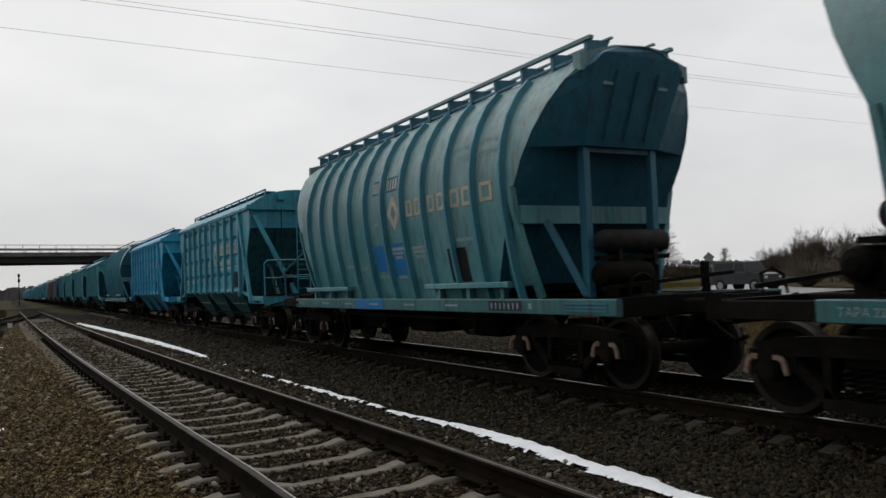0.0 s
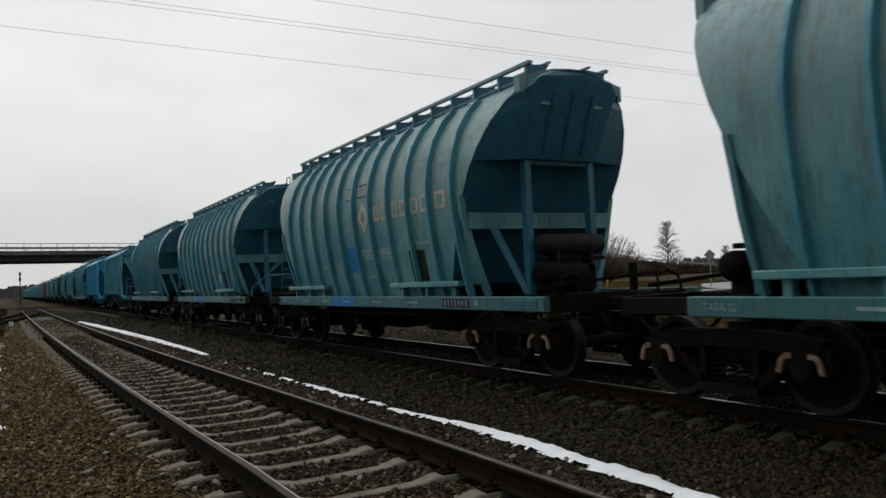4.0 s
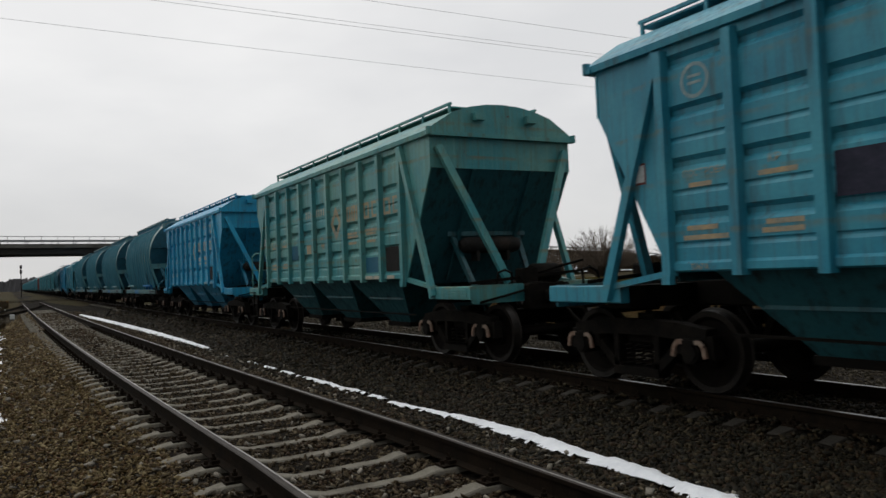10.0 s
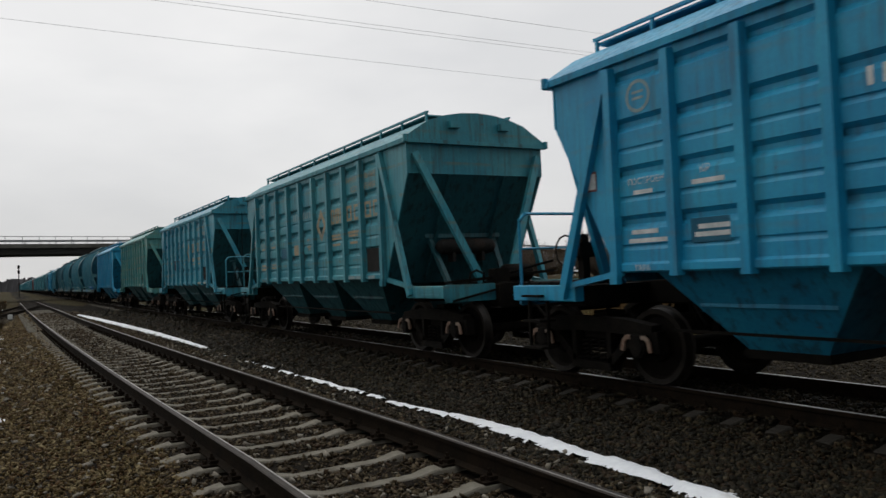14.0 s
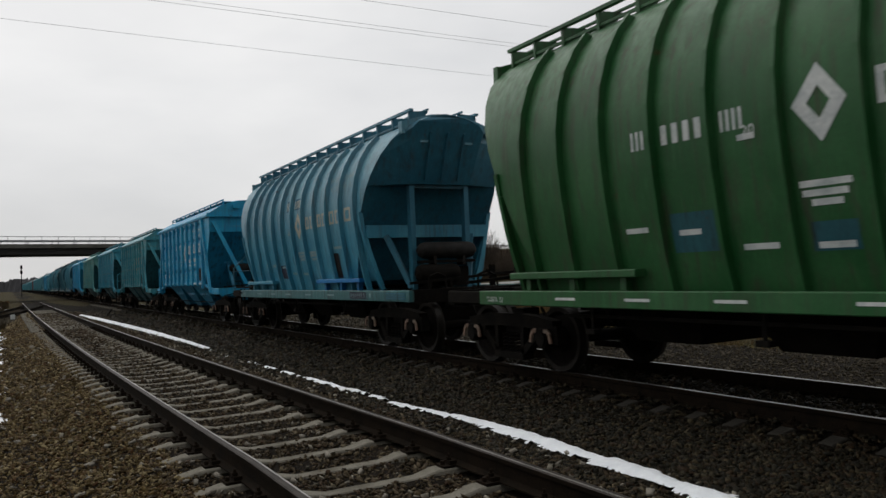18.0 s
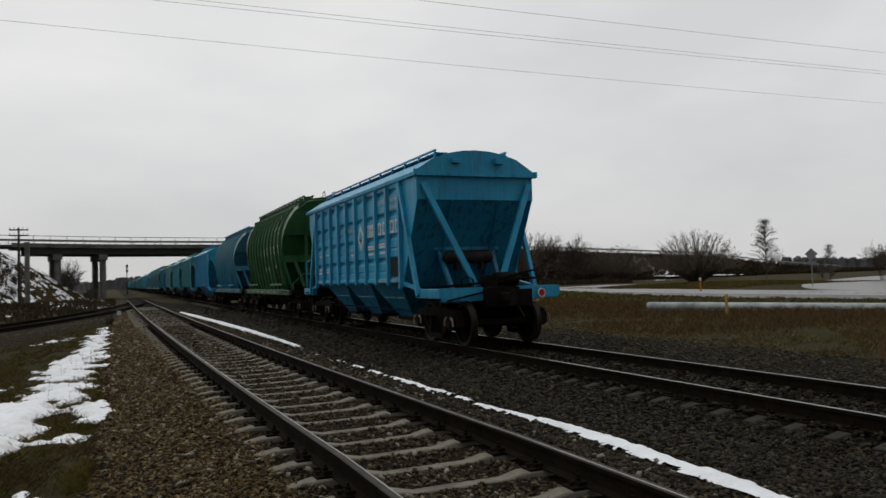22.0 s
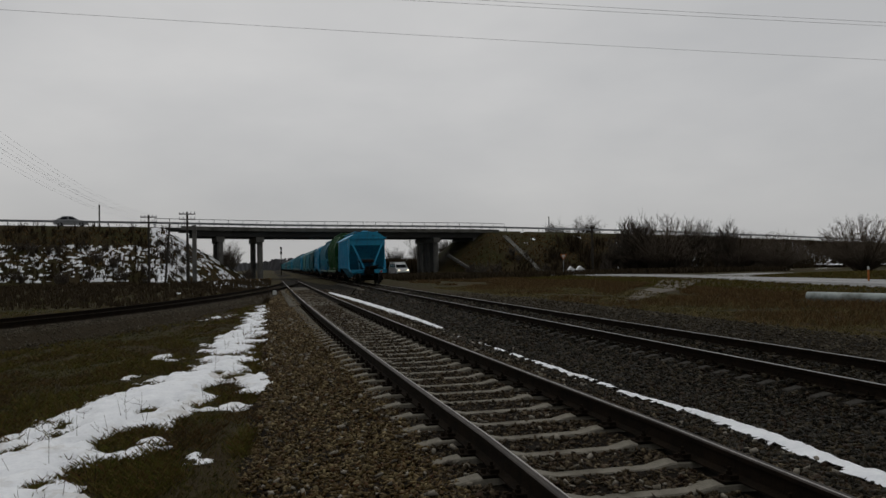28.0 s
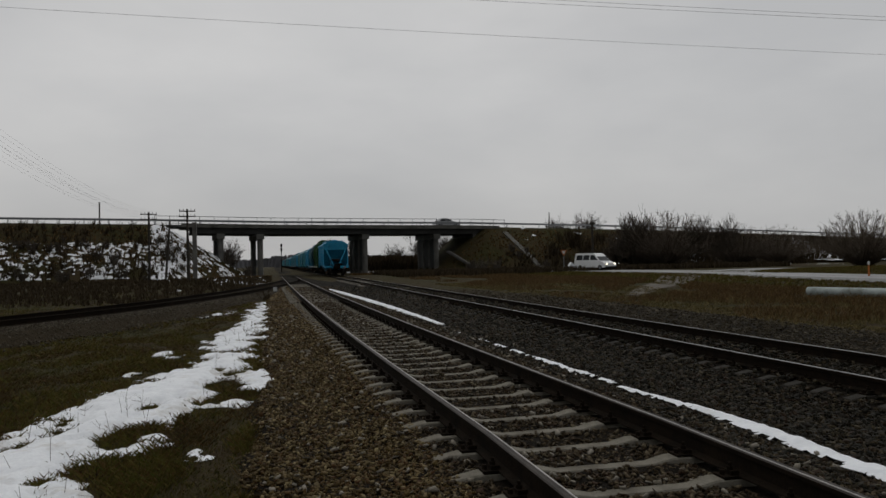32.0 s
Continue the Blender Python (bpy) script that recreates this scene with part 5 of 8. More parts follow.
            part("tank_shelf", Shape().box(-0.55, 0.70, end * 5.1 - 0.12, end * 5.1 + 0.12, 1.70, 1.76), M_GRIME, w)
            part("valve_box", Shape().slab(-0.5, 0.6, end * 4.9 - 0.2, end * 4.9 + 0.2, 1.22, 1.62, 0.03), M_GRIME, w)
            part("brake_lever", Shape().beam((-1.2, end * 5.9, 1.32), (1.1, end * 6.0, 1.46), 0.05, 0.05), M_GRIME, w)
            part("lever_guide", Shape().box(0.6, 0.7, end * 5.9 - 0.04, end * 5.9 + 0.04, 1.2, 1.62), M_GRIME, w)
            tube_rail(w, [(-0.9, end * 6.05, 1.22), (-0.88, end * 6.08, 1.44), (-0.7, end * 6.08, 1.50), (-0.52, end * 6.08, 1.42), (-0.5, end * 6.05, 1.22)], 0.018, M_GRIME, "hose_hook")
        else:
            brake_platform(w, end, 4.15, 6.0, mat, 2.54, ())
            yh, k = end * 6.02, -end
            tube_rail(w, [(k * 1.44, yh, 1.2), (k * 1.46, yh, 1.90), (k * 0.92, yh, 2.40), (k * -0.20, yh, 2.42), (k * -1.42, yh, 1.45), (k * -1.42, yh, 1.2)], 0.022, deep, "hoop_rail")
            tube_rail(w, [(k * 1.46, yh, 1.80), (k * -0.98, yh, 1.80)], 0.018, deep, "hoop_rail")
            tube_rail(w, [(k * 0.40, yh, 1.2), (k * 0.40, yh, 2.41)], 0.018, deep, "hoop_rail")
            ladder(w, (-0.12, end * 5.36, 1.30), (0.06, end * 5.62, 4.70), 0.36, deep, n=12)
            tube_rail(w, [(0.08, end * 5.48, 4.6), (0.08, end * 5.44, 4.92), (0.08, end * 5.14, 4.92), (0.08, end * 5.08, 4.6)], 0.016, mat, "grab_loop")
            tube_rail(w, [(0.48, end * 5.48, 4.6), (0.48, end * 5.44, 4.92), (0.48, end * 5.14, 4.92), (0.48, end * 5.08, 4.6)], 0.016, mat, "grab_loop")
        coupler(w, end * 6.1, end)
    for sx in (-1, 1):
        for k in range(11):
            y = 3.70 - k * 0.80
            s = Shape()
            ring = [(x + o, z + o * 0.35 * max(0.0, z - 3.2)) for o in (-0.02, 0.095) for x, z in SECTION[:-3]]
            q = len(SECTION) - 3
            for dy in (-0.033, 0.033):
                s.v += [(sx * x, y + dy * (0.8 if i >= q else 1.15), z) for i, (x, z) in enumerate(ring)]
            for i in range(q - 1):
                s.f += [(q + i, q + i + 1, 3 * q + i + 1, 3 * q + i), (i, i + 1, q + i + 1, q + i), (2 * q + i, 3 * q + i, 3 * q + i + 1, 2 * q + i + 1)]
            s.f += [(0, q, 3 * q, 2 * q), (q - 1, 3 * q - 1, 4 * q - 1, 2 * q - 1)]
            s.m = [0] * len(s.f)
            part("hoop_rib", s, M_HOOP if mat is M_GREYBLUE else mat, w)
        tail = -6.45 if rear == "tank" else -5.55
        s = Shape().slab(sx * 1.46 - 0.05, sx * 1.46 + 0.05, tail, 5.05, 0.99, 1.20, 0.012)
        part("side_sill", s, M_SILL if deep is M_UNFADED_SHADE else deep, w)
        # sill ends drawn black: dirt and shadow by the platforms are in the colour
        part("end_sill", Shape().slab(sx * 1.44 - 0.05, sx * 1.44 + 0.05, 5.06, 6.05, 1.0, 1.19, 0.012), M_GRIME, w)
        if tail > -6:
            part("end_sill", Shape().slab(sx * 1.44 - 0.05, sx * 1.44 + 0.05, -6.05, tail - 0.01, 1.0, 1.19, 0.012), M_GRIME, w)
        for z in (1.05, 1.095, 1.14) if near and sx < 0 and rear == "tank" else ():
            part("sill_rib", Shape().box(-1.525, -1.508, -6.3, -5.5, z - 0.012, z + 0.012), deep, w)
        for y0, y1 in ((1.72, 4.22), (-4.22, -1.72)):
            s = Shape().slab(sx * 1.42 - 0.09, sx * 1.42 + 0.09, y0, y1, 1.36, 1.45, 0.012)
            for y in (y0 + 0.3, (y0 + y1) / 2, y1 - 0.3):
                s.box(sx * 1.36 - 0.05, sx * 1.36 + 0.05, y - 0.05, y + 0.05, 1.19, 1.37)
            part("step_board", s, mat, w)
        for y in (-3.1, 0.1, 2.6):
            s = Shape().rod((sx * 1.40, y, 0.70), (sx * 1.40, y, 1.0), 0.025, 6).box(sx * 1.40 - 0.06, sx * 1.40 + 0.06, y - 0.08, y + 0.08, 0.66, 0.72)
            part("stirrup", s, M_GRIME, w)
    walkway = new("roof_walkway")
    walkway.parent = w
    for sx in (-1, 1):
        part("walkway_slat", Shape().box(sx * 0.40 - 0.025, sx * 0.40 + 0.025, -5.42, 5.30, 4.76, 4.79), mat, walkway)
        part("walkway_edge", Shape().box(sx * 0.76 - 0.05, sx * 0.76 + 0.03, -5.42, 5.30, 4.72, 4.77), mat, walkway)
        # foot and brackets in the darker blue, their shaded undersides painted in
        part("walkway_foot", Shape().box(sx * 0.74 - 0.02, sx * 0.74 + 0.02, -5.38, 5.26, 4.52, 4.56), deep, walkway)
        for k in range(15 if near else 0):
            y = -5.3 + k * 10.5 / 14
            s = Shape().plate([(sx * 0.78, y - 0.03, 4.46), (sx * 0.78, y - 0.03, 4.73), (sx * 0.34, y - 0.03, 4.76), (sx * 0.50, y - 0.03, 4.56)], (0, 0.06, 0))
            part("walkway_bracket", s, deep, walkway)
    if near:
        for k in range(4):
            y = -3.6 + k * 2.4
            s = Shape().rod((0, y, 4.58), (0, y, 4.72), 0.33, 16).rod((0, y, 4.72), (0, y, 4.77), 0.33, 16, 0.18)
            smooth(part("loading_hatch", s, mat, w), 30)
    part("centre_sill", Shape().slab(-0.2, 0.2, -6.02, 6.02, 0.92, 1.2, 0.02), M_GRIME, w)
    for y in (-4.92, -2.3, 0, 2.3, 4.92):
        part("cross_beam", Shape().slab(-1.40, 1.40, y - 0.1, y + 0.1, 0.98, 1.18, 0.02), M_GRIME, w)
    for sx in (-1, 1) if near else ():
        part("pull_rod", Shape().beam((sx * 1.2, -3.4, 0.86), (sx * 1.2, 3.4, 0.86), 0.04, 0.04), M_GRIME, w)
    for end in (-1, 1):
        part("headstock", Shape().slab(-1.40, 1.40, end * 6.1 - 0.07, end * 6.1 + 0.07, 0.95, 1.2, 0.02), M_GRIME, w)
    for k in (-1, 0, 1):
        c = k * 2.1
        s = Shape()
        a, q = [(-1.15, -0.98), (1.15, -0.98), (1.15, 0.98), (-1.15, 0.98)], [(-0.62, -0.5), (0.62, -0.5), (0.62, 0.5), (-0.62, 0.5)]
        s.add([(x, y + c, 1.39) for x, y in a] + [(x, y + c, 0.52) for x, y in q], [(0, 1, 5, 4), (1, 2, 6, 5), (2, 3, 7, 6), (3, 0, 4, 7), (4, 5, 6, 7)])
        part("hopper", s, M_GRIME, w)
    # hatch opening: its shade is painted on the barrel as a dark patch
    curved(w, "hatch_recess", -2.45, -3.02, 1.47, 2.02, M_DOOR, 0.012, "flat dark plate, the shade of an open inspection hatch")
    bogie(w, -4.92, near)
    bogie(w, 4.92, near)
    if marks:
        marks(w)
    return w


def barrel_marks(main, number, small, patches=(), tara=True, plate=None, digits=((4, 0.30, 0.66), (5, 0.12, 0.55)), zn=3.18):
    def put(w):
        r = [3.70 - k * 0.80 for k in range(11)]
        y = r[5] - 0.38
        zc, h = 2.78, 0.66
        s = Shape()
        o = [(0, h / 2), (h * 0.40, 0), (0, -h / 2), (-h * 0.40, 0)]
        for k in range(4):
            pts = []
            for q, f in ((o[k], 1), (o[(k + 1) % 4], 1), (o[(k + 1) % 4], 0.42), (o[k], 0.42)):
                z = zc + q[1] * f
                pts.append((-section_x(z) - 0.008, y + q[0] * f, z))
            s.add(pts, [(0, 1, 2, 3)])
        part("emblem", s, main, w, "plain open diamond mark")
        for k, spots in ((6, ((0.10, 0.36), (0.42, 0.66))), (7, ((0.10, 0.36), (0.42, 0.68))), (8, ((0.06, 0.36), (0.42, 0.70))), (9, ((0.14, 0.50),))):
            for a, c in spots:
                open_block(w, r[k] - a, r[k] - c + 0.02, 2.66, 2.95, main, lambda z: -section_x(z) - 0.010)
        for k, a, c in digits:
            if number is M_NUMBER:
                curved(w, "number_plate", r[k] - a, r[k] - c, zn, zn + 0.28, M_DARKPATCH, 0.004)
            for q in range(4):
                d = a + (c - a) * (q + 0.15) / 4
                curved(w, "number_bar", r[k] - d, r[k] - d - (c - a) * 0.13, zn + 0.04, zn + 0.24, M_MARK if number is M_NUMBER else number)
        for k, a, c, z in ((5, 0.1, 0.6, 2.12), (5, 0.12, 0.56, 2.04), (5, 0.2, 0.5, 1.96), (6, 0.1, 0.66, 2.10), (6, 0.12, 0.6, 2.03), (6, 0.2, 0.55, 1.94), (2, 0.2, 0.55, 1.86), (3, 0.2, 0.5, 1.80), (4, 0.2, 0.6, 1.62), (5, 0.2, 0.55, 1.60), (8, 0.1, 0.6, 2.14), (4, 0.3, 0.5, 2.62)):
            curved(w, "notice_bar", r[k] - a, r[k] - c, z - 0.028, z + 0.028, small)
        letters(w, "20", r[4] - 0.35, 2.62, 0.16, small, -1.545, 0)
        letters(w, "МИНЕРА", r[8] - 0.08, 3.56, 0.15, small, -1.50, -12)
        letters(w, "ЛЬНЫЕ", r[9] - 0.10, 3.56, 0.15, small, -1.50, -12)
        letters(w, "УДОБ", r[8] - 0.2, 3.36, 0.15, small, -1.54, -8)
        letters(w, "РЕНИЯ", r[9] - 0.10, 3.36, 0.15, small, -1.54, -8)
        if tara:
            letters(w, "ТАРА 22", 4.85, 1.055, 0.11, small, -1.516)
        bar(w, "number_plate", -3.7, -4.55, 1.03, 1.17, M_NUMBER, -1.515)
        for k in range(7):
            bar(w, "number_bar", -3.77 - k * 0.11, -3.80 - k * 0.11, 1.055, 1.145, M_DIM, -1.517)
        bar(w, "number_bar", -4.70, -4.78, 1.06, 1.14, M_DIM, -1.515)
        for y in (3.2, 1.9, 0.6, -0.9, -2.4):
            bar(w, "notice_bar", y, y - 0.4, 1.08, 1.115, small, -1.515)
        for k, a, c, z0, z1, mat in patches:
            curved(w, "paint_patch", r[k] - a, r[k] - c, z0, z1, mat, 0.004)
        if plate:
            curved(w, "notice_plate", r[7] - 0.15, r[7] - 0.42, 1.72, 1.95, plate, 0.007, "small framed notice plate")
    return put


def sill_patch(w, y0, y1, mat):
    bar(w, "paint_patch", y0, y1, 1.0, 1.19, mat, -1.514)


BOX_PITCH, BARREL_PITCH = 14.62, 14.02
# from the last wagon forwards: kind, paint, rear end, marks
BLUE_PATCHES = ((4, 0.12, 0.70, 1.72, 2.22, M_PATCH), (5, 0.08, 0.62, 1.60, 2.22, M_PATCH))
TRAIN = [
    ("box", M_BLUE, "tank", box_marks(M_WHITE, M_DIM), "bright blue ribbed hopper wagon, last of the train"),
    ("barrel", M_GREEN, "brake", barrel_marks(M_WHITE, M_WHITE, M_WHITE, ((3, 0.1, 0.7, 1.6, 2.0, M_DIRT_SHADE), (5, 0.15, 0.6, 1.55, 1.8, M_DIRT_SHADE)), digits=((2, 0.45, 0.76), (3, 0.10, 0.72), (4, 0.10, 0.40)), zn=2.66), "dark green barrel-sided hopper wagon with white marks"),
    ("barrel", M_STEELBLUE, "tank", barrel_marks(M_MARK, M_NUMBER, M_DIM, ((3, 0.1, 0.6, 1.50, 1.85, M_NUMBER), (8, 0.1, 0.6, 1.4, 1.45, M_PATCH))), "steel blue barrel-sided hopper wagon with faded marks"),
    ("box", M_BLUE, "tank", box_marks(M_WHITE, M_WHITE, True, ((1, 0.2, 0.7, 1.7, 1.95, M_DARKPATCH),)), "bright blue ribbed hopper wagon with white marks"),
    ("box", M_TEAL, "tank", box_marks(M_MARK2, M_DIM, True, ((2, 0.2, 0.6, 2.0, 2.25, M_DARKPATCH), (3, 0.3, 0.65, 2.05, 2.3, M_MARK2))), "faded teal ribbed hopper wagon with orange marks"),
    ("box", M_BLUE2, "brake", box_marks(M_MARK2, M_MARK, True, ((2, 0.1, 0.6, 2.02, 2.42, M_NUMBER), (3, 0.1, 0.6, 2.06, 2.42, M_DARKPATCH)), M_MARK2), "mid blue weathered ribbed hopper wagon"),
    ("box", M_OLIVE, "tank", box_marks(M_MARK2, M_MARK, False, ((2, 0.1, 0.55, 1.95, 2.3, M_DARKPATCH), (3, 0.3, 0.6, 2.06, 2.28, M_MARK2), (7, 0.1, 0.75, 1.55, 1.85, M_DARKPATCH))), "green-blue weathered ribbed hopper wagon streaked with dirt"),
    ("box", M_BLUE, "tank", box_marks(M_MARK, M_DIM), "bright blue ribbed hopper wagon with cream marks"),
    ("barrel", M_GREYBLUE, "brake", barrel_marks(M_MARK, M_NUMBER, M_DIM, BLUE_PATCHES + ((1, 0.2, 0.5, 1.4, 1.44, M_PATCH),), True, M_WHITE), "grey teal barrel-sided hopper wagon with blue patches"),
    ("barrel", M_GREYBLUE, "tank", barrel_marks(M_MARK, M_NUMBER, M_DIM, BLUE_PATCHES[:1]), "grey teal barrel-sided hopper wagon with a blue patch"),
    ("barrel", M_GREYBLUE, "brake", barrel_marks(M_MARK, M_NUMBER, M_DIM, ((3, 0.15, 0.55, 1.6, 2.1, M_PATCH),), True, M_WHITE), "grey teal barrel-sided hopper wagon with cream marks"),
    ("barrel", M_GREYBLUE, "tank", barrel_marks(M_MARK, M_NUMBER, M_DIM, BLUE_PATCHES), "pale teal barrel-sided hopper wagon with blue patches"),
    ("box", M_BLUE2, "brake", box_marks(M_MARK, M_DIM, False), "blue ribbed hopper wagon"),
    ("box", M_BLUE, "tank", box_marks(M_MARK, M_DIM, False), "blue ribbed hopper wagon"),
]
FAR = ["barrel", "box", "box", "box", "box", "box", "red", "box", "barrel", "box", "box", "barrel", "box", "box", "box", "barrel", "box", "box", "box", "box", "box", "barrel", "box", "box", "box", "box"]
# the wagons' middles along the line, counted from the datum that the train's way is counted from
CENTRES = [-32.5, -18.0, -4.13, 10.2, 24.82, 39.44, 54.06, 68.70, 83.02, 97.0, 111.0, 125.05, 139.3, 153.9]
wagons = []
half = {"box": BOX_PITCH / 2, "barrel": BARREL_PITCH / 2}
for i, (kind, mat, rear, marks, label) in enumerate(TRAIN):
    build = box_hopper if kind == "box" else barrel_hopper
    wagon = build("hopper_wagon", label, mat, rear, marks, near=i < 13)
    if mat is M_GREYBLUE and kind == "barrel":
        for a, c in ((1.3, 0.55), (0.5, 0.0)):
            sill_patch(wagon, a, c, M_PATCH)
    if i in (2, 8):
        board = [c for c in wagon.children if c.name.startswith("step_board")][1]
        board.data.materials[0] = M_PATCH
    wagons.append((wagon, CENTRES[i]))
yy = CENTRES[-1] + half["box"]
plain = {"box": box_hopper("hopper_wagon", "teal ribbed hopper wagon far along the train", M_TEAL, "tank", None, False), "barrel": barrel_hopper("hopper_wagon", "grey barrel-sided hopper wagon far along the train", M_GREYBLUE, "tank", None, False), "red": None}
plain["red"] = box_hopper("hopper_wagon", "dull red ribbed hopper wagon far along the train", M_RED, "tank", None, False)
used = set()
for kind in FAR:
    k = "box" if kind == "red" else kind
    yy += half[k]
    if kind in used:
        wagon = copy_thing(plain[kind], Matrix.Identity(4))
    else:
        wagon = plain[kind]
        used.add(kind)
    wagons.append((wagon, yy))
    yy += half[k]
# the leading ends of the barrel wagons are steeper than the trailing ones
STEEP = ("barrel_shell", "end_slope", "head_plate", "vent_box", "end_band", "corner_bracket", "end_post", "strut", "corner_rib", "gusset", "cross_bar", "slope_stiffener", "ladder", "grab_loop", "walkway_slat", "walkway_edge", "walkway_foot", "walkway_bracket", "air_tank")
done = set()
for wagon, _ in wagons:
    if not any(c.name.startswith("barrel_shell") for c in wagon.children):
        continue
    for child in list(wagon.children) + [q for c in wagon.children if c.name.startswith("roof_walkway") for q in c.children]:
        if child.type == "MESH" and child.name.split(".")[0] in STEEP and child.data not in done:
            done.add(child.data)
            for vert in child.data.vertices:
                if vert.co.y > 4.1 and vert.co.z > 1.15:
                    vert.co.y = 4.1 + (vert.co.y - 4.1) * 0.78
# the green wagon's barrel is taller than the others
for child in wagons[1][0].children:
    if child.type == "MESH" and child.name.split(".")[0] == "lettering":
        child.location.z = 1.38 + (child.location.z - 1.38) * 1.065
    elif child.type == "MESH":
        for vert in child.data.vertices:
            if vert.co.z > 1.38:
                vert.co.z = 1.38 + (vert.co.z - 1.38) * 1.065
    elif child.name.startswith("roof_walkway"):
        child.location.z = 0.21
# lamp on the rear of the last wagon
last = wagons[0][0]
s = Shape().rod((1.0, -6.30, 1.10), (1.0, -6.33, 1.10), 0.085, 18)
part("tail_disc", s, mottled("red_disc_paint", (0.42, 0.02, 0.02), (0.32, 0.015, 0.015), 6, 0.4), last, "red tail disc with a white rim")
s = Shape()
pts = [(1.0 + 0.09 * math.cos(2 * math.pi * k / 18), -6.33, 1.10 + 0.09 * math.sin(2 * math.pi * k / 18)) for k in range(19)]
part("disc_rim", s.pipe(pts, 0.014, 5), M_WHITE, last)
part("marker_plate", Shape().box(1.12, 1.44, -6.30, -6.262, 1.0, 1.24), M_BLUE, last)

# ---- loose stone, snow and plants ----
def bulk(name, verts, faces, mat, label, category):
    """One object of very many small pieces, from arrays of vertices and of quads or triangles."""
    me = bpy.data.meshes.new(name)
    nv, nf, k = len(verts), len(faces), faces.shape[1]
    me.vertices.add(nv)
    me.vertices.foreach_set("co", verts.astype(np.float32).ravel())
    me.loops.add(nf * k)
    me.loops.foreach_set("vertex_index", faces.astype(np.int32).ravel())
    me.polygons.add(nf)
    me.polygons.foreach_set("loop_start", np.arange(0, nf * k, k, dtype=np.int32))
    me.update(calc_edges=True)
    me.materials.append(mat)
    ob = new(name, me)
    return tagged(ob, label, category, kind="stuff")


CUBE = np.array([(x, y, z) for x in (-1, 1) for y in (-1, 1) for z in (-1, 1)], float)
CUBE_F = np.array([(0, 1, 3, 2), (4, 6, 7, 5), (0, 4, 5, 1), (2, 3, 7, 6), (0, 2, 6, 4), (1, 5, 7, 3)])
rng = np.random.default_rng(11)


def turns(n):
    q = rng.normal(size=(n, 4))
    q /= np.linalg.norm(q, axis=1)[:, None]
    w, x, y, z = q.T
    return np.stack([np.stack([1 - 2 * (y * y + z * z), 2 * (x * y - w * z), 2 * (x * z + w * y)], -1), np.stack([2 * (x * y + w * z), 1 - 2 * (x * x + z * z), 2 * (y * z - w * x)], -1), np.stack([2 * (x * z - w * y), 2 * (y * z + w * x), 1 - 2 * (x * x + y * y)], -1)], 1)


BED_X, BED_Z = np.array([p[0] for p in BED]), np.array([p[1] for p in BED])


def scatter(name, n, x0, x1, y0, y1, size, mat, label, lift=0.0, keep=None):
    y = y0 * (y1 / y0) ** rng.random(n) if y0 > 0 else rng.uniform(y0, y1, n)
    x = x0 + (x1 - x0) * rng.random(n)
    if keep is not None:
        ok = keep(x, y)
        x, y = x[ok], y[ok]
    n = len(x)
    r = size[0] + (size[1] - size[0]) * rng.random(n) ** 1.8
    r *= 1 + np.maximum(0, y - 8) / 22
    v = CUBE[None] * (1 + rng.uniform(-0.42, 0.25, (n, 8, 3)))
    v = v * np.stack([rng.uniform(0.85, 1.3, (n, 1)), rng.uniform(0.5, 0.95, (n, 1)), rng.uniform(0.22, 0.6, (n, 1))], -1) * r[:, None, None] * 0.5
    tilt = turns(n)
    flat = rng.random(n) < 0.6
    a = rng.uniform(0, 2 * np.pi, n)
    e = rng.normal(0, 0.3, (n, 2))
    lie = np.stack([np.stack([np.cos(a), -np.sin(a), e[:, 0]], -1), np.stack([np.sin(a), np.cos(a), e[:, 1]], -1), np.stack([-e[:, 0], -e[:, 1], np.ones(n)], -1)], 1)
    v = np.einsum("nij,nkj->nki", np.where(flat[:, None, None], lie, tilt), v)
    z = np.interp(x, BED_X, BED_Z) + lift + r * rng.uniform(-0.05, 0.28, n)
    v += np.stack([x, y, z], -1)[:, None]
    f = CUBE_F[None] + (np.arange(n) * 8)[:, None, None]
    return bulk(name, v.reshape(-1, 3), f.reshape(-1, 4), mat, label, "ballast")


SID = np.array(SIDING_SLEEPERS)
MNS = np.array(MAIN_SLEEPERS)


STRIP_Y = np.array([2.0, 3.4, 4.6, 5.6, 6.4, 7.3, 8.2, 8.8, 9.6, 11.4, 13.4, 16.8, 18.0, 19.3, 21, 26.6, 32, 40, 46])
STRIP_X = np.array([4.22, 4.30, 4.40, 4.45, 4.50, 4.52, 4.40, 4.30, 4.36, 4.28, 4.22, 4.14, 4.2, 4.24, 4.24, 4.18, 4.0, 3.68, 3.45])
STRIP_W = np.array([0.12, 0.13, 0.13, 0.13, 0.12, 0.10, 0.05, 0.01, 0.035, 0.05, 0.02, -0.01, -0.02, 0.05, 0.10, 0.16, 0.18, 0.18, 0.08])


def on_strip(x, y):
    return np.abs(x - np.interp(y, STRIP_Y, STRIP_X)) < np.interp(y, STRIP_Y, STRIP_W) * 0.8 + 0.0006 * y


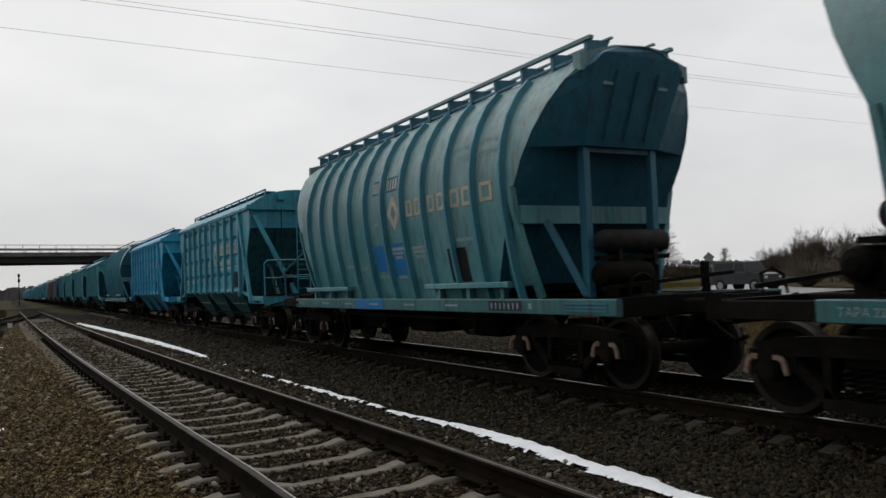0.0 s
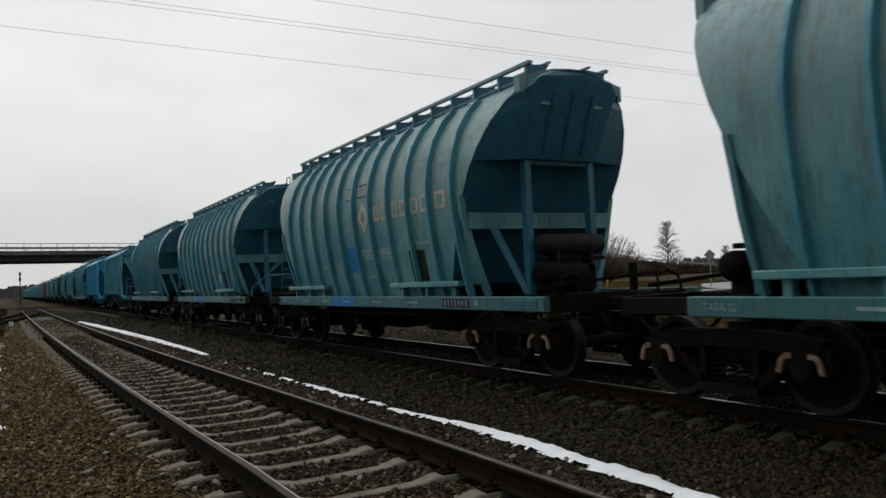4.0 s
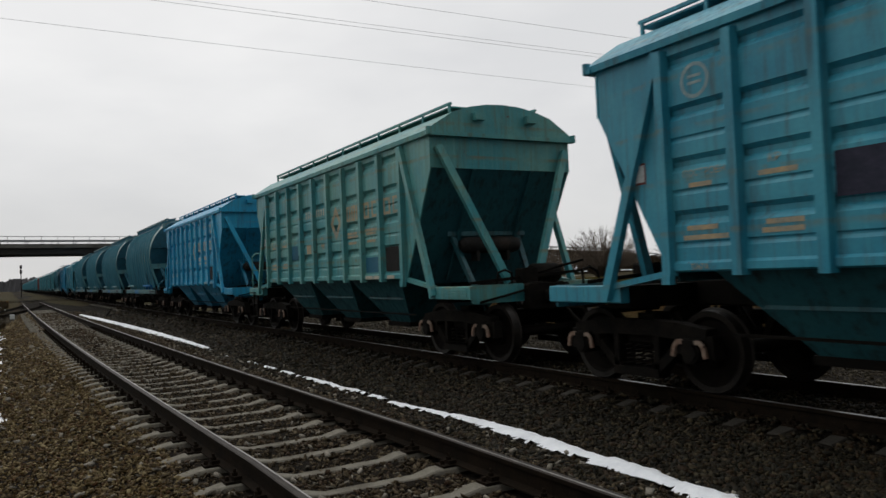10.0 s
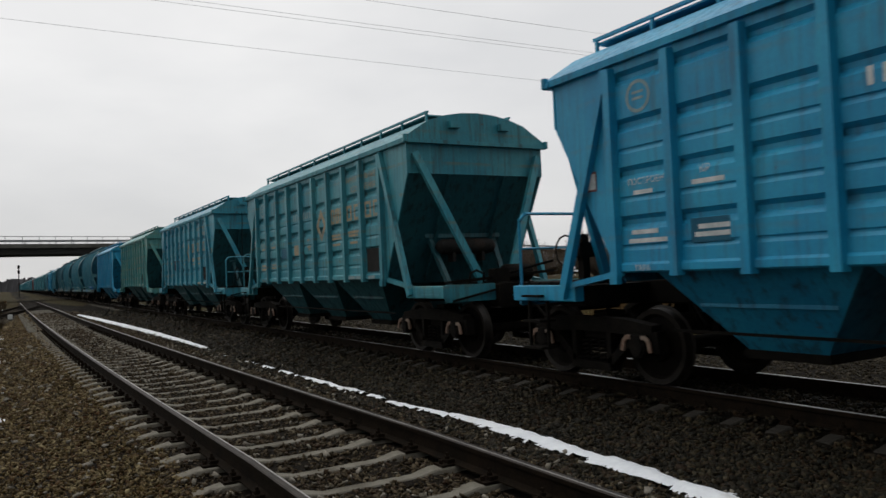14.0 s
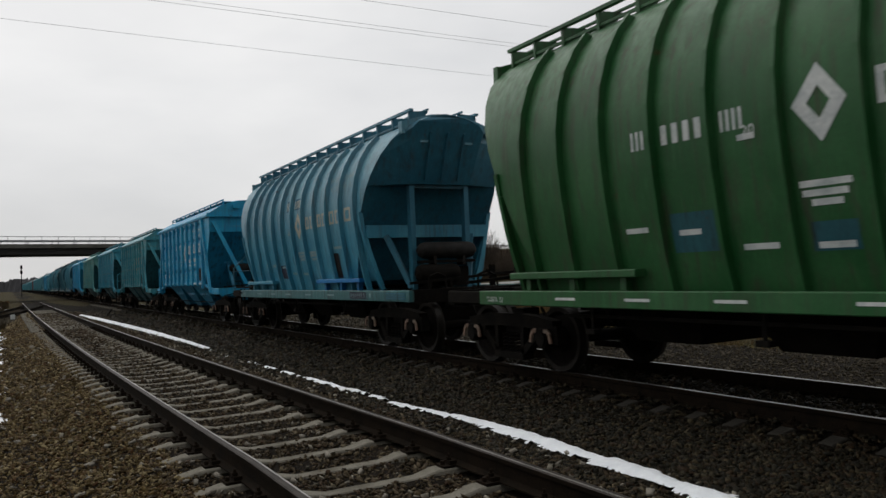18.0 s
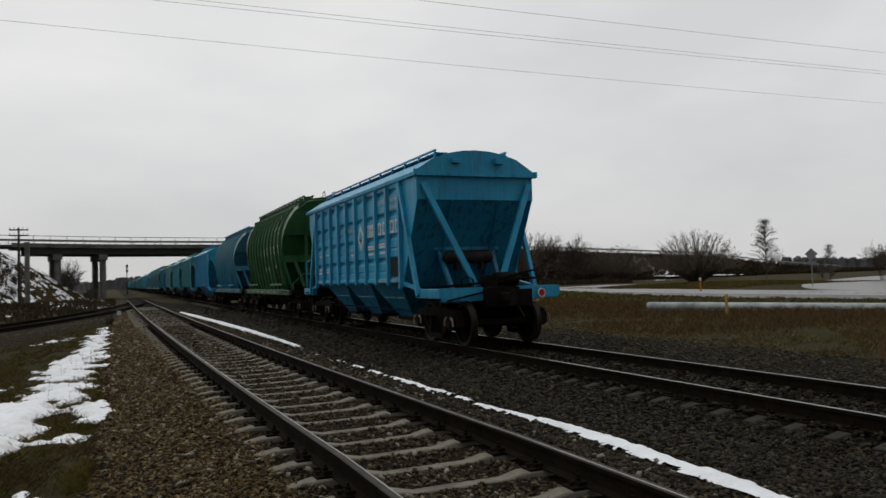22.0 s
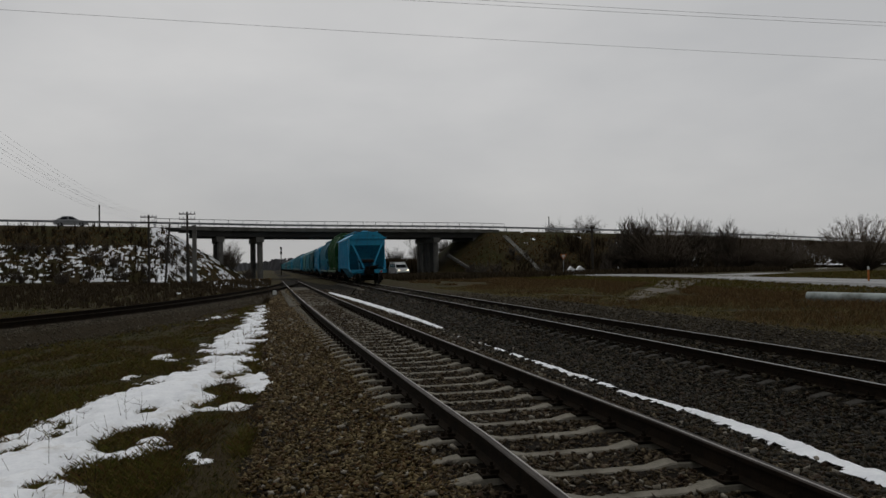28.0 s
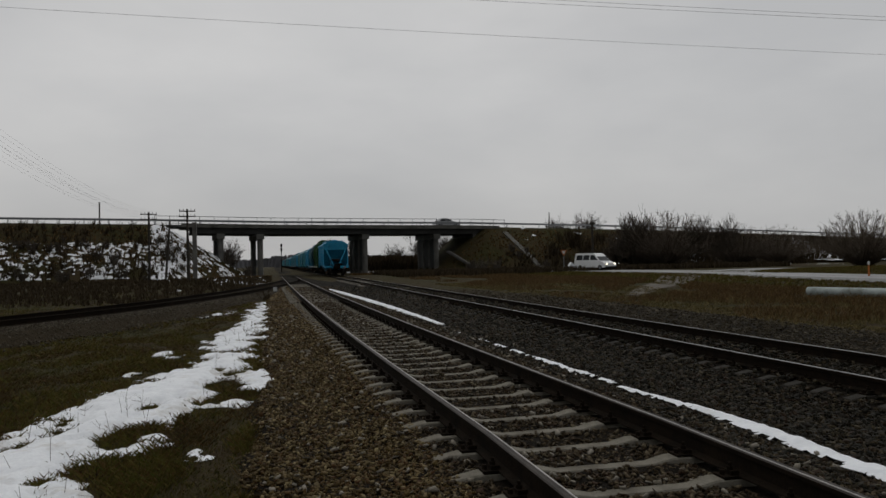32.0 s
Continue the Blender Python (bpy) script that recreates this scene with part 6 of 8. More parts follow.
def clear_of_siding(x, y):
    d = np.abs(y[:, None] - SID[None]).min(1)
    c = 2.49 - 0.62 * (1 - np.exp(-np.maximum(0, y - 6) / 22))
    on = (np.abs(x - c) < 1.19) & (d < np.where(np.abs(x - c) > 0.95, 0.092, np.where(np.abs(x - c) < 0.5, 0.064, 0.074)))
    rail = np.abs(np.abs(x - c) - 0.795) < 0.10
    return ~(on & (rng.random(len(x)) > 0.04)) & ~rail & ~on_strip(x, y)


def clear_of_main(x, y):
    rail = np.abs(np.abs(x - MAIN_X) - 0.795) < 0.10
    d = np.abs(y[:, None] - MNS[None]).min(1)
    stub = (np.abs(x - MAIN_X + 1.13) < 0.19) & (d < 0.13)
    return ~rail & ~stub


scatter("shoulder_gravel", 62000, -0.75, 1.35, 2.6, 60, (0.016, 0.046), M_STONE3, "loose fine brown gravel on the shoulder", 0.004, lambda x, y: x > -0.26 + 0.14 * np.sin(y * 2.3) + 0.10 * np.sin(y * 5.9 + 1) + 0.13 * rng.normal(size=len(x)))
scatter("siding_ballast", 44000, 1.15, 4.3, 2.2, 55, (0.016, 0.046), M_STONE, "loose brown broken stone between the siding's sleepers", 0.004, clear_of_siding)
scatter("middle_ballast", 60000, 3.9, 6.75, 1.8, 55, (0.022, 0.060), M_STONE2, "loose dark wet broken stone between the tracks", 0.006, lambda x, y: clear_of_siding(x, y) & clear_of_main(x, y))
scatter("main_ballast", 20000, 6.75, 9.6, 2.0, 60, (0.03, 0.07), M_STONE2, "loose dark broken stone of the main line", 0.045, clear_of_main)
scatter("field_gravel", 26000, 9.4, 14.6, 2.5, 50, (0.02, 0.065), M_STONE4, "loose gravel beside the main line", 0.0)
scatter("near_ballast", 22000, 1.1, 9.6, -12, 2.3, (0.03, 0.075), M_STONE2, "loose dark broken stone of the bed behind", 0.02, lambda x, y: clear_of_siding(x, y) & clear_of_main(x, y))
scatter("near_gravel", 14000, -0.4, 1.3, -12, 2.7, (0.02, 0.055), M_STONE3, "loose brown gravel of the shoulder behind", 0.004)
# larger pale stones strewn on the shoulder and among the sleepers
scatter("pale_stones", 900, -0.1, 4.6, 2.8, 26, (0.03, 0.065), stones("pale_stone", [(0.15, 0.135, 0.105), (0.22, 0.20, 0.165), (0.11, 0.10, 0.08)]), "pale loose stones strewn on the ballast", 0.02, clear_of_siding)


def snow(name, label, x0, x1, y0, y1, step, thick, base, parent=None):
    """A sheet of old snow: thick(x, y) gives its depth in metres, none where it is not above nought."""
    nxs, nys = int((x1 - x0) / step) + 1, int((y1 - y0) / step) + 1
    d = {}
    s = Shape()
    for j in range(nys):
        for i in range(nxs):
            x, y = x0 + i * step + 0.35 * step * noise.noise((i * 1.3, j * 1.7, 0)), y0 + j * step + 0.35 * step * noise.noise((i * 1.7, j * 1.1, 4))
            h = thick(x, y)
            d[i, j] = (x, y, h)
    idx = {}
    for j in range(nys - 1):
        for i in range(nxs - 1):
            q = [(i, j), (i + 1, j), (i + 1, j + 1), (i, j + 1)]
            if sum(d[k][2] > 0 for k in q) >= 2:
                f = []
                for k in q:
                    if k not in idx:
                        x, y, h = d[k]
                        idx[k] = len(s.v)
                        s.v.append((x, y, base(x, y) + max(-0.04, min(0.10, h))))
                    f.append(idx[k])
                s.f.append(tuple(f))
    s.m = [0] * len(s.f)
    ob = smooth(part(name, s, M_SNOW, parent), 70)
    return tagged(ob, label, "snow", kind="stuff")


def spine(pts):
    def near(x, y):
        best = -9.0
        for (ax, ay, aw), (cx, cy, cw) in zip(pts, pts[1:]):
            t = max(0.0, min(1.0, ((x - ax) * (cx - ax) + (y - ay) * (cy - ay)) / ((cx - ax) ** 2 + (cy - ay) ** 2)))
            best = max(best, aw + (cw - aw) * t - math.hypot(x - ax - (cx - ax) * t, y - ay - (cy - ay) * t))
        return best
    return near


bank = spine([(-0.32, 39, 0.12), (-0.55, 33, 0.16), (-0.65, 28, 0.30), (-0.85, 24, 0.42), (-1.0, 21, 0.55), (-0.95, 18, 0.48), (-0.9, 16, 0.42), (-1.05, 14.5, 0.55), (-1.35, 13.2, 0.80), (-1.75, 11.6, 0.80), (-1.95, 10.4, 0.76), (-2.15, 9.4, 0.66), (-2.42, 8.3, 0.66), (-2.55, 7.4, 0.86), (-2.72, 6.2, 0.95), (-3.2, 4.8, 0.8), (-4.4, 3.2, 0.6)])
arms = spine([(-2.0, 10.2, 0.34), (-1.35, 10.3, 0.30), (-1.05, 10.6, 0.22), (-0.45, 10.9, 0.12)])
arms2 = spine([(-2.0, 9.0, 0.25), (-1.5, 8.9, 0.16), (-1.15, 8.9, 0.08)])
arms3 = spine([(-1.3, 12.2, 0.36), (-0.95, 11.9, 0.26), (-0.45, 12.0, 0.12), (-0.4, 13.0, 0.16), (-0.6, 13.6, 0.25), (-0.9, 13.6, 0.2)])
bits = spine([(-0.80, 8.1, 0.02), (-0.70, 8.0, 0.02)])
GAPS = ((-1.62, 10.73, 0.24), (-0.87, 12.49, 0.28), (-1.70, 9.05, 0.30), (-1.42, 9.4, 0.20), (-0.91, 17.2, 0.22), (-0.87, 10.15, 0.24), (-1.37, 13.1, 0.13), (-1.35, 11.4, 0.16), (-2.63, 8.9, 0.14), (-1.0, 14.3, 0.14), (-2.05, 7.4, 0.12))
bits3 = spine([(-2.4, 31.1, 0.05), (-1.44, 32.8, 0.14), (-0.7, 33.4, 0.1)])
bits4 = spine([(-2.55, 14.6, 0.06), (-2.2, 14.9, 0.10)])
bits2 = spine([(-2.6, 18.2, 0.12), (-2.35, 17.4, 0.14)])


def bank_depth(x, y):
    rough = 0.55 * noise.noise((x * 1.9, y * 1.25, 2.0)) + 0.36 * noise.noise((x * 3.4, y * 4.4, 9.0)) + 0.26 * noise.noise((x * 8.5, y * 8.0, 6.0)) + 0.14 * noise.noise((x * 18, y * 14, 4.0))
    bare = max(r - math.hypot(x - gx, 0.55 * (y - gy)) for gx, gy, r in GAPS)
    return 0.16 * (max(bank(x, y), arms(x, y), arms2(x, y), arms3(x, y), bits(x, y), bits2(x, y), bits3(x, y), bits4(x, y)) + rough + 0.02 - 5 * max(0.0, bare))


snow("snow_bank", "half-melted bank of old white snow on the grass", -5.2, 0.3, 3.0, 40, 0.065, bank_depth, lambda x, y: ground_height(x, y) if x < -0.3 else max(ground_height(x, y), bed_height(x)) + 0.01)


def strip_depth(x, y):
    rough = 0.07 * noise.noise((x * 6, y * 2.0, 2.0)) + 0.06 * noise.noise((x * 14, y * 7, 5.0)) + 0.03 * noise.noise((x * 40, y * 25, 1.0))
    return 0.30 * (float(np.interp(y, STRIP_Y, STRIP_W)) - abs(x - float(np.interp(y, STRIP_Y, STRIP_X))) - (0.02 if 16.9 < y < 19 else 0.0) + rough)


snow("snow_strip", "narrow strip of old snow lying between the tracks", 3.2, 5.0, 2.0, 47, 0.055, strip_depth, lambda x, y: bed_height(x) + 0.035 + 0.0012 * y)


def slope_depth(x, y):
    q = Vector((x, y)) - ROAD_O
    u, w = q.dot(ROAD_D), q.dot(ROAD_N)
    n = 0.6 * noise.noise((x * 0.22, y * 0.45, 1.0)) + 0.6 * noise.noise((x * 0.7, y * 1.0, 3.0)) + 1.0 * noise.noise((x * 1.5, y * 1.9, 8.0)) + 0.5 * noise.noise((x * 3.1, y * 3.7, 2.0))
    low = 0.60 if -13.2 < w < -5 else -0.3
    if -17.5 < u < -13:
        low = 0.95 if w < 0 else 0.3
    elif u >= -13:
        low = 0.55
    if w < -13.6 or u > -3.5:
        low = -1.6
    return 0.12 * (n + low - 0.62)


snow("slope_snow", "broken patches of old snow on the embankment", -75, 2, 92, 122, 0.24, slope_depth, ground_height)
snow("field_snow", "small remnants of snow on the far embankment", 40, 95, 98, 128, 0.5, lambda x, y: 0.12 * (noise.noise((x * 0.16, y * 0.4, 5)) + 0.5 * noise.noise((x * 0.7, y * 1.2, 6)) - 0.52), ground_height)
def brush_snow(x, y):
    spots = ((57.4, 115.0, 2.2), (61.0, 114.5, 1.5), (69.3, 116.4, 1.8), (97.0, 120.5, 4.0), (91.5, 98.0, 2.6), (87.0, 101.6, 1.8))
    best = max(r - math.hypot((x - a) * 0.8, (y - c) * 0.5) for a, c, r in spots)
    return 0.10 * (0.5 * best + 0.9 * noise.noise((x * 1.1, y * 0.9, 5)) + 0.8 * noise.noise((x * 2.6, y * 2.2, 6)) - 0.55)


snow("brush_snow", "scraps of old snow in the brush of the far embankment", 52, 103, 93, 127, 0.3, brush_snow, lambda x, y: ground_height(x, y) + 0.6)
snow("flat_snow", "thin remnants of snow on the flat ground by the bridge", -9, 2, 60, 104, 0.3, lambda x, y: 0.1 * (noise.noise((x * 0.5, y * 0.16, 15)) + 0.5 * noise.noise((x * 1.5, y * 0.8, 6)) - 0.22) if x < 0.2 - (y - 60) * 0.02 and abs(x + 4.2 - (y - 60) * 0.03) < 3.8 else -1, ground_height)


def blades(name, n, place, height, mat, label, lean=0.5, width=0.008):
    """Grass: slim bent triangles in tufts."""
    pts = [place() for _ in range(n)]
    pts = [p for p in pts if p]
    per = 7
    base = np.repeat(np.array(pts), per, 0)
    m = len(base)
    base[:, :2] += rng.normal(0, 0.05, (m, 2))
    a = rng.uniform(0, 2 * np.pi, m)
    h = rng.uniform(height[0], height[1], m)
    d = np.stack([np.cos(a), np.sin(a)], -1)
    le = rng.uniform(0.1, lean, m) * h
    far = 1 + np.maximum(0, np.hypot(base[:, 0], base[:, 1]) - 8) / 14
    w = width * far
    side = np.stack([-d[:, 1], d[:, 0]], -1) * w[:, None]
    v = np.zeros((m, 4, 3))
    v[:, 0, :2], v[:, 1, :2] = base[:, :2] - side, base[:, :2] + side
    v[:, 0, 2] = v[:, 1, 2] = base[:, 2] - 0.02
    mid = base[:, :2] + d * le[:, None] * 0.52
    v[:, 2, :2] = base[:, :2] + d * le[:, None]
    v[:, 2, 2] = base[:, 2] + h
    v[:, 3, :2] = mid - side * 0.7
    v[:, 3, 2] = base[:, 2] + h * 0.6
    f = np.array([(0, 1, 2, 3)])[None] + (np.arange(m) * 4)[:, None, None]
    return bulk(name, v.reshape(-1, 3), f.reshape(-1, 4), mat, label, "grass")


M_STRAW = stones("straw_grass", [(0.150, 0.086, 0.034), (0.092, 0.050, 0.021), (0.050, 0.030, 0.014), (0.23, 0.160, 0.075), (0.075, 0.052, 0.018)], 0.9)
M_TURF = stones("winter_turf", [(0.044, 0.055, 0.009), (0.078, 0.070, 0.018), (0.125, 0.096, 0.030), (0.030, 0.042, 0.008), (0.072, 0.046, 0.014)], 0.9)
M_SCRUB = stones("dark_scrub", [(0.028, 0.021, 0.013), (0.046, 0.034, 0.019), (0.068, 0.050, 0.028)], 0.9)


def on_left():
    y = 4.0 * (60 / 4.0) ** rng.random()
    x = -0.3 - (2.2 + y * 0.45) * rng.random() ** 0.8
    if bank_depth(x, y) > 0.012 and rng.random() > 0.03:
        return None
    return (x, y, ground_height(x, y))


def on_right():
    y = 2.5 + 80 * rng.random() ** 1.5
    x = 14.0 + 12.5 * rng.random() ** 0.75
    if abs((x - 20.0) * 0.80 - (y - 38.5) * 0.60) < 1.6 and y > 34:
        return None
    if noise.noise((x * 0.3, y * 0.16, 9)) + 0.05 * (x - 20) < -0.18:
        return None
    return (x, y, ground_height(x, y))


def low_right():
    y = 2.5 + 60 * rng.random() ** 1.4
    x = 13.2 + 8.5 * rng.random() ** 0.9
    return (x, y, ground_height(x, y)) if noise.noise((x * 0.6, y * 0.4, 3)) > -0.2 else None


def on_verge():
    y = 8 + 85 * rng.random()
    x = 24 + 11 * rng.random()
    return (x, y, ground_height(x, y))


def on_bank(u0, u1, w0, w1, thin=-9.0):
    def spot():
        p = ROAD_O + ROAD_D * (u0 + (u1 - u0) * rng.random()) + ROAD_N * (w0 + (w1 - w0) * rng.random())
        if noise.noise((p.x * 0.22, p.y * 0.22, 4)) < thin:
            return None
        return (p.x, p.y, ground_height(p.x, p.y))
    return spot


def in_box(x0, x1, y0, y1):
    def spot():
        x, y = x0 + (x1 - x0) * rng.random(), y0 + (y1 - y0) * rng.random()
        return (x, y, ground_height(x, y))
    return spot


# stone on the branch line's bed
line_pts = np.array([(p.x, p.y) for p in bp if p.y < 62])
k = rng.integers(0, len(line_pts) - 1, 24000)
q = rng.random(24000)[:, None]
mid_pt = line_pts[k] * (1 - q) + line_pts[k + 1] * q
d = line_pts[k + 1] - line_pts[k]
d /= np.linalg.norm(d, axis=1)[:, None]
off = rng.uniform(-2.6, 1, 24000) + 3.0 * rng.random(24000) ** 2
xy = mid_pt + np.stack([d[:, 1], -d[:, 0]], -1) * off[:, None]
r = rng.uniform(0.025, 0.07, 24000)
v = CUBE[None] * (1 + rng.uniform(-0.4, 0.25, (24000, 8, 3))) * rng.uniform(0.5, 1.0, (24000, 1, 3)) * r[:, None, None] * 0.5
v = np.einsum("nij,nkj->nki", turns(24000), v)
z = np.where(np.abs(off) < 1.7, -0.30, np.maximum(-0.56, -0.30 - (np.abs(off) - 1.7) * 0.5))
v += np.stack([xy[:, 0], xy[:, 1], z + 0.01], -1)[:, None]
bulk("branch_ballast", v.reshape(-1, 3), (CUBE_F[None] + (np.arange(24000) * 8)[:, None, None]).reshape(-1, 4), stones("grey_brown_ballast", [(0.050, 0.042, 0.028), (0.080, 0.068, 0.048), (0.035, 0.028, 0.018), (0.110, 0.095, 0.070)]), "loose grey-brown stone on the branch line's bed", "ballast")

M_TUSSOCK = stones("olive_tussock", [(0.095, 0.096, 0.016), (0.14, 0.106, 0.032), (0.058, 0.072, 0.011), (0.12, 0.066, 0.026), (0.050, 0.052, 0.011)], 0.9)
blades("turf", 30000, on_left, (0.010, 0.040), M_TURF, "short matted winter grass beside the shoulder", 2.2, 0.0036)
blades("dry_grass", 24000, on_right, (0.05, 0.28), M_STRAW, "dry russet grass standing in the ditch", 0.7, 0.0022)
blades("low_grass", 18000, low_right, (0.02, 0.10), stones("yellow_grass", [(0.15, 0.12, 0.048), (0.10, 0.085, 0.034), (0.20, 0.155, 0.07), (0.07, 0.066, 0.024)], 0.9), "low yellowed grass beside the main line", 1.6, 0.004)
blades("verge_grass", 9000, on_verge, (0.04, 0.14), M_TUSSOCK, "short olive grass on the road verge", 1.0, 0.007)


def in_gap():
    gx, gy, r = GAPS[int(rng.random() * len(GAPS))]
    return (gx + rng.normal(0, r * 0.5), gy + rng.normal(0, r * 0.8), -0.52)


def tussocks():
    y = 5.0 * (40 / 5.0) ** rng.random()
    x = -0.25 - (2.4 + y * 0.42) * rng.random() ** 1.2
    if noise.noise((x * 0.9, y * 0.6, 7.0)) < -0.02 or bank_depth(x, y) > 0.0:
        return None
    return (x, y, ground_height(x, y))


blades("gap_grass", 700, in_gap, (0.02, 0.085), M_TUSSOCK, "matted olive grass in gaps of the snow", 1.6, 0.0016)
blades("tussock_grass", 30000, tussocks, (0.02, 0.10), M_TUSSOCK, "uneven olive and rust-brown tussock grass", 1.7, 0.0017)


def rust_spots():
    y = 5.0 * (40 / 5.0) ** rng.random()
    x = -0.15 - (2.2 + y * 0.46) * rng.random() ** 1.3
    if noise.noise((x * 1.1, y * 0.5, 21.0)) < 0.08 or bank_depth(x, y) > 0.004:
        return None
    return (x, y, ground_height(x, y))


blades("rust_grass", 16000, rust_spots, (0.02, 0.09), stones("rust_brown_grass", [(0.105, 0.058, 0.020), (0.070, 0.045, 0.017), (0.042, 0.031, 0.014), (0.15, 0.105, 0.045)], 0.9), "flattened rust-brown grass and leaf litter", 1.9, 0.0018)
stalks = Shape()
rnd = random.Random(31)
for k in range(330):
    y = 5.0 + 20 * rnd.random()
    x = -0.5 - (1.4 + 0.26 * y) * rnd.random()
    h = rnd.uniform(0.08, 0.40) * (1.5 if k % 9 == 0 else 1.0)
    lean = Vector((rnd.gauss(0, 0.22), rnd.gauss(0, 0.22), 1)) * h
    p = Vector((x, y, -0.54))
    stalks.rod(p, p + lean, 0.0032, 3, 0.0016, False)
    for _ in range(rnd.randint(0, 4)):
        o = p + lean * rnd.uniform(0.35, 0.95)
        stalks.rod(o, o + Vector((rnd.gauss(0, 0.06), rnd.gauss(0, 0.06), rnd.uniform(0.01, 0.09))), 0.002, 3, 0.001, False)
tagged(part("dead_stalks", stalks, M_SCRUB, None), "thin dead stalks and weeds standing in the snow", "weeds", kind="stuff")
# low scrub on the flat ground before the embankment and on its slopes
blades("scrub", 7500, in_box(-60, 0, 42, 102), (0.1, 0.42), M_SCRUB, "dark brown scrub before the embankment", 0.6, 0.008)
blades("bank_brush", 1100, on_bank(-75, -14, -13.8, -1), (0.4, 1.3), M_SCRUB, "thin dark brush on the snowy embankment", 0.7, 0.006)
blades("scrub", 5200, in_box(14, 64, 84, 112), (0.2, 0.8), M_SCRUB, "dark brown scrub at the foot of the embankment", 0.6, 0.008)
blades("bank_brush", 2200, on_bank(40, 125, -12.5, -3.5, -0.05), (0.8, 2.6), M_SCRUB, "dark thicket on the embankment", 0.6, 0.006)
blades("island_grass", 9000, in_box(39, 62, 45, 66), (0.03, 0.12), M_TUSSOCK, "short olive grass on the traffic island", 1.0, 0.008)
blades("bank_brush", 6500, on_bank(58, 175, -13.5, -1.5), (0.25, 1.1), M_SCRUB, "dark brush on the far embankment", 0.6, 0.008)
blades("bank_grass", 7000, on_bank(-90, 130, -10, -1.2), (0.08, 0.3), M_STRAW, "dead brown grass on the embankment", 0.9, 0.010)
blades("far_brush", 3200, in_box(12, 42, 136, 170), (1.0, 3.4), M_SCRUB, "dark thicket beyond the bridge", 0.5, 0.010)


# ---- bare trees and bushes ----
def twigs(rnd, stems, height, spread, levels, thick, kids=(3, 5), droop=0.0):
    """Tapered three-sided twigs; the first stems make the trunk, the rest the crown."""
    trunk, crown = Shape(), Shape()

    def grow(s, p, d, length, r, lv):
        q = p + d * length
        r2 = r * 0.62
        a = d.cross(Vector((0.3, 0.9, 0.2))).normalized()
        c = d.cross(a)
        ring = [a, a * -0.5 + c * 0.87, a * -0.5 - c * 0.87]
        s.add([p + o * r for o in ring] + [q + o * r2 for o in ring], [(0, 1, 4, 3), (1, 2, 5, 4), (2, 0, 3, 5)])
        if lv == 0:
            return
        for _ in range(rnd.randint(*kids)):
            t = rnd.uniform(0.35, 1.0)
            e = Vector((rnd.gauss(0, 1), rnd.gauss(0, 1), rnd.gauss(0.5, 0.5) - droop)).normalized()
            nd = (d * rnd.uniform(0.7, 1.2) + e * rnd.uniform(0.35, 0.75)).normalized()
            grow(crown, p.lerp(q, t), nd, length * rnd.uniform(0.5, 0.78), max(r2 * rnd.uniform(0.5, 0.8), thick), lv - 1)

    for k in range(stems):
        a = rnd.uniform(0, 2 * math.pi)
        b = Vector((math.cos(a), math.sin(a), 0)) * rnd.uniform(0, spread * (0.35 if stems > 1 else 0))
        tilt = Vector((math.cos(a) * rnd.uniform(0, 0.36), math.sin(a) * rnd.uniform(0, 0.36), 1)) if stems > 1 else Vector((rnd.uniform(-0.05, 0.05), rnd.uniform(-0.05, 0.05), 1))
        grow(trunk, b - Vector((0, 0, 0.3)), tilt.normalized(), height * rnd.uniform(0.36, 0.48), thick * (3.2 if stems > 1 else 6), levels)
    return trunk, crown


def plant(name, label, category, seed, stems, height, spread, levels, thick, mat, kids=(3, 5), droop=0.0):
    rnd = random.Random(seed)
    t = new(name)
    tagged(t, label, category, "bare trees and bushes")
    trunk, crown = twigs(rnd, stems, height, spread, levels, thick, kids, droop)
    part("trunk", trunk, mat, t)
    part("crown", crown, mat, t)
    return t


def limb(sh, pts, r0, r1):
    """A tapered three-sided limb along a line of points."""
    n = len(pts) - 1
    for k, (p, q) in enumerate(zip(pts, pts[1:])):
        sh.rod(p, q, r0 + (r1 - r0) * k / n, 3, r0 + (r1 - r0) * (k + 1) / n, False)


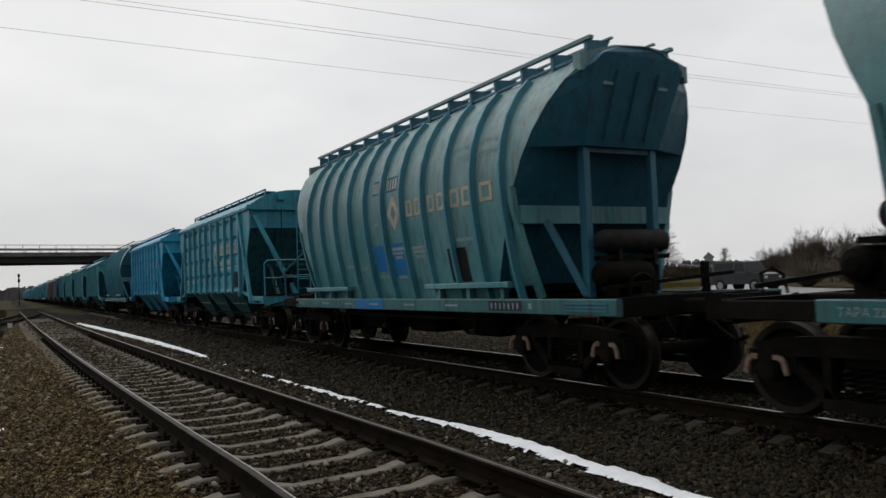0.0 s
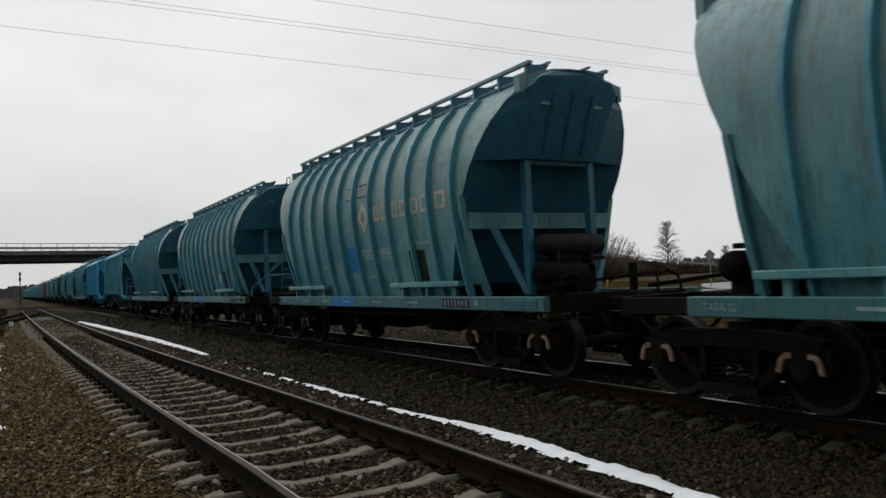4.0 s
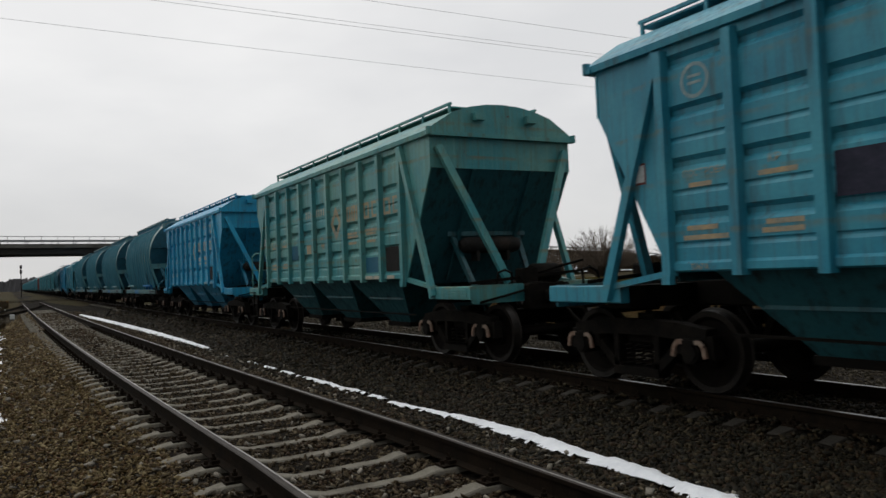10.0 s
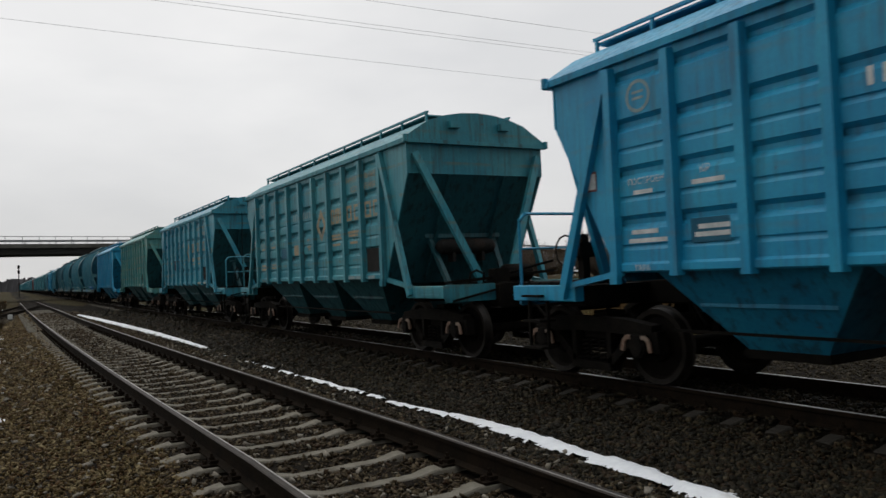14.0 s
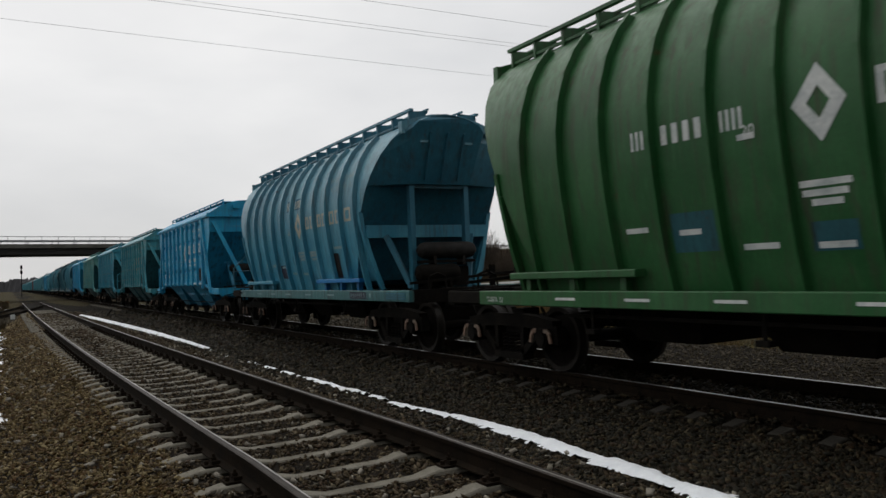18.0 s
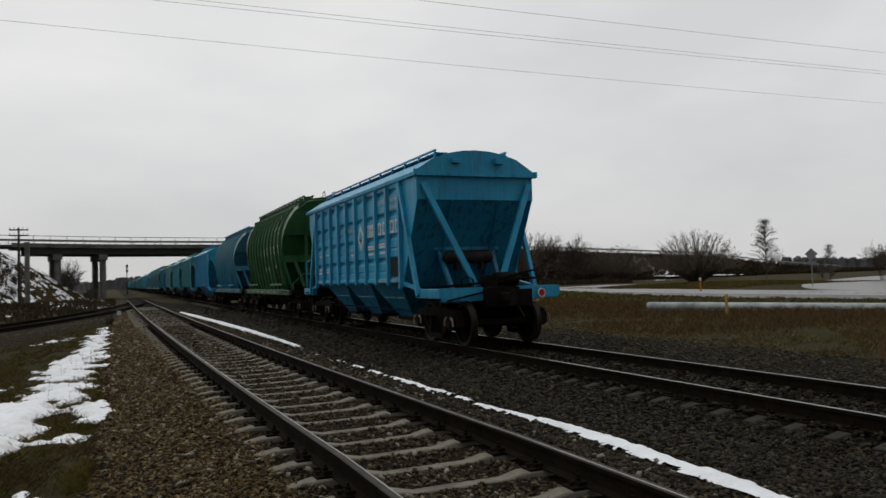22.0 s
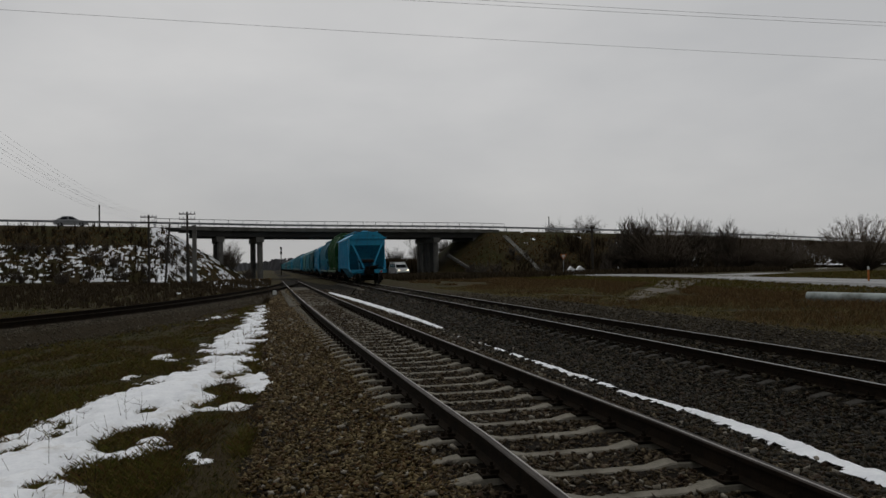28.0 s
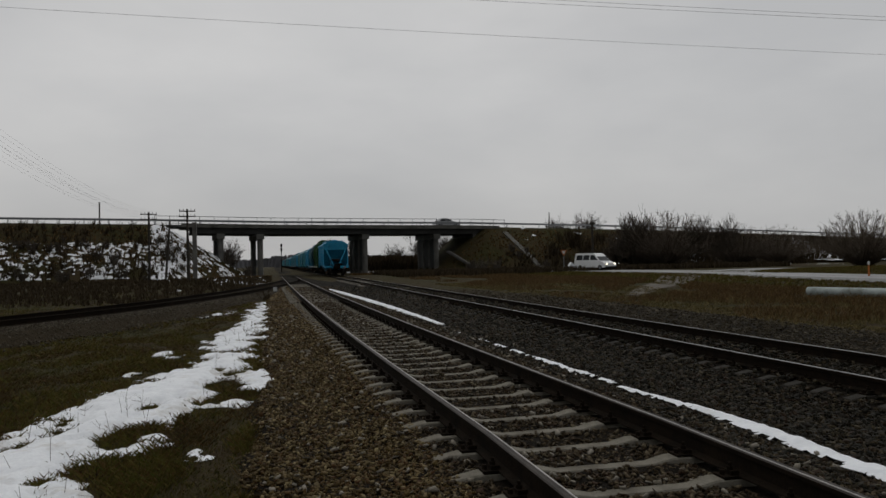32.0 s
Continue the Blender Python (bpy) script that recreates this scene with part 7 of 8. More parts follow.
def rounded_tree(name, label, seed, width, height, limbs, fine):
    """A leafless willow-like crown: limbs that fan out from the foot to a dome, with fine twigs."""
    rnd = random.Random(seed)
    t = new(name)
    tagged(t, label, "tree", "bare trees and bushes")
    trunk, crown = Shape(), Shape()
    for k in range(limbs):
        a, e = rnd.uniform(0, 2 * math.pi), math.asin(rnd.uniform(0.08, 1.0))
        f = rnd.uniform(0.90, 0.99)
        tip = Vector((width / 2 * math.cos(e) * math.cos(a), width / 2 * math.cos(e) * math.sin(a), height * (0.22 + 0.78 * math.sin(e)))) * f
        foot = Vector((rnd.uniform(-0.3, 0.3), rnd.uniform(-0.3, 0.3), -0.3))
        ctrl = Vector((tip.x * 0.45, tip.y * 0.45, height * 0.30))
        pts = [foot * (1 - q) ** 2 + ctrl * 2 * q * (1 - q) + tip * q * q for q in (0, 0.2, 0.4, 0.6, 0.8, 1.0)]
        limb(trunk, pts, 0.032 * fine, 0.010 * fine)
        for j in range(2, 6):
            for _ in range(4):
                p = pts[j - 1].lerp(pts[j], rnd.random())
                d = (tip.normalized() * 0.9 + Vector((rnd.gauss(0, 0.6), rnd.gauss(0, 0.6), rnd.gauss(0.35, 0.4)))).normalized()
                q = p + d * height * rnd.uniform(0.05, 0.11)
                limb(crown, [p, q], 0.012 * fine, 0.008 * fine)
                for _ in range(3):
                    d2 = (d + Vector((rnd.gauss(0, 0.5), rnd.gauss(0, 0.5), rnd.gauss(0.1, 0.4)))).normalized()
                    o = p.lerp(q, rnd.uniform(0.3, 1.0))
                    limb(crown, [o, o + d2 * height * rnd.uniform(0.03, 0.07)], 0.008 * fine, 0.004 * fine)
    part("trunk", trunk, M_TWIG, t)
    part("crown", crown, M_TWIG, t)
    return t


def slim_birch(seed, height):
    """A leafless birch: one straight trunk, rising limbs and hanging fine twigs in a narrow crown."""
    rnd = random.Random(seed)
    t = new("birch")
    tagged(t, "tall slim leafless birch with hanging twigs", "tree", "bare trees and bushes")
    trunk, crown = Shape(), Shape()
    line = [Vector((0.06 * math.sin(k * 1.3), 0.05 * math.cos(k), height * k / 8 - 0.3 * (k == 0))) for k in range(9)]
    limb(trunk, line, 0.12, 0.02)
    for k in range(130):
        h = height * rnd.uniform(0.16, 0.98)
        reach = height * 0.40 * min(1.0, (h / height) / 0.35) * (1.08 - h / height) ** 0.7 * rnd.uniform(0.6, 1.1)
        a = rnd.uniform(0, 2 * math.pi)
        d = Vector((math.cos(a), math.sin(a), 0))
        p = Vector((0, 0, h - reach * 0.3))
        pts = [p, p + d * reach * 0.5 + Vector((0, 0, reach * 0.45)), p + d * reach + Vector((0, 0, reach * 0.5))]
        limb(crown, pts, 0.03, 0.012)
        for _ in range(14):
            o = pts[0].lerp(pts[1], rnd.uniform(0.4, 1)) if rnd.random() < 0.4 else pts[1].lerp(pts[2], rnd.random())
            q = o + Vector((rnd.gauss(0, 0.22), rnd.gauss(0, 0.22), rnd.uniform(-0.45, 0.25)))
            limb(crown, [o, q], 0.011, 0.006)
    part("trunk", trunk, M_BIRCH, t)
    part("crown", crown, M_BIRCH, t)
    return t


BUSHES = [plant("bush", "leafless brown bush with many thin stems", "bush", 3 + k, 13, 6.6, 2.4, 3, 0.013, M_BARK, (4, 6)) for k in range(3)]
SHRUBS = [plant("shrub", "low leafless brown shrub on the slope", "shrub", 20 + k, 9, 2.4, 1.3, 2, 0.020, M_BARK, (3, 6)) for k in range(3)]
DOMES = [rounded_tree("round_tree", "leafless round-crowned tree of many fine branches", 60 + k, 10.6, 6.0, 260, 1.0) for k in range(2)]
BIRCHES = [slim_birch(40, 7.4)]


def set_plants(models, spots):
    used = set()
    for k, (x, y, sc, rz) in enumerate(spots):
        mdl = models[k % len(models)]
        m = pose(x, y, ground_height(x, y) - 0.05, 0, 0, rz)
        if mdl in used:
            ob = copy_thing(mdl, m)
        else:
            ob = mdl
            used.add(mdl)
            ob.matrix_basis = m
        ob.scale = (sc, sc, sc)


rnd = random.Random(5)
set_plants(BUSHES, [(50.7, 99.9, 1.45, 0), (48.6, 100, 1.0, 80), (60.8, 94.1, 1.1, 40), (64.4, 47.8, 0.58, 70), (62.5, 44.2, 0.66, 120), (61.6, 41.8, 0.72, 170), (60.2, 39.0, 0.74, 220), (59.2, 36.4, 0.70, 260), (58.0, 33.5, 0.72, 310), (56.5, 30.5, 0.76, 15), (55.8, 27.5, 0.8, 65), (63.2, 46.0, 0.5, 95), (54.1, 140, 1.3, 5), (59.8, 138, 1.15, 55), (-7.5, 133, 0.95, 25), (-10.5, 131, 0.8, 75), (24, 150, 0.9, 45), (29, 146, 1.1, 105), (33, 143, 1.2, 165), (36, 141, 1.0, 185), (19, 170, 0.8, 65), (12, 178, 0.7, 33), (40, 140, 1.1, 0), (44, 141, 1.1, 90), (47.5, 101.0, 0.6, 30), (57.9, 96.5, 1.2, 130)])
set_plants(DOMES, [(58.5, 65.8, 1.0, 0), (66.5, 90.0, 0.92, 70), (54.4, 97.9, 1.4, 140), (63.0, 93.5, 0.95, 200), (51.8, 100.8, 1.05, 260), (47.8, 33.0, 0.42, 40), (45.0, 27.5, 0.45, 140)])
set_plants(BIRCHES, [(68.7, 65.7, 0.97, 0), (16.5, 165, 0.85, 50), (61.5, 51.2, 0.48, 20), (59.5, 50.5, 0.30, 80)])
spots = []
for k in range(64):
    u, w = rnd.uniform(-62, -13), rnd.uniform(-14.5, -5)
    p = ROAD_O + ROAD_D * u + ROAD_N * w
    spots.append((p.x, p.y, rnd.uniform(0.55, 1.1), rnd.uniform(0, 360)))
for k in range(34):
    u, w = rnd.uniform(34, 85), rnd.uniform(-13.5, -6)
    p = ROAD_O + ROAD_D * u + ROAD_N * w
    spots.append((p.x, p.y, rnd.uniform(0.6, 1.3), rnd.uniform(0, 360)))
spots += [(26.5, 100.5, 1.2, 30), (28.0, 99.0, 1.3, 100), (29.3, 98.2, 1.1, 200), (-3.5, 112, 1.1, 40), (-5.5, 113.5, 1.3, 90), (40, 99, 1.0, 10), (45, 97.5, 1.2, 60)]
set_plants(SHRUBS, spots)
# a far line of woods closes the view
s = Shape()
rnd = random.Random(9)
verts = []
for k in range(420):
    a = radians(-60 + 130 * k / 420)
    r = 620 + 90 * math.sin(k * 0.37)
    h = 5.5 + 3.5 * noise.noise((k * 0.11, 0, 0)) + 1.5 * rnd.random()
    x, y = r * math.sin(a), r * math.cos(a)
    for j in range(3):
        w = rnd.uniform(2.5, 5)
        dx, dy = rnd.uniform(-3, 3), rnd.uniform(-6, 6)
        n = 6
        v = [(x + dx + w * math.cos(2 * math.pi * i / n), y + dy + w * math.sin(2 * math.pi * i / n), -2.0) for i in range(n)] + [(x + dx + 0.6 * w * math.cos(2 * math.pi * i / n + 0.4), y + dy + 0.6 * w * math.sin(2 * math.pi * i / n + 0.4), h * rnd.uniform(0.7, 1.1)) for i in range(n)]
        s.add(v, [(i, (i + 1) % n, (i + 1) % n + n, i + n) for i in range(n)] + [tuple(range(n, 2 * n))])
ob = part("far_woods", s, mottled("hazy_far_woods", (0.10, 0.10, 0.105), (0.075, 0.075, 0.08), 0.05, 1.0), None)
tagged(ob, "grey line of distant woods along the horizon", "woods", kind="stuff")
snow("field_snow", "small white scraps of snow in the low grass", 17.5, 21, 12.5, 16, 0.08, lambda x, y: 0.3 * (0.28 - math.hypot((x - 18.9) * 0.9, (y - 13.95) * 1.6) + 0.2 * noise.noise((x * 4, y * 5, 3))), ground_height)

# ---- line-side things ----
def cable(name, label, a, c, sag, r, n=20):
    a, c = Vector(a), Vector(c)
    pts = [a.lerp(c, k / n) - Vector((0, 0, sag * 4 * (k / n) * (1 - k / n))) for k in range(n + 1)]
    s = sweep([(-r, 0), (0, r), (r, 0), (0, -r)], pts, ())
    return tagged(part(name, s, M_WIRE, None), label, "cable", "overhead cables")


def power_pole(x, y, h, arms):
    t = new("power_pole")
    z = ground_height(x, y)
    tagged(t, "tall weathered wooden power pole with cross arms", "pole", "poles")
    part("shaft", Shape().rod((x, y, z - 0.5), (x, y, h), 0.16, 10, 0.11), M_WOODPOLE, t)
    for zz, half_w, d in arms:
        d = Vector(d).normalized()
        part("cross_arm", Shape().beam(Vector((x, y, zz)) - d * half_w, Vector((x, y, zz)) + d * half_w, 0.10, 0.12), M_WOODPOLE, t)
        for k in (-1, -0.5, 0.5, 1):
            p = Vector((x, y, zz)) + d * half_w * 0.92 * k
            part("insulator", Shape().rod(p, p + Vector((0, 0, 0.26)), 0.05, 8, 0.035), M_GALV, t)
    return t


for x in (-52.0, 86.0):
    power_pole(x, 27.0, 11.6, ((11.3, 4.2, (0, 1, 0)),))
cable("power_cable", "thin high-voltage cable crossing above the tracks", (-52, 28.2, 11.35), (86, 30.4, 11.55), 1.0, 0.0065, 40)
cable("power_cable", "thin high-voltage cable crossing above the tracks", (-52, 26.3, 11.45), (86, 24.0, 11.55), 0.9, 0.0065, 40)
cable("power_cable", "thin high-voltage cable crossing above the tracks", (-52, 26.2, 11.25), (86, 23.8, 11.35), 0.9, 0.0065, 40)
cable("power_cable", "thin high-voltage cable crossing above the tracks", (-52, 24.4, 11.45), (86, 21.4, 11.55), 0.9, 0.0065, 40)

# telegraph line along the branch track
line = [(-14.7, 42.6, 9.0), (-14.0, 94.0, 7.9), (-9.5, 92.0, 8.1)]
for x, y, h in line:
    power_pole(x, y, h, ((h - 0.25, 0.9, (1, 0.1, 0)), (h - 0.85, 0.9, (1, 0.1, 0))))
for k in (-0.8, -0.4, 0.4, 0.8):
    for dz in (0.0, -0.6):
        cable("telegraph_wire", "thin telegraph wire between wooden poles", (-14.7 + k, 42.6, 9.0 + dz), (-14.0 + k, 94.0, 7.9 + dz), 0.9, 0.005, 14)
# braced double pole near the bridge
t = new("braced_pole")
tagged(t, "leaning wooden pole with a brace", "pole", "poles")
part("shaft", Shape().rod((-12.2, 93.5, -0.6), (-11.6, 93.5, 6.8), 0.13, 8, 0.1), M_WOODPOLE, t)
part("brace", Shape().rod((-9.2, 90.8, -0.6), (-9.5, 91.8, 7.2), 0.12, 8, 0.1), M_WOODPOLE, t)
# square concrete post before the bridge's end
t = new("concrete_post")
tagged(t, "tall plain concrete post before the bridge", "post", "poles")
part("shaft", Shape().slab(-9.55, -9.05, 97.8, 98.3, -0.8, 6.9, 0.04), M_PIER, t)
# far mast behind the road
t = new("far_mast")
tagged(t, "thin steel mast behind the embankment", "mast", "poles")
part("shaft", Shape().rod((-28.2, 137, -0.5), (-28.2, 137, 12.6), 0.12, 6), M_WOODPOLE, t)
part("brace", Shape().rod((-29.6, 137, -0.5), (-28.9, 137, 9.6), 0.10, 6), M_WOODPOLE, t)
t = new("street_lamp")
tagged(t, "plain dark roadside pole", "pole", "poles")
part("shaft", Shape().rod((53, 140.4, 5.0), (53, 140.4, 10.6), 0.10, 6), M_WOODPOLE, t)
t = new("roadside_pole")
tagged(t, "dark wooden pole beside the service road", "pole", "poles")
part("shaft", Shape().rod((40.4, 91.5, -0.5), (40.4, 91.5, 5.8), 0.17, 8, 0.14), M_WOODPOLE, t)
part("cap", Shape().box(40.2, 40.6, 91.3, 91.7, 5.75, 6.05), M_WOODPOLE, t)

# railway signal beyond the bridge
t = new("railway_signal")
tagged(t, "slim railway signal mast with two lamp heads", "signal")
part("mast", Shape().rod((2.05, 178, -0.5), (2.05, 178, 6.3), 0.09, 8), M_GRIME, t)
for z in (5.9, 4.9):
    part("lamp_head", Shape().slab(1.83, 2.27, 177.75, 178.0, z - 0.35, z + 0.35, 0.05), M_GRIME, t)
# white fouling-point marker at the turnout
t = new("marker_block")
tagged(t, "short white concrete marker beside the turnout", "marker")
part("block", Shape().slab(0.02, 0.26, 49.9, 50.1, -0.55, -0.02, 0.03), M_WHITE, t)
part("band", Shape().box(0.01, 0.27, 49.89, 50.11, -0.36, -0.28), M_NUMBER, t)
# point lever
t = new("point_lever")
tagged(t, "low black point lever with a counterweight", "lever")
part("base", Shape().box(4.3, 4.8, 44.8, 45.2, -0.4, -0.2), M_GRIME, t)
part("arm", Shape().rod((4.55, 45, -0.25), (4.85, 45, 0.15), 0.03, 6), M_GRIME, t)

# pale pipe lying in the field
t = new("pipeline")
tagged(t, "long pale grey pipe lying on the field", "pipe")
s = Shape()
s.rod((22.9, 29.0, -0.26), (26.2, 19.2, -0.26), 0.22, 14)
M_PIPE = mottled("pale_pipe", (0.36, 0.40, 0.39), (0.22, 0.25, 0.24), 1.6, 0.6, 0.0, 0.2, c3=(0.09, 0.09, 0.07))
smooth(part("pipe", s, M_PIPE, t), 40)
smooth(part("pipe", Shape().rod((26.35, 18.75, -0.26), (33.2, -1.5, -0.26), 0.22, 14), M_PIPE, t), 40)
for k in (0.08, 0.5, 0.92):
    p = Vector((22.9, 29.0, 0)).lerp(Vector((26.2, 19.2, 0)), k)
    part("pipe_block", Shape().box(p.x - 0.3, p.x + 0.3, p.y - 0.15, p.y + 0.15, -0.8, -0.44), M_CONC, t)
# heap of earth against the pipe
s = Shape()
n = 22
rows = [[(26.0 + 0.8 * r * math.cos(2 * math.pi * k / n) * (1 + 0.2 * noise.noise((k * 0.7, r * 3, 0))), 18.6 + 1.3 * r * math.sin(2 * math.pi * k / n), -0.60 + 0.85 * (1 - r) ** 1.2 * (1 + 0.25 * noise.noise((k * 0.9, r * 4, 5)))) for k in range(n)] for r in (1.0, 0.75, 0.5, 0.25, 0.02)]
for r in rows:
    s.v += r
for j in range(4):
    s.f += [(j * n + k, j * n + (k + 1) % n, (j + 1) * n + (k + 1) % n, (j + 1) * n + k) for k in range(n)]
s.m = [0] * len(s.f)
tagged(smooth(part("earth_heap", s, mottled("dug_earth", (0.045, 0.04, 0.028), (0.03, 0.032, 0.018), 4, 0.95, 0, 0.6), None), 60), "small heap of dug earth and turf beside the pipe", "heap")

# marker posts
M_ORANGE = mottled("orange_post_paint", (0.42, 0.14, 0.03), (0.32, 0.10, 0.03), 6, 0.6)
M_YELLOW = mottled("yellow_post_paint", (0.45, 0.33, 0.12), (0.34, 0.24, 0.09), 6, 0.6)
for x, y, z, mat in ((21.9, 23.0, 0.42, M_YELLOW), (35.9, 40.0, 0.85, M_ORANGE)):
    t = new("marker_post")
    tagged(t, "thin coloured marker post standing in the grass", "post", "marker posts")
    part("shaft", Shape().box(x - 0.04, x + 0.04, y - 0.04, y + 0.04, -0.8, z - 0.2), mat, t)
    part("head", Shape().slab(x - 0.05, x + 0.05, y - 0.04, y + 0.04, z - 0.2, z, 0.02), M_WHITE if mat is M_ORANGE else M_YELLOW, t)
# road signs
t = new("road_sign")
tagged(t, "grey back of a diamond road sign on a post", "road sign", "road signs")
part("post", Shape().rod((45.4, 39.3, -0.5), (45.4, 39.3, 2.3), 0.04, 8), M_GALV, t)
d = 0.42
part("plate", Shape().plate([(45.4 - d * 0.65, 39.3 + d * 0.75, 2.25), (45.4, 39.3, 2.25 - d), (45.4 + d * 0.65, 39.3 - d * 0.75, 2.25), (45.4, 39.3, 2.25 + d)], (0.02, 0.02, 0)), M_GALV, t)
part("plate", Shape().plate([(45.2, 39.5, 1.55), (45.6, 39.1, 1.55), (45.6, 39.1, 1.75), (45.2, 39.5, 1.75)], (0.02, 0.02, 0)), M_GALV, t)
t = new("yield_sign")
tagged(t, "red and white triangular road sign on a post", "road sign", "road signs")
x, y = 35.0, 88.0
part("post", Shape().rod((x, y, -0.5), (x, y, 2.4), 0.04, 8), M_GALV, t)
part("plate", Shape().plate([(x, y - 0.05, 1.75), (x + 0.45, y - 0.05, 2.5), (x - 0.45, y - 0.05, 2.5)], (0, 0.02, 0)), M_ORANGE, t)
part("centre", Shape().plate([(x, y - 0.06, 1.95), (x + 0.27, y - 0.06, 2.4), (x - 0.27, y - 0.06, 2.4)], (0, 0.005, 0)), M_WHITE, t)
# drainage chute and rubble on the cone beside the bridge
t = new("drain_chute")
tagged(t, "rough concrete chute running down the embankment", "chute")
pts = [Vector((37.0, 118.5)), Vector((38.4, 113.5)), Vector((39.5, 109.0)), Vector((40.5, 105.0))]
for a, c in zip(pts, pts[1:]):
    part("chute_slab", Shape().beam((a.x, a.y, ground_height(a.x, a.y) + 0.05), (c.x, c.y, ground_height(c.x, c.y) + 0.05), 0.9, 0.25), M_CONC, t)
t = new("bridge_stairs")
tagged(t, "pale concrete service stairs under the bridge", "stairs")
for o in (0.0, 1.0):
    part("stringer", Shape().beam((27.5, 118 + o, 3.0), (31.0, 112 + o, -0.2), 0.2, 0.35), M_PIER, t)
for k in range(9):
    p = Vector((27.6, 118.5, 2.95)).lerp(Vector((30.9, 112.5, -0.1)), k / 8)
    part("step", Shape().box(p.x - 0.3, p.x + 0.3, p.y - 0.6, p.y + 0.6, p.z - 0.05, p.z + 0.05), M_PIER, t)
for x, y in ((39.6, 96.5), (40.6, 96.0), (41.2, 97.0)):
    t = new("rubble_block")
    tagged(t, "pale broken concrete block at the roadside", "rubble", "rubble")
    s = Shape().plate([(x - 0.6, y, -0.3), (x + 0.7, y, -0.3), (x + 0.5, y, 0.5), (x - 0.1, y, 0.9), (x - 0.5, y, 0.4)], (0.1, 0.7, 0.1))
    part("block", s, M_SNOW, t)

# ---- road vehicles ----
M_GLASS = mottled("dark_car_glass", (0.012, 0.014, 0.016), (0.018, 0.02, 0.022), 3, 0.08, 0, 0.0)
M_TYRE = mottled("tyre_rubber", (0.012, 0.012, 0.012), (0.02, 0.02, 0.02), 8, 0.85)
M_VAN = mottled("white_van_paint", (0.74, 0.75, 0.75), (0.66, 0.67, 0.68), 1.5, 0.35, 0, 0.0)
M_SILVER = mottled("silver_car_paint", (0.40, 0.41, 0.42), (0.34, 0.35, 0.36), 2, 0.3, 0.6, 0.0)
M_DARKCAR = mottled("dark_car_paint", (0.035, 0.04, 0.045), (0.05, 0.055, 0.06), 2, 0.3, 0.2, 0.0)
M_MAROON = mottled("maroon_truck_paint", (0.07, 0.02, 0.025), (0.09, 0.03, 0.03), 2, 0.4, 0.1, 0.0)
M_HEADLAMP = bpy.data.materials.new("lit_headlamp")
M_HEADLAMP.use_nodes = True
hb = M_HEADLAMP.node_tree.nodes["Principled BSDF"]
hb.inputs["Emission Color"].default_value, hb.inputs["Emission Strength"].default_value = (1.0, 0.86, 0.62, 1), 4.0
M_LAMP = mottled("unlit_lamp_glass", (0.5, 0.5, 0.5), (0.4, 0.4, 0.4), 4, 0.2)


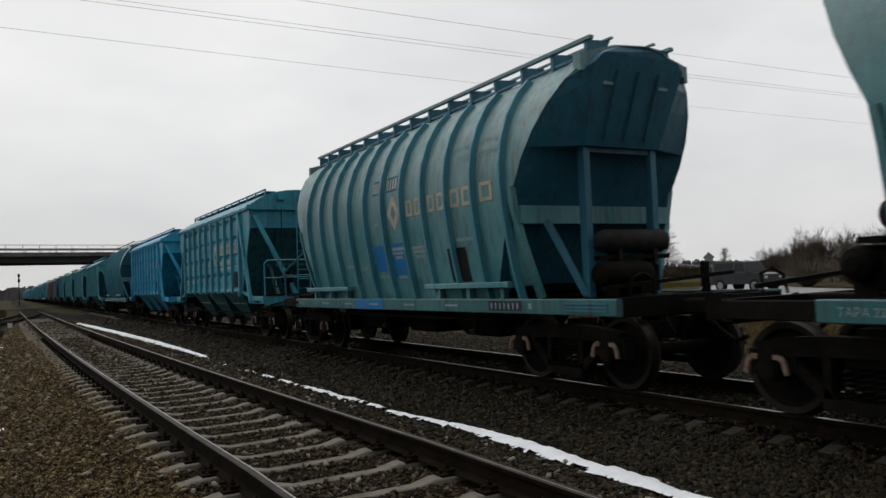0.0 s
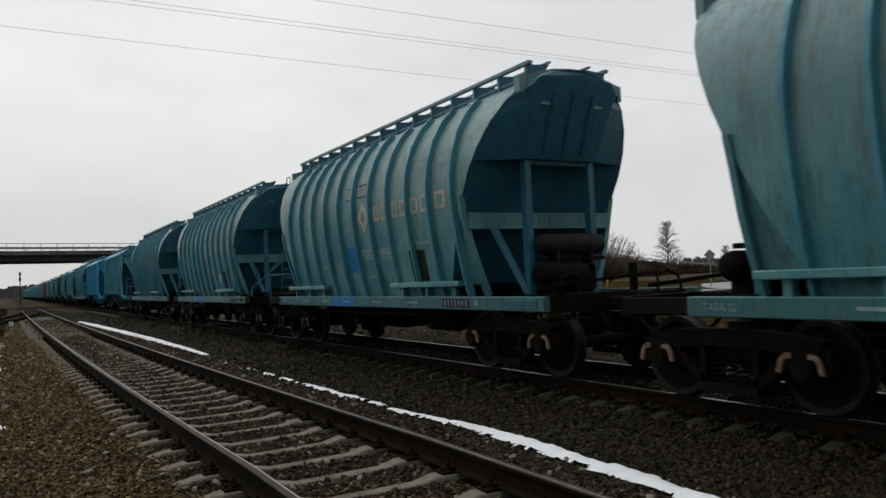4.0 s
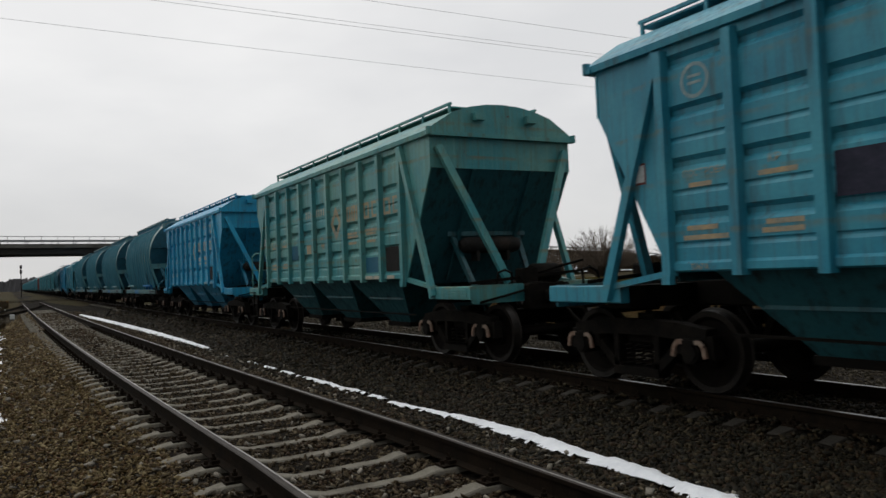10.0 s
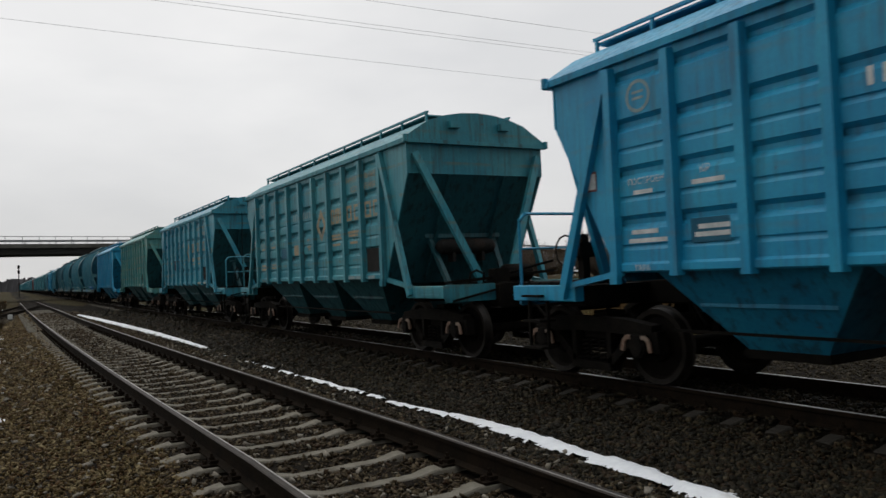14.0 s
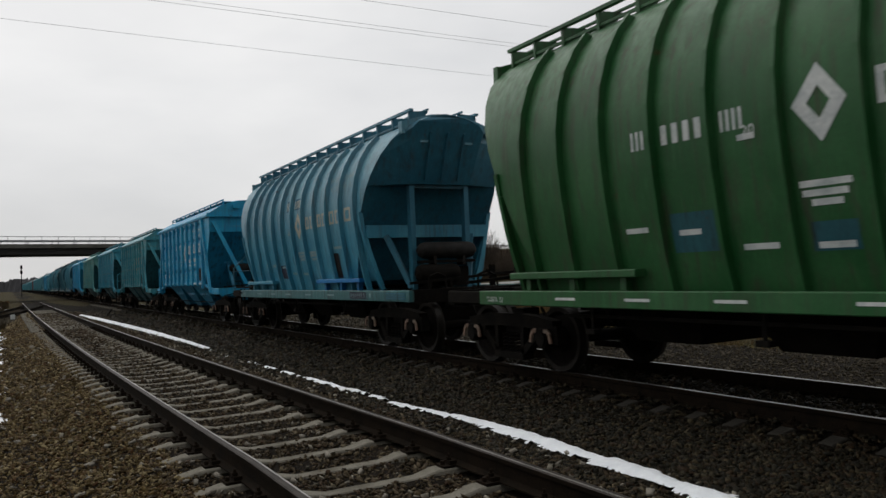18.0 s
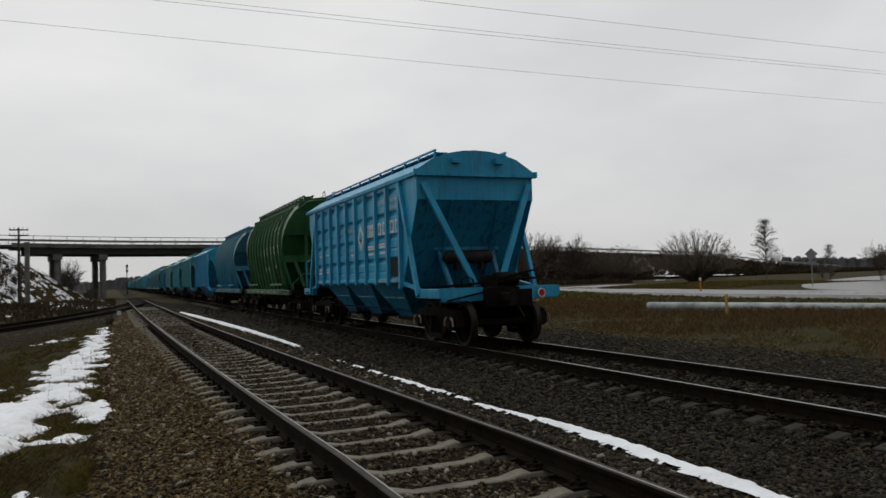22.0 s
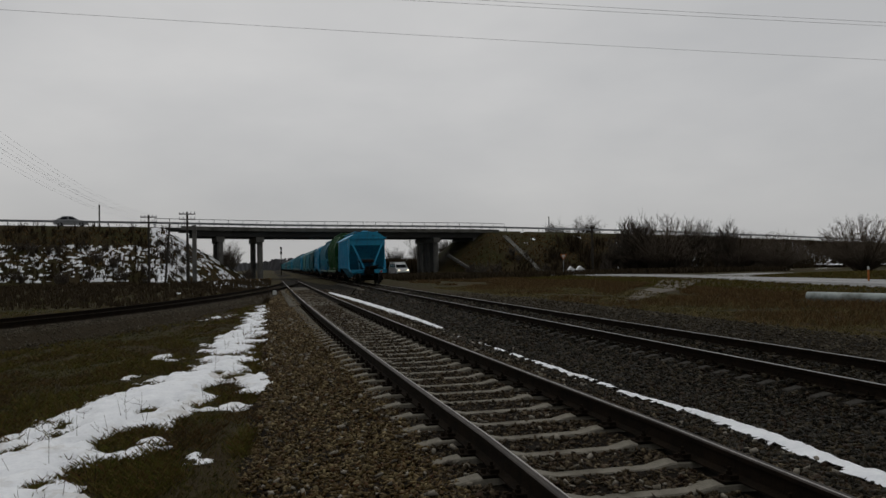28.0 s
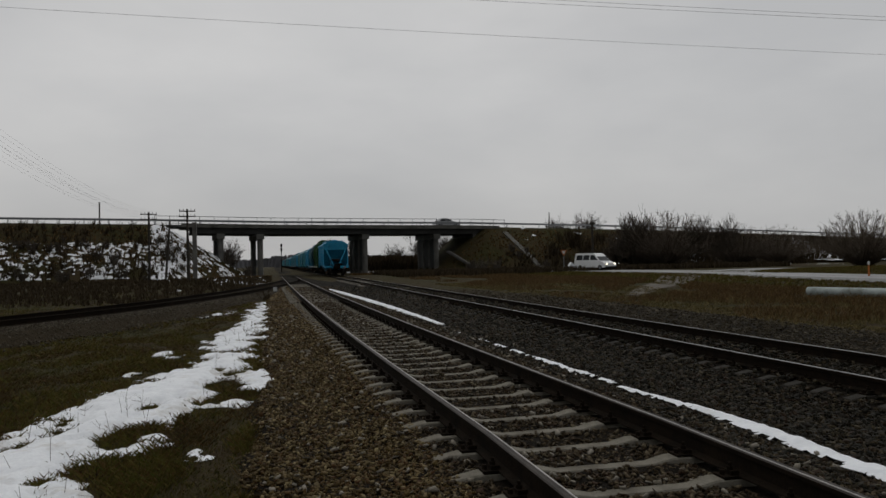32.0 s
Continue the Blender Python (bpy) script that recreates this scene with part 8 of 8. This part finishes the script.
def vehicle(name, label, length, width, lower, cabin, glass, mat, wheels, r, lamps, bed=None):
    """A road vehicle that drives towards its own +y: lower and cabin are side outlines of (y, z); glass holds side window outlines."""
    t = new(name)
    tagged(t, label, "vehicle", "road vehicles")
    hw = width / 2
    s = Shape()
    for outline, w0, w1 in ((lower, hw, hw), (cabin, hw * 0.98, hw * 0.80)):
        z0, z1 = min(z for _, z in outline), max(z for _, z in outline)
        n = len(outline)
        v = []
        for sx in (-1, 1):
            v += [(sx * (w0 + (w1 - w0) * (z - z0) / (z1 - z0)), y, z) for y, z in outline]
        s.add(v, [(i, (i + 1) % n, (i + 1) % n + n, i + n) for i in range(n)] + [tuple(range(n - 1, -1, -1)), tuple(range(n, 2 * n))])
    smooth(part("body", s, mat, t), 35)
    z0, z1 = min(z for _, z in cabin), max(z for _, z in cabin)
    wx = lambda z: hw * 0.98 + (hw * 0.80 - hw * 0.98) * (z - z0) / (z1 - z0)
    for sx in (-1, 1):
        for g in glass:
            pts = [(sx * (wx(z) + 0.012), y, z) for y, z in g]
            part("side_window", Shape().add(pts, [tuple(range(len(pts)))]), M_GLASS, t)
    (ya, za), (yc, zc) = cabin[0], cabin[1]
    s = Shape().add([(-wx(za) * 0.9, ya + 0.015, za + 0.06), (wx(za) * 0.9, ya + 0.015, za + 0.06), (wx(zc) * 0.9, yc + 0.03, zc - 0.06), (-wx(zc) * 0.9, yc + 0.03, zc - 0.06)], [(0, 1, 2, 3)])
    part("windscreen", s, M_GLASS, t)
    (ya, za), (yc, zc) = cabin[-1], cabin[-2]
    s = Shape().add([(-wx(za) * 0.85, ya - 0.02, za + 0.1), (wx(za) * 0.85, ya - 0.02, za + 0.1), (wx(zc) * 0.85, yc - 0.03, zc - 0.1), (-wx(zc) * 0.85, yc - 0.03, zc - 0.1)], [(3, 2, 1, 0)])
    part("rear_window", s, M_GLASS, t)
    for y in wheels:
        for sx in (-1, 1):
            w = new("wheel")
            w.parent = t
            s = Shape().lathe(y, [(-0.11, r * 0.85), (-0.10, r), (0.10, r), (0.11, r * 0.85)], sx * (hw - 0.10), 18, r)
            smooth(part("tyre", s, M_TYRE, w), 40)
            s = Shape().lathe(y, [(-0.02, r * 0.6), (0.025, r * 0.55)], sx * (hw + 0.01), 14, r)
            part("rim", s, M_GALV, w)
    fy = max(y for y, _ in lower)
    for sx in (-1, 1):
        part("headlight", Shape().slab(sx * hw * 0.72 - 0.14, sx * hw * 0.72 + 0.14, fy - 0.1, fy + 0.015, lamps - 0.08, lamps + 0.08, 0.03), M_HEADLAMP if name == "van" else M_LAMP, t)
        ry = min(y for y, _ in lower)
        part("tail_light", Shape().box(sx * hw * 0.85 - 0.08, sx * hw * 0.85 + 0.08, ry - 0.015, ry + 0.05, lamps - 0.05, lamps + 0.25), M_RED, t)
    part("bumper", Shape().slab(-hw * 0.97, hw * 0.97, fy - 0.12, fy + 0.04, 0.28, 0.48, 0.04), M_TYRE, t)
    if bed:
        part("cargo_bed", Shape().box(-hw, hw, *bed), M_GALV, t)
        part("load", Shape().slab(-hw * 0.8, hw * 0.8, bed[0] + 0.3, bed[1] - 1.2, bed[3], bed[3] + 0.25, 0.08), M_SNOW, t)
    return t


van = vehicle("van", "white panel van with lit headlamps", 5.0, 1.95, [(2.5, 0.35), (2.5, 0.85), (1.55, 1.15), (-2.45, 1.2), (-2.5, 0.35)], [(1.6, 1.14), (0.75, 1.95), (0.4, 2.08), (-2.35, 2.10), (-2.45, 1.18)], [[(1.3, 1.25), (0.7, 1.82), (0.1, 1.86), (0.1, 1.25)], [(-0.05, 1.25), (-0.05, 1.86), (-1.0, 1.86), (-1.0, 1.25)], [(-1.15, 1.25), (-1.15, 1.86), (-2.15, 1.86), (-2.15, 1.25)]], M_VAN, (1.65, -1.55), 0.33, 0.78)
CAR_LOW = [(2.15, 0.30), (2.15, 0.66), (1.9, 0.80), (0.95, 0.92), (-1.6, 0.95), (-2.1, 0.90), (-2.15, 0.30)]
CAR_TOP = [(1.0, 0.90), (0.25, 1.40), (-0.2, 1.46), (-1.0, 1.44), (-1.75, 0.94)]
CAR_GLASS = [[(0.75, 0.97), (0.2, 1.34), (-0.25, 1.38), (-0.25, 0.97)], [(-0.35, 0.97), (-0.35, 1.38), (-0.95, 1.36), (-1.45, 0.98)]]
silver_car = vehicle("car", "silver saloon car driving over the bridge", 4.3, 1.72, CAR_LOW, CAR_TOP, CAR_GLASS, M_SILVER, (1.35, -1.3), 0.31, 0.68)
dark_car = vehicle("car", "dark estate car driving over the bridge", 4.4, 1.8, [(y, z * 1.1) for y, z in CAR_LOW], [(1.0, 0.98), (0.3, 1.62), (-0.2, 1.70), (-1.7, 1.68), (-2.0, 1.0)], [[(0.8, 1.05), (0.25, 1.55), (-0.3, 1.6), (-0.3, 1.05)], [(-0.4, 1.05), (-0.4, 1.6), (-1.6, 1.58), (-1.75, 1.05)]], M_DARKCAR, (1.4, -1.35), 0.34, 0.75)
jeep = vehicle("off_road_car", "dark boxy off-road car on the service road", 3.9, 1.75, [(1.9, 0.45), (1.9, 1.0), (1.7, 1.08), (0.7, 1.12), (-1.9, 1.12), (-1.95, 0.45)], [(0.75, 1.10), (0.45, 1.80), (0.1, 1.85), (-1.85, 1.85), (-1.92, 1.12)], [[(0.6, 1.2), (0.4, 1.7), (-0.2, 1.74), (-0.2, 1.2)], [(-0.3, 1.2), (-0.3, 1.74), (-1.7, 1.74), (-1.7, 1.2)]], M_DARKCAR, (1.25, -1.25), 0.38, 0.85)
truck = vehicle("pickup_truck", "maroon flatbed truck with a pale load", 5.4, 1.95, [(2.7, 0.45), (2.7, 0.95), (2.2, 1.15), (0.9, 1.15), (-2.6, 0.75), (-2.7, 0.5)], [(2.25, 1.12), (1.65, 1.95), (1.3, 2.02), (0.9, 2.0), (0.85, 1.12)], [[(1.95, 1.22), (1.55, 1.85), (1.05, 1.88), (1.05, 1.22)]], M_MAROON, (1.85, -1.6), 0.36, 0.85, (-2.75, 0.7, 0.85, 1.15))

# ---- motion ----
def train_way(t):
    u = t - 15.0
    return 7.567 * u + 0.01185 * u * u + 0.000381 * u ** 3 + 0.35 * max(0.0, 1 - t / 2) ** 2


def motions():
    times = [k * 2.0 for k in range(17)]
    for wagon, y in wagons:
        walk(wagon, [(t, pose(MAIN_X, y + train_way(t), MAIN_Z)) for t in times])
    step = 2 / FPS
    turned = [(k * step, -math.degrees(train_way(k * step) / WHEEL_R)) for k in range(int(32 / step) + 1)]
    for ws in WHEELS:
        at = ws.location.copy()
        walk(ws, [(t, pose(at.x, at.y, at.z, a)) for t, a in turned])
    # the van comes out from under the bridge and follows the service road
    van_rows = [(0.0, 15.0, 320.0), (20.0, 14.6, 196.0), (26.0, 16.2, 136.0), (27.5, 18.6, 122.5), (28.0, 19.5, 118.5), (28.6, 21.3, 114.2), (29.2, 23.6, 110.0), (29.6, 24.7, 107.2), (30.2, 28.3, 102.3), (30.8, 31.6, 97.8), (31.4, 35.2, 92.8), (32.0, 38.2, 86.0)]
    rows = []
    for k, (t, x, y) in enumerate(van_rows):
        a, c = van_rows[max(0, k - 1)], van_rows[min(len(van_rows) - 1, k + 1)]
        turn = math.degrees(math.atan2(-(c[1] - a[1]), c[2] - a[2]))
        rows.append((t, pose(x, y, -0.05, 0, 0, turn if t > 28.3 or t < 26.5 else -178 + 0.3 * (turn + 178))))
    walk(van, rows)
    turn = math.degrees(math.atan2(-ROAD_D.x, ROAD_D.y))
    for car, t0, u0, v in ((silver_car, 30.0, 0.2, 14.0), (dark_car, 16.5, 12.0, 30.0)):
        rows = []
        for t in [k * 2.0 for k in range(17)]:
            p = road_point(max(-295, min(295, u0 + v * (t - t0))), 3.4)
            rows.append((t, pose(p.x, p.y, p.z + 0.02, 0, 0, turn)))
        walk(car, rows)
    walk(jeep, [(t, pose(38.4 + 0.02 * (31 - 9 * t), 31 - 9.0 * t if t < 8 else -41 - 4.0 * (t - 8), -0.05, 0, 0, 179)) for t in (0.0, 2.0, 4.0, 6.0, 8.0, 20.0, 32.0)])
    walk(truck, [(t, pose(38.3, 27.0 - 9.0 * (t - 13.5), -0.05, 0, 0, 180)) for t in (0.0, 8.0, 12.0, 13.0, 14.0, 16.0, 20.0, 32.0)])


motions()
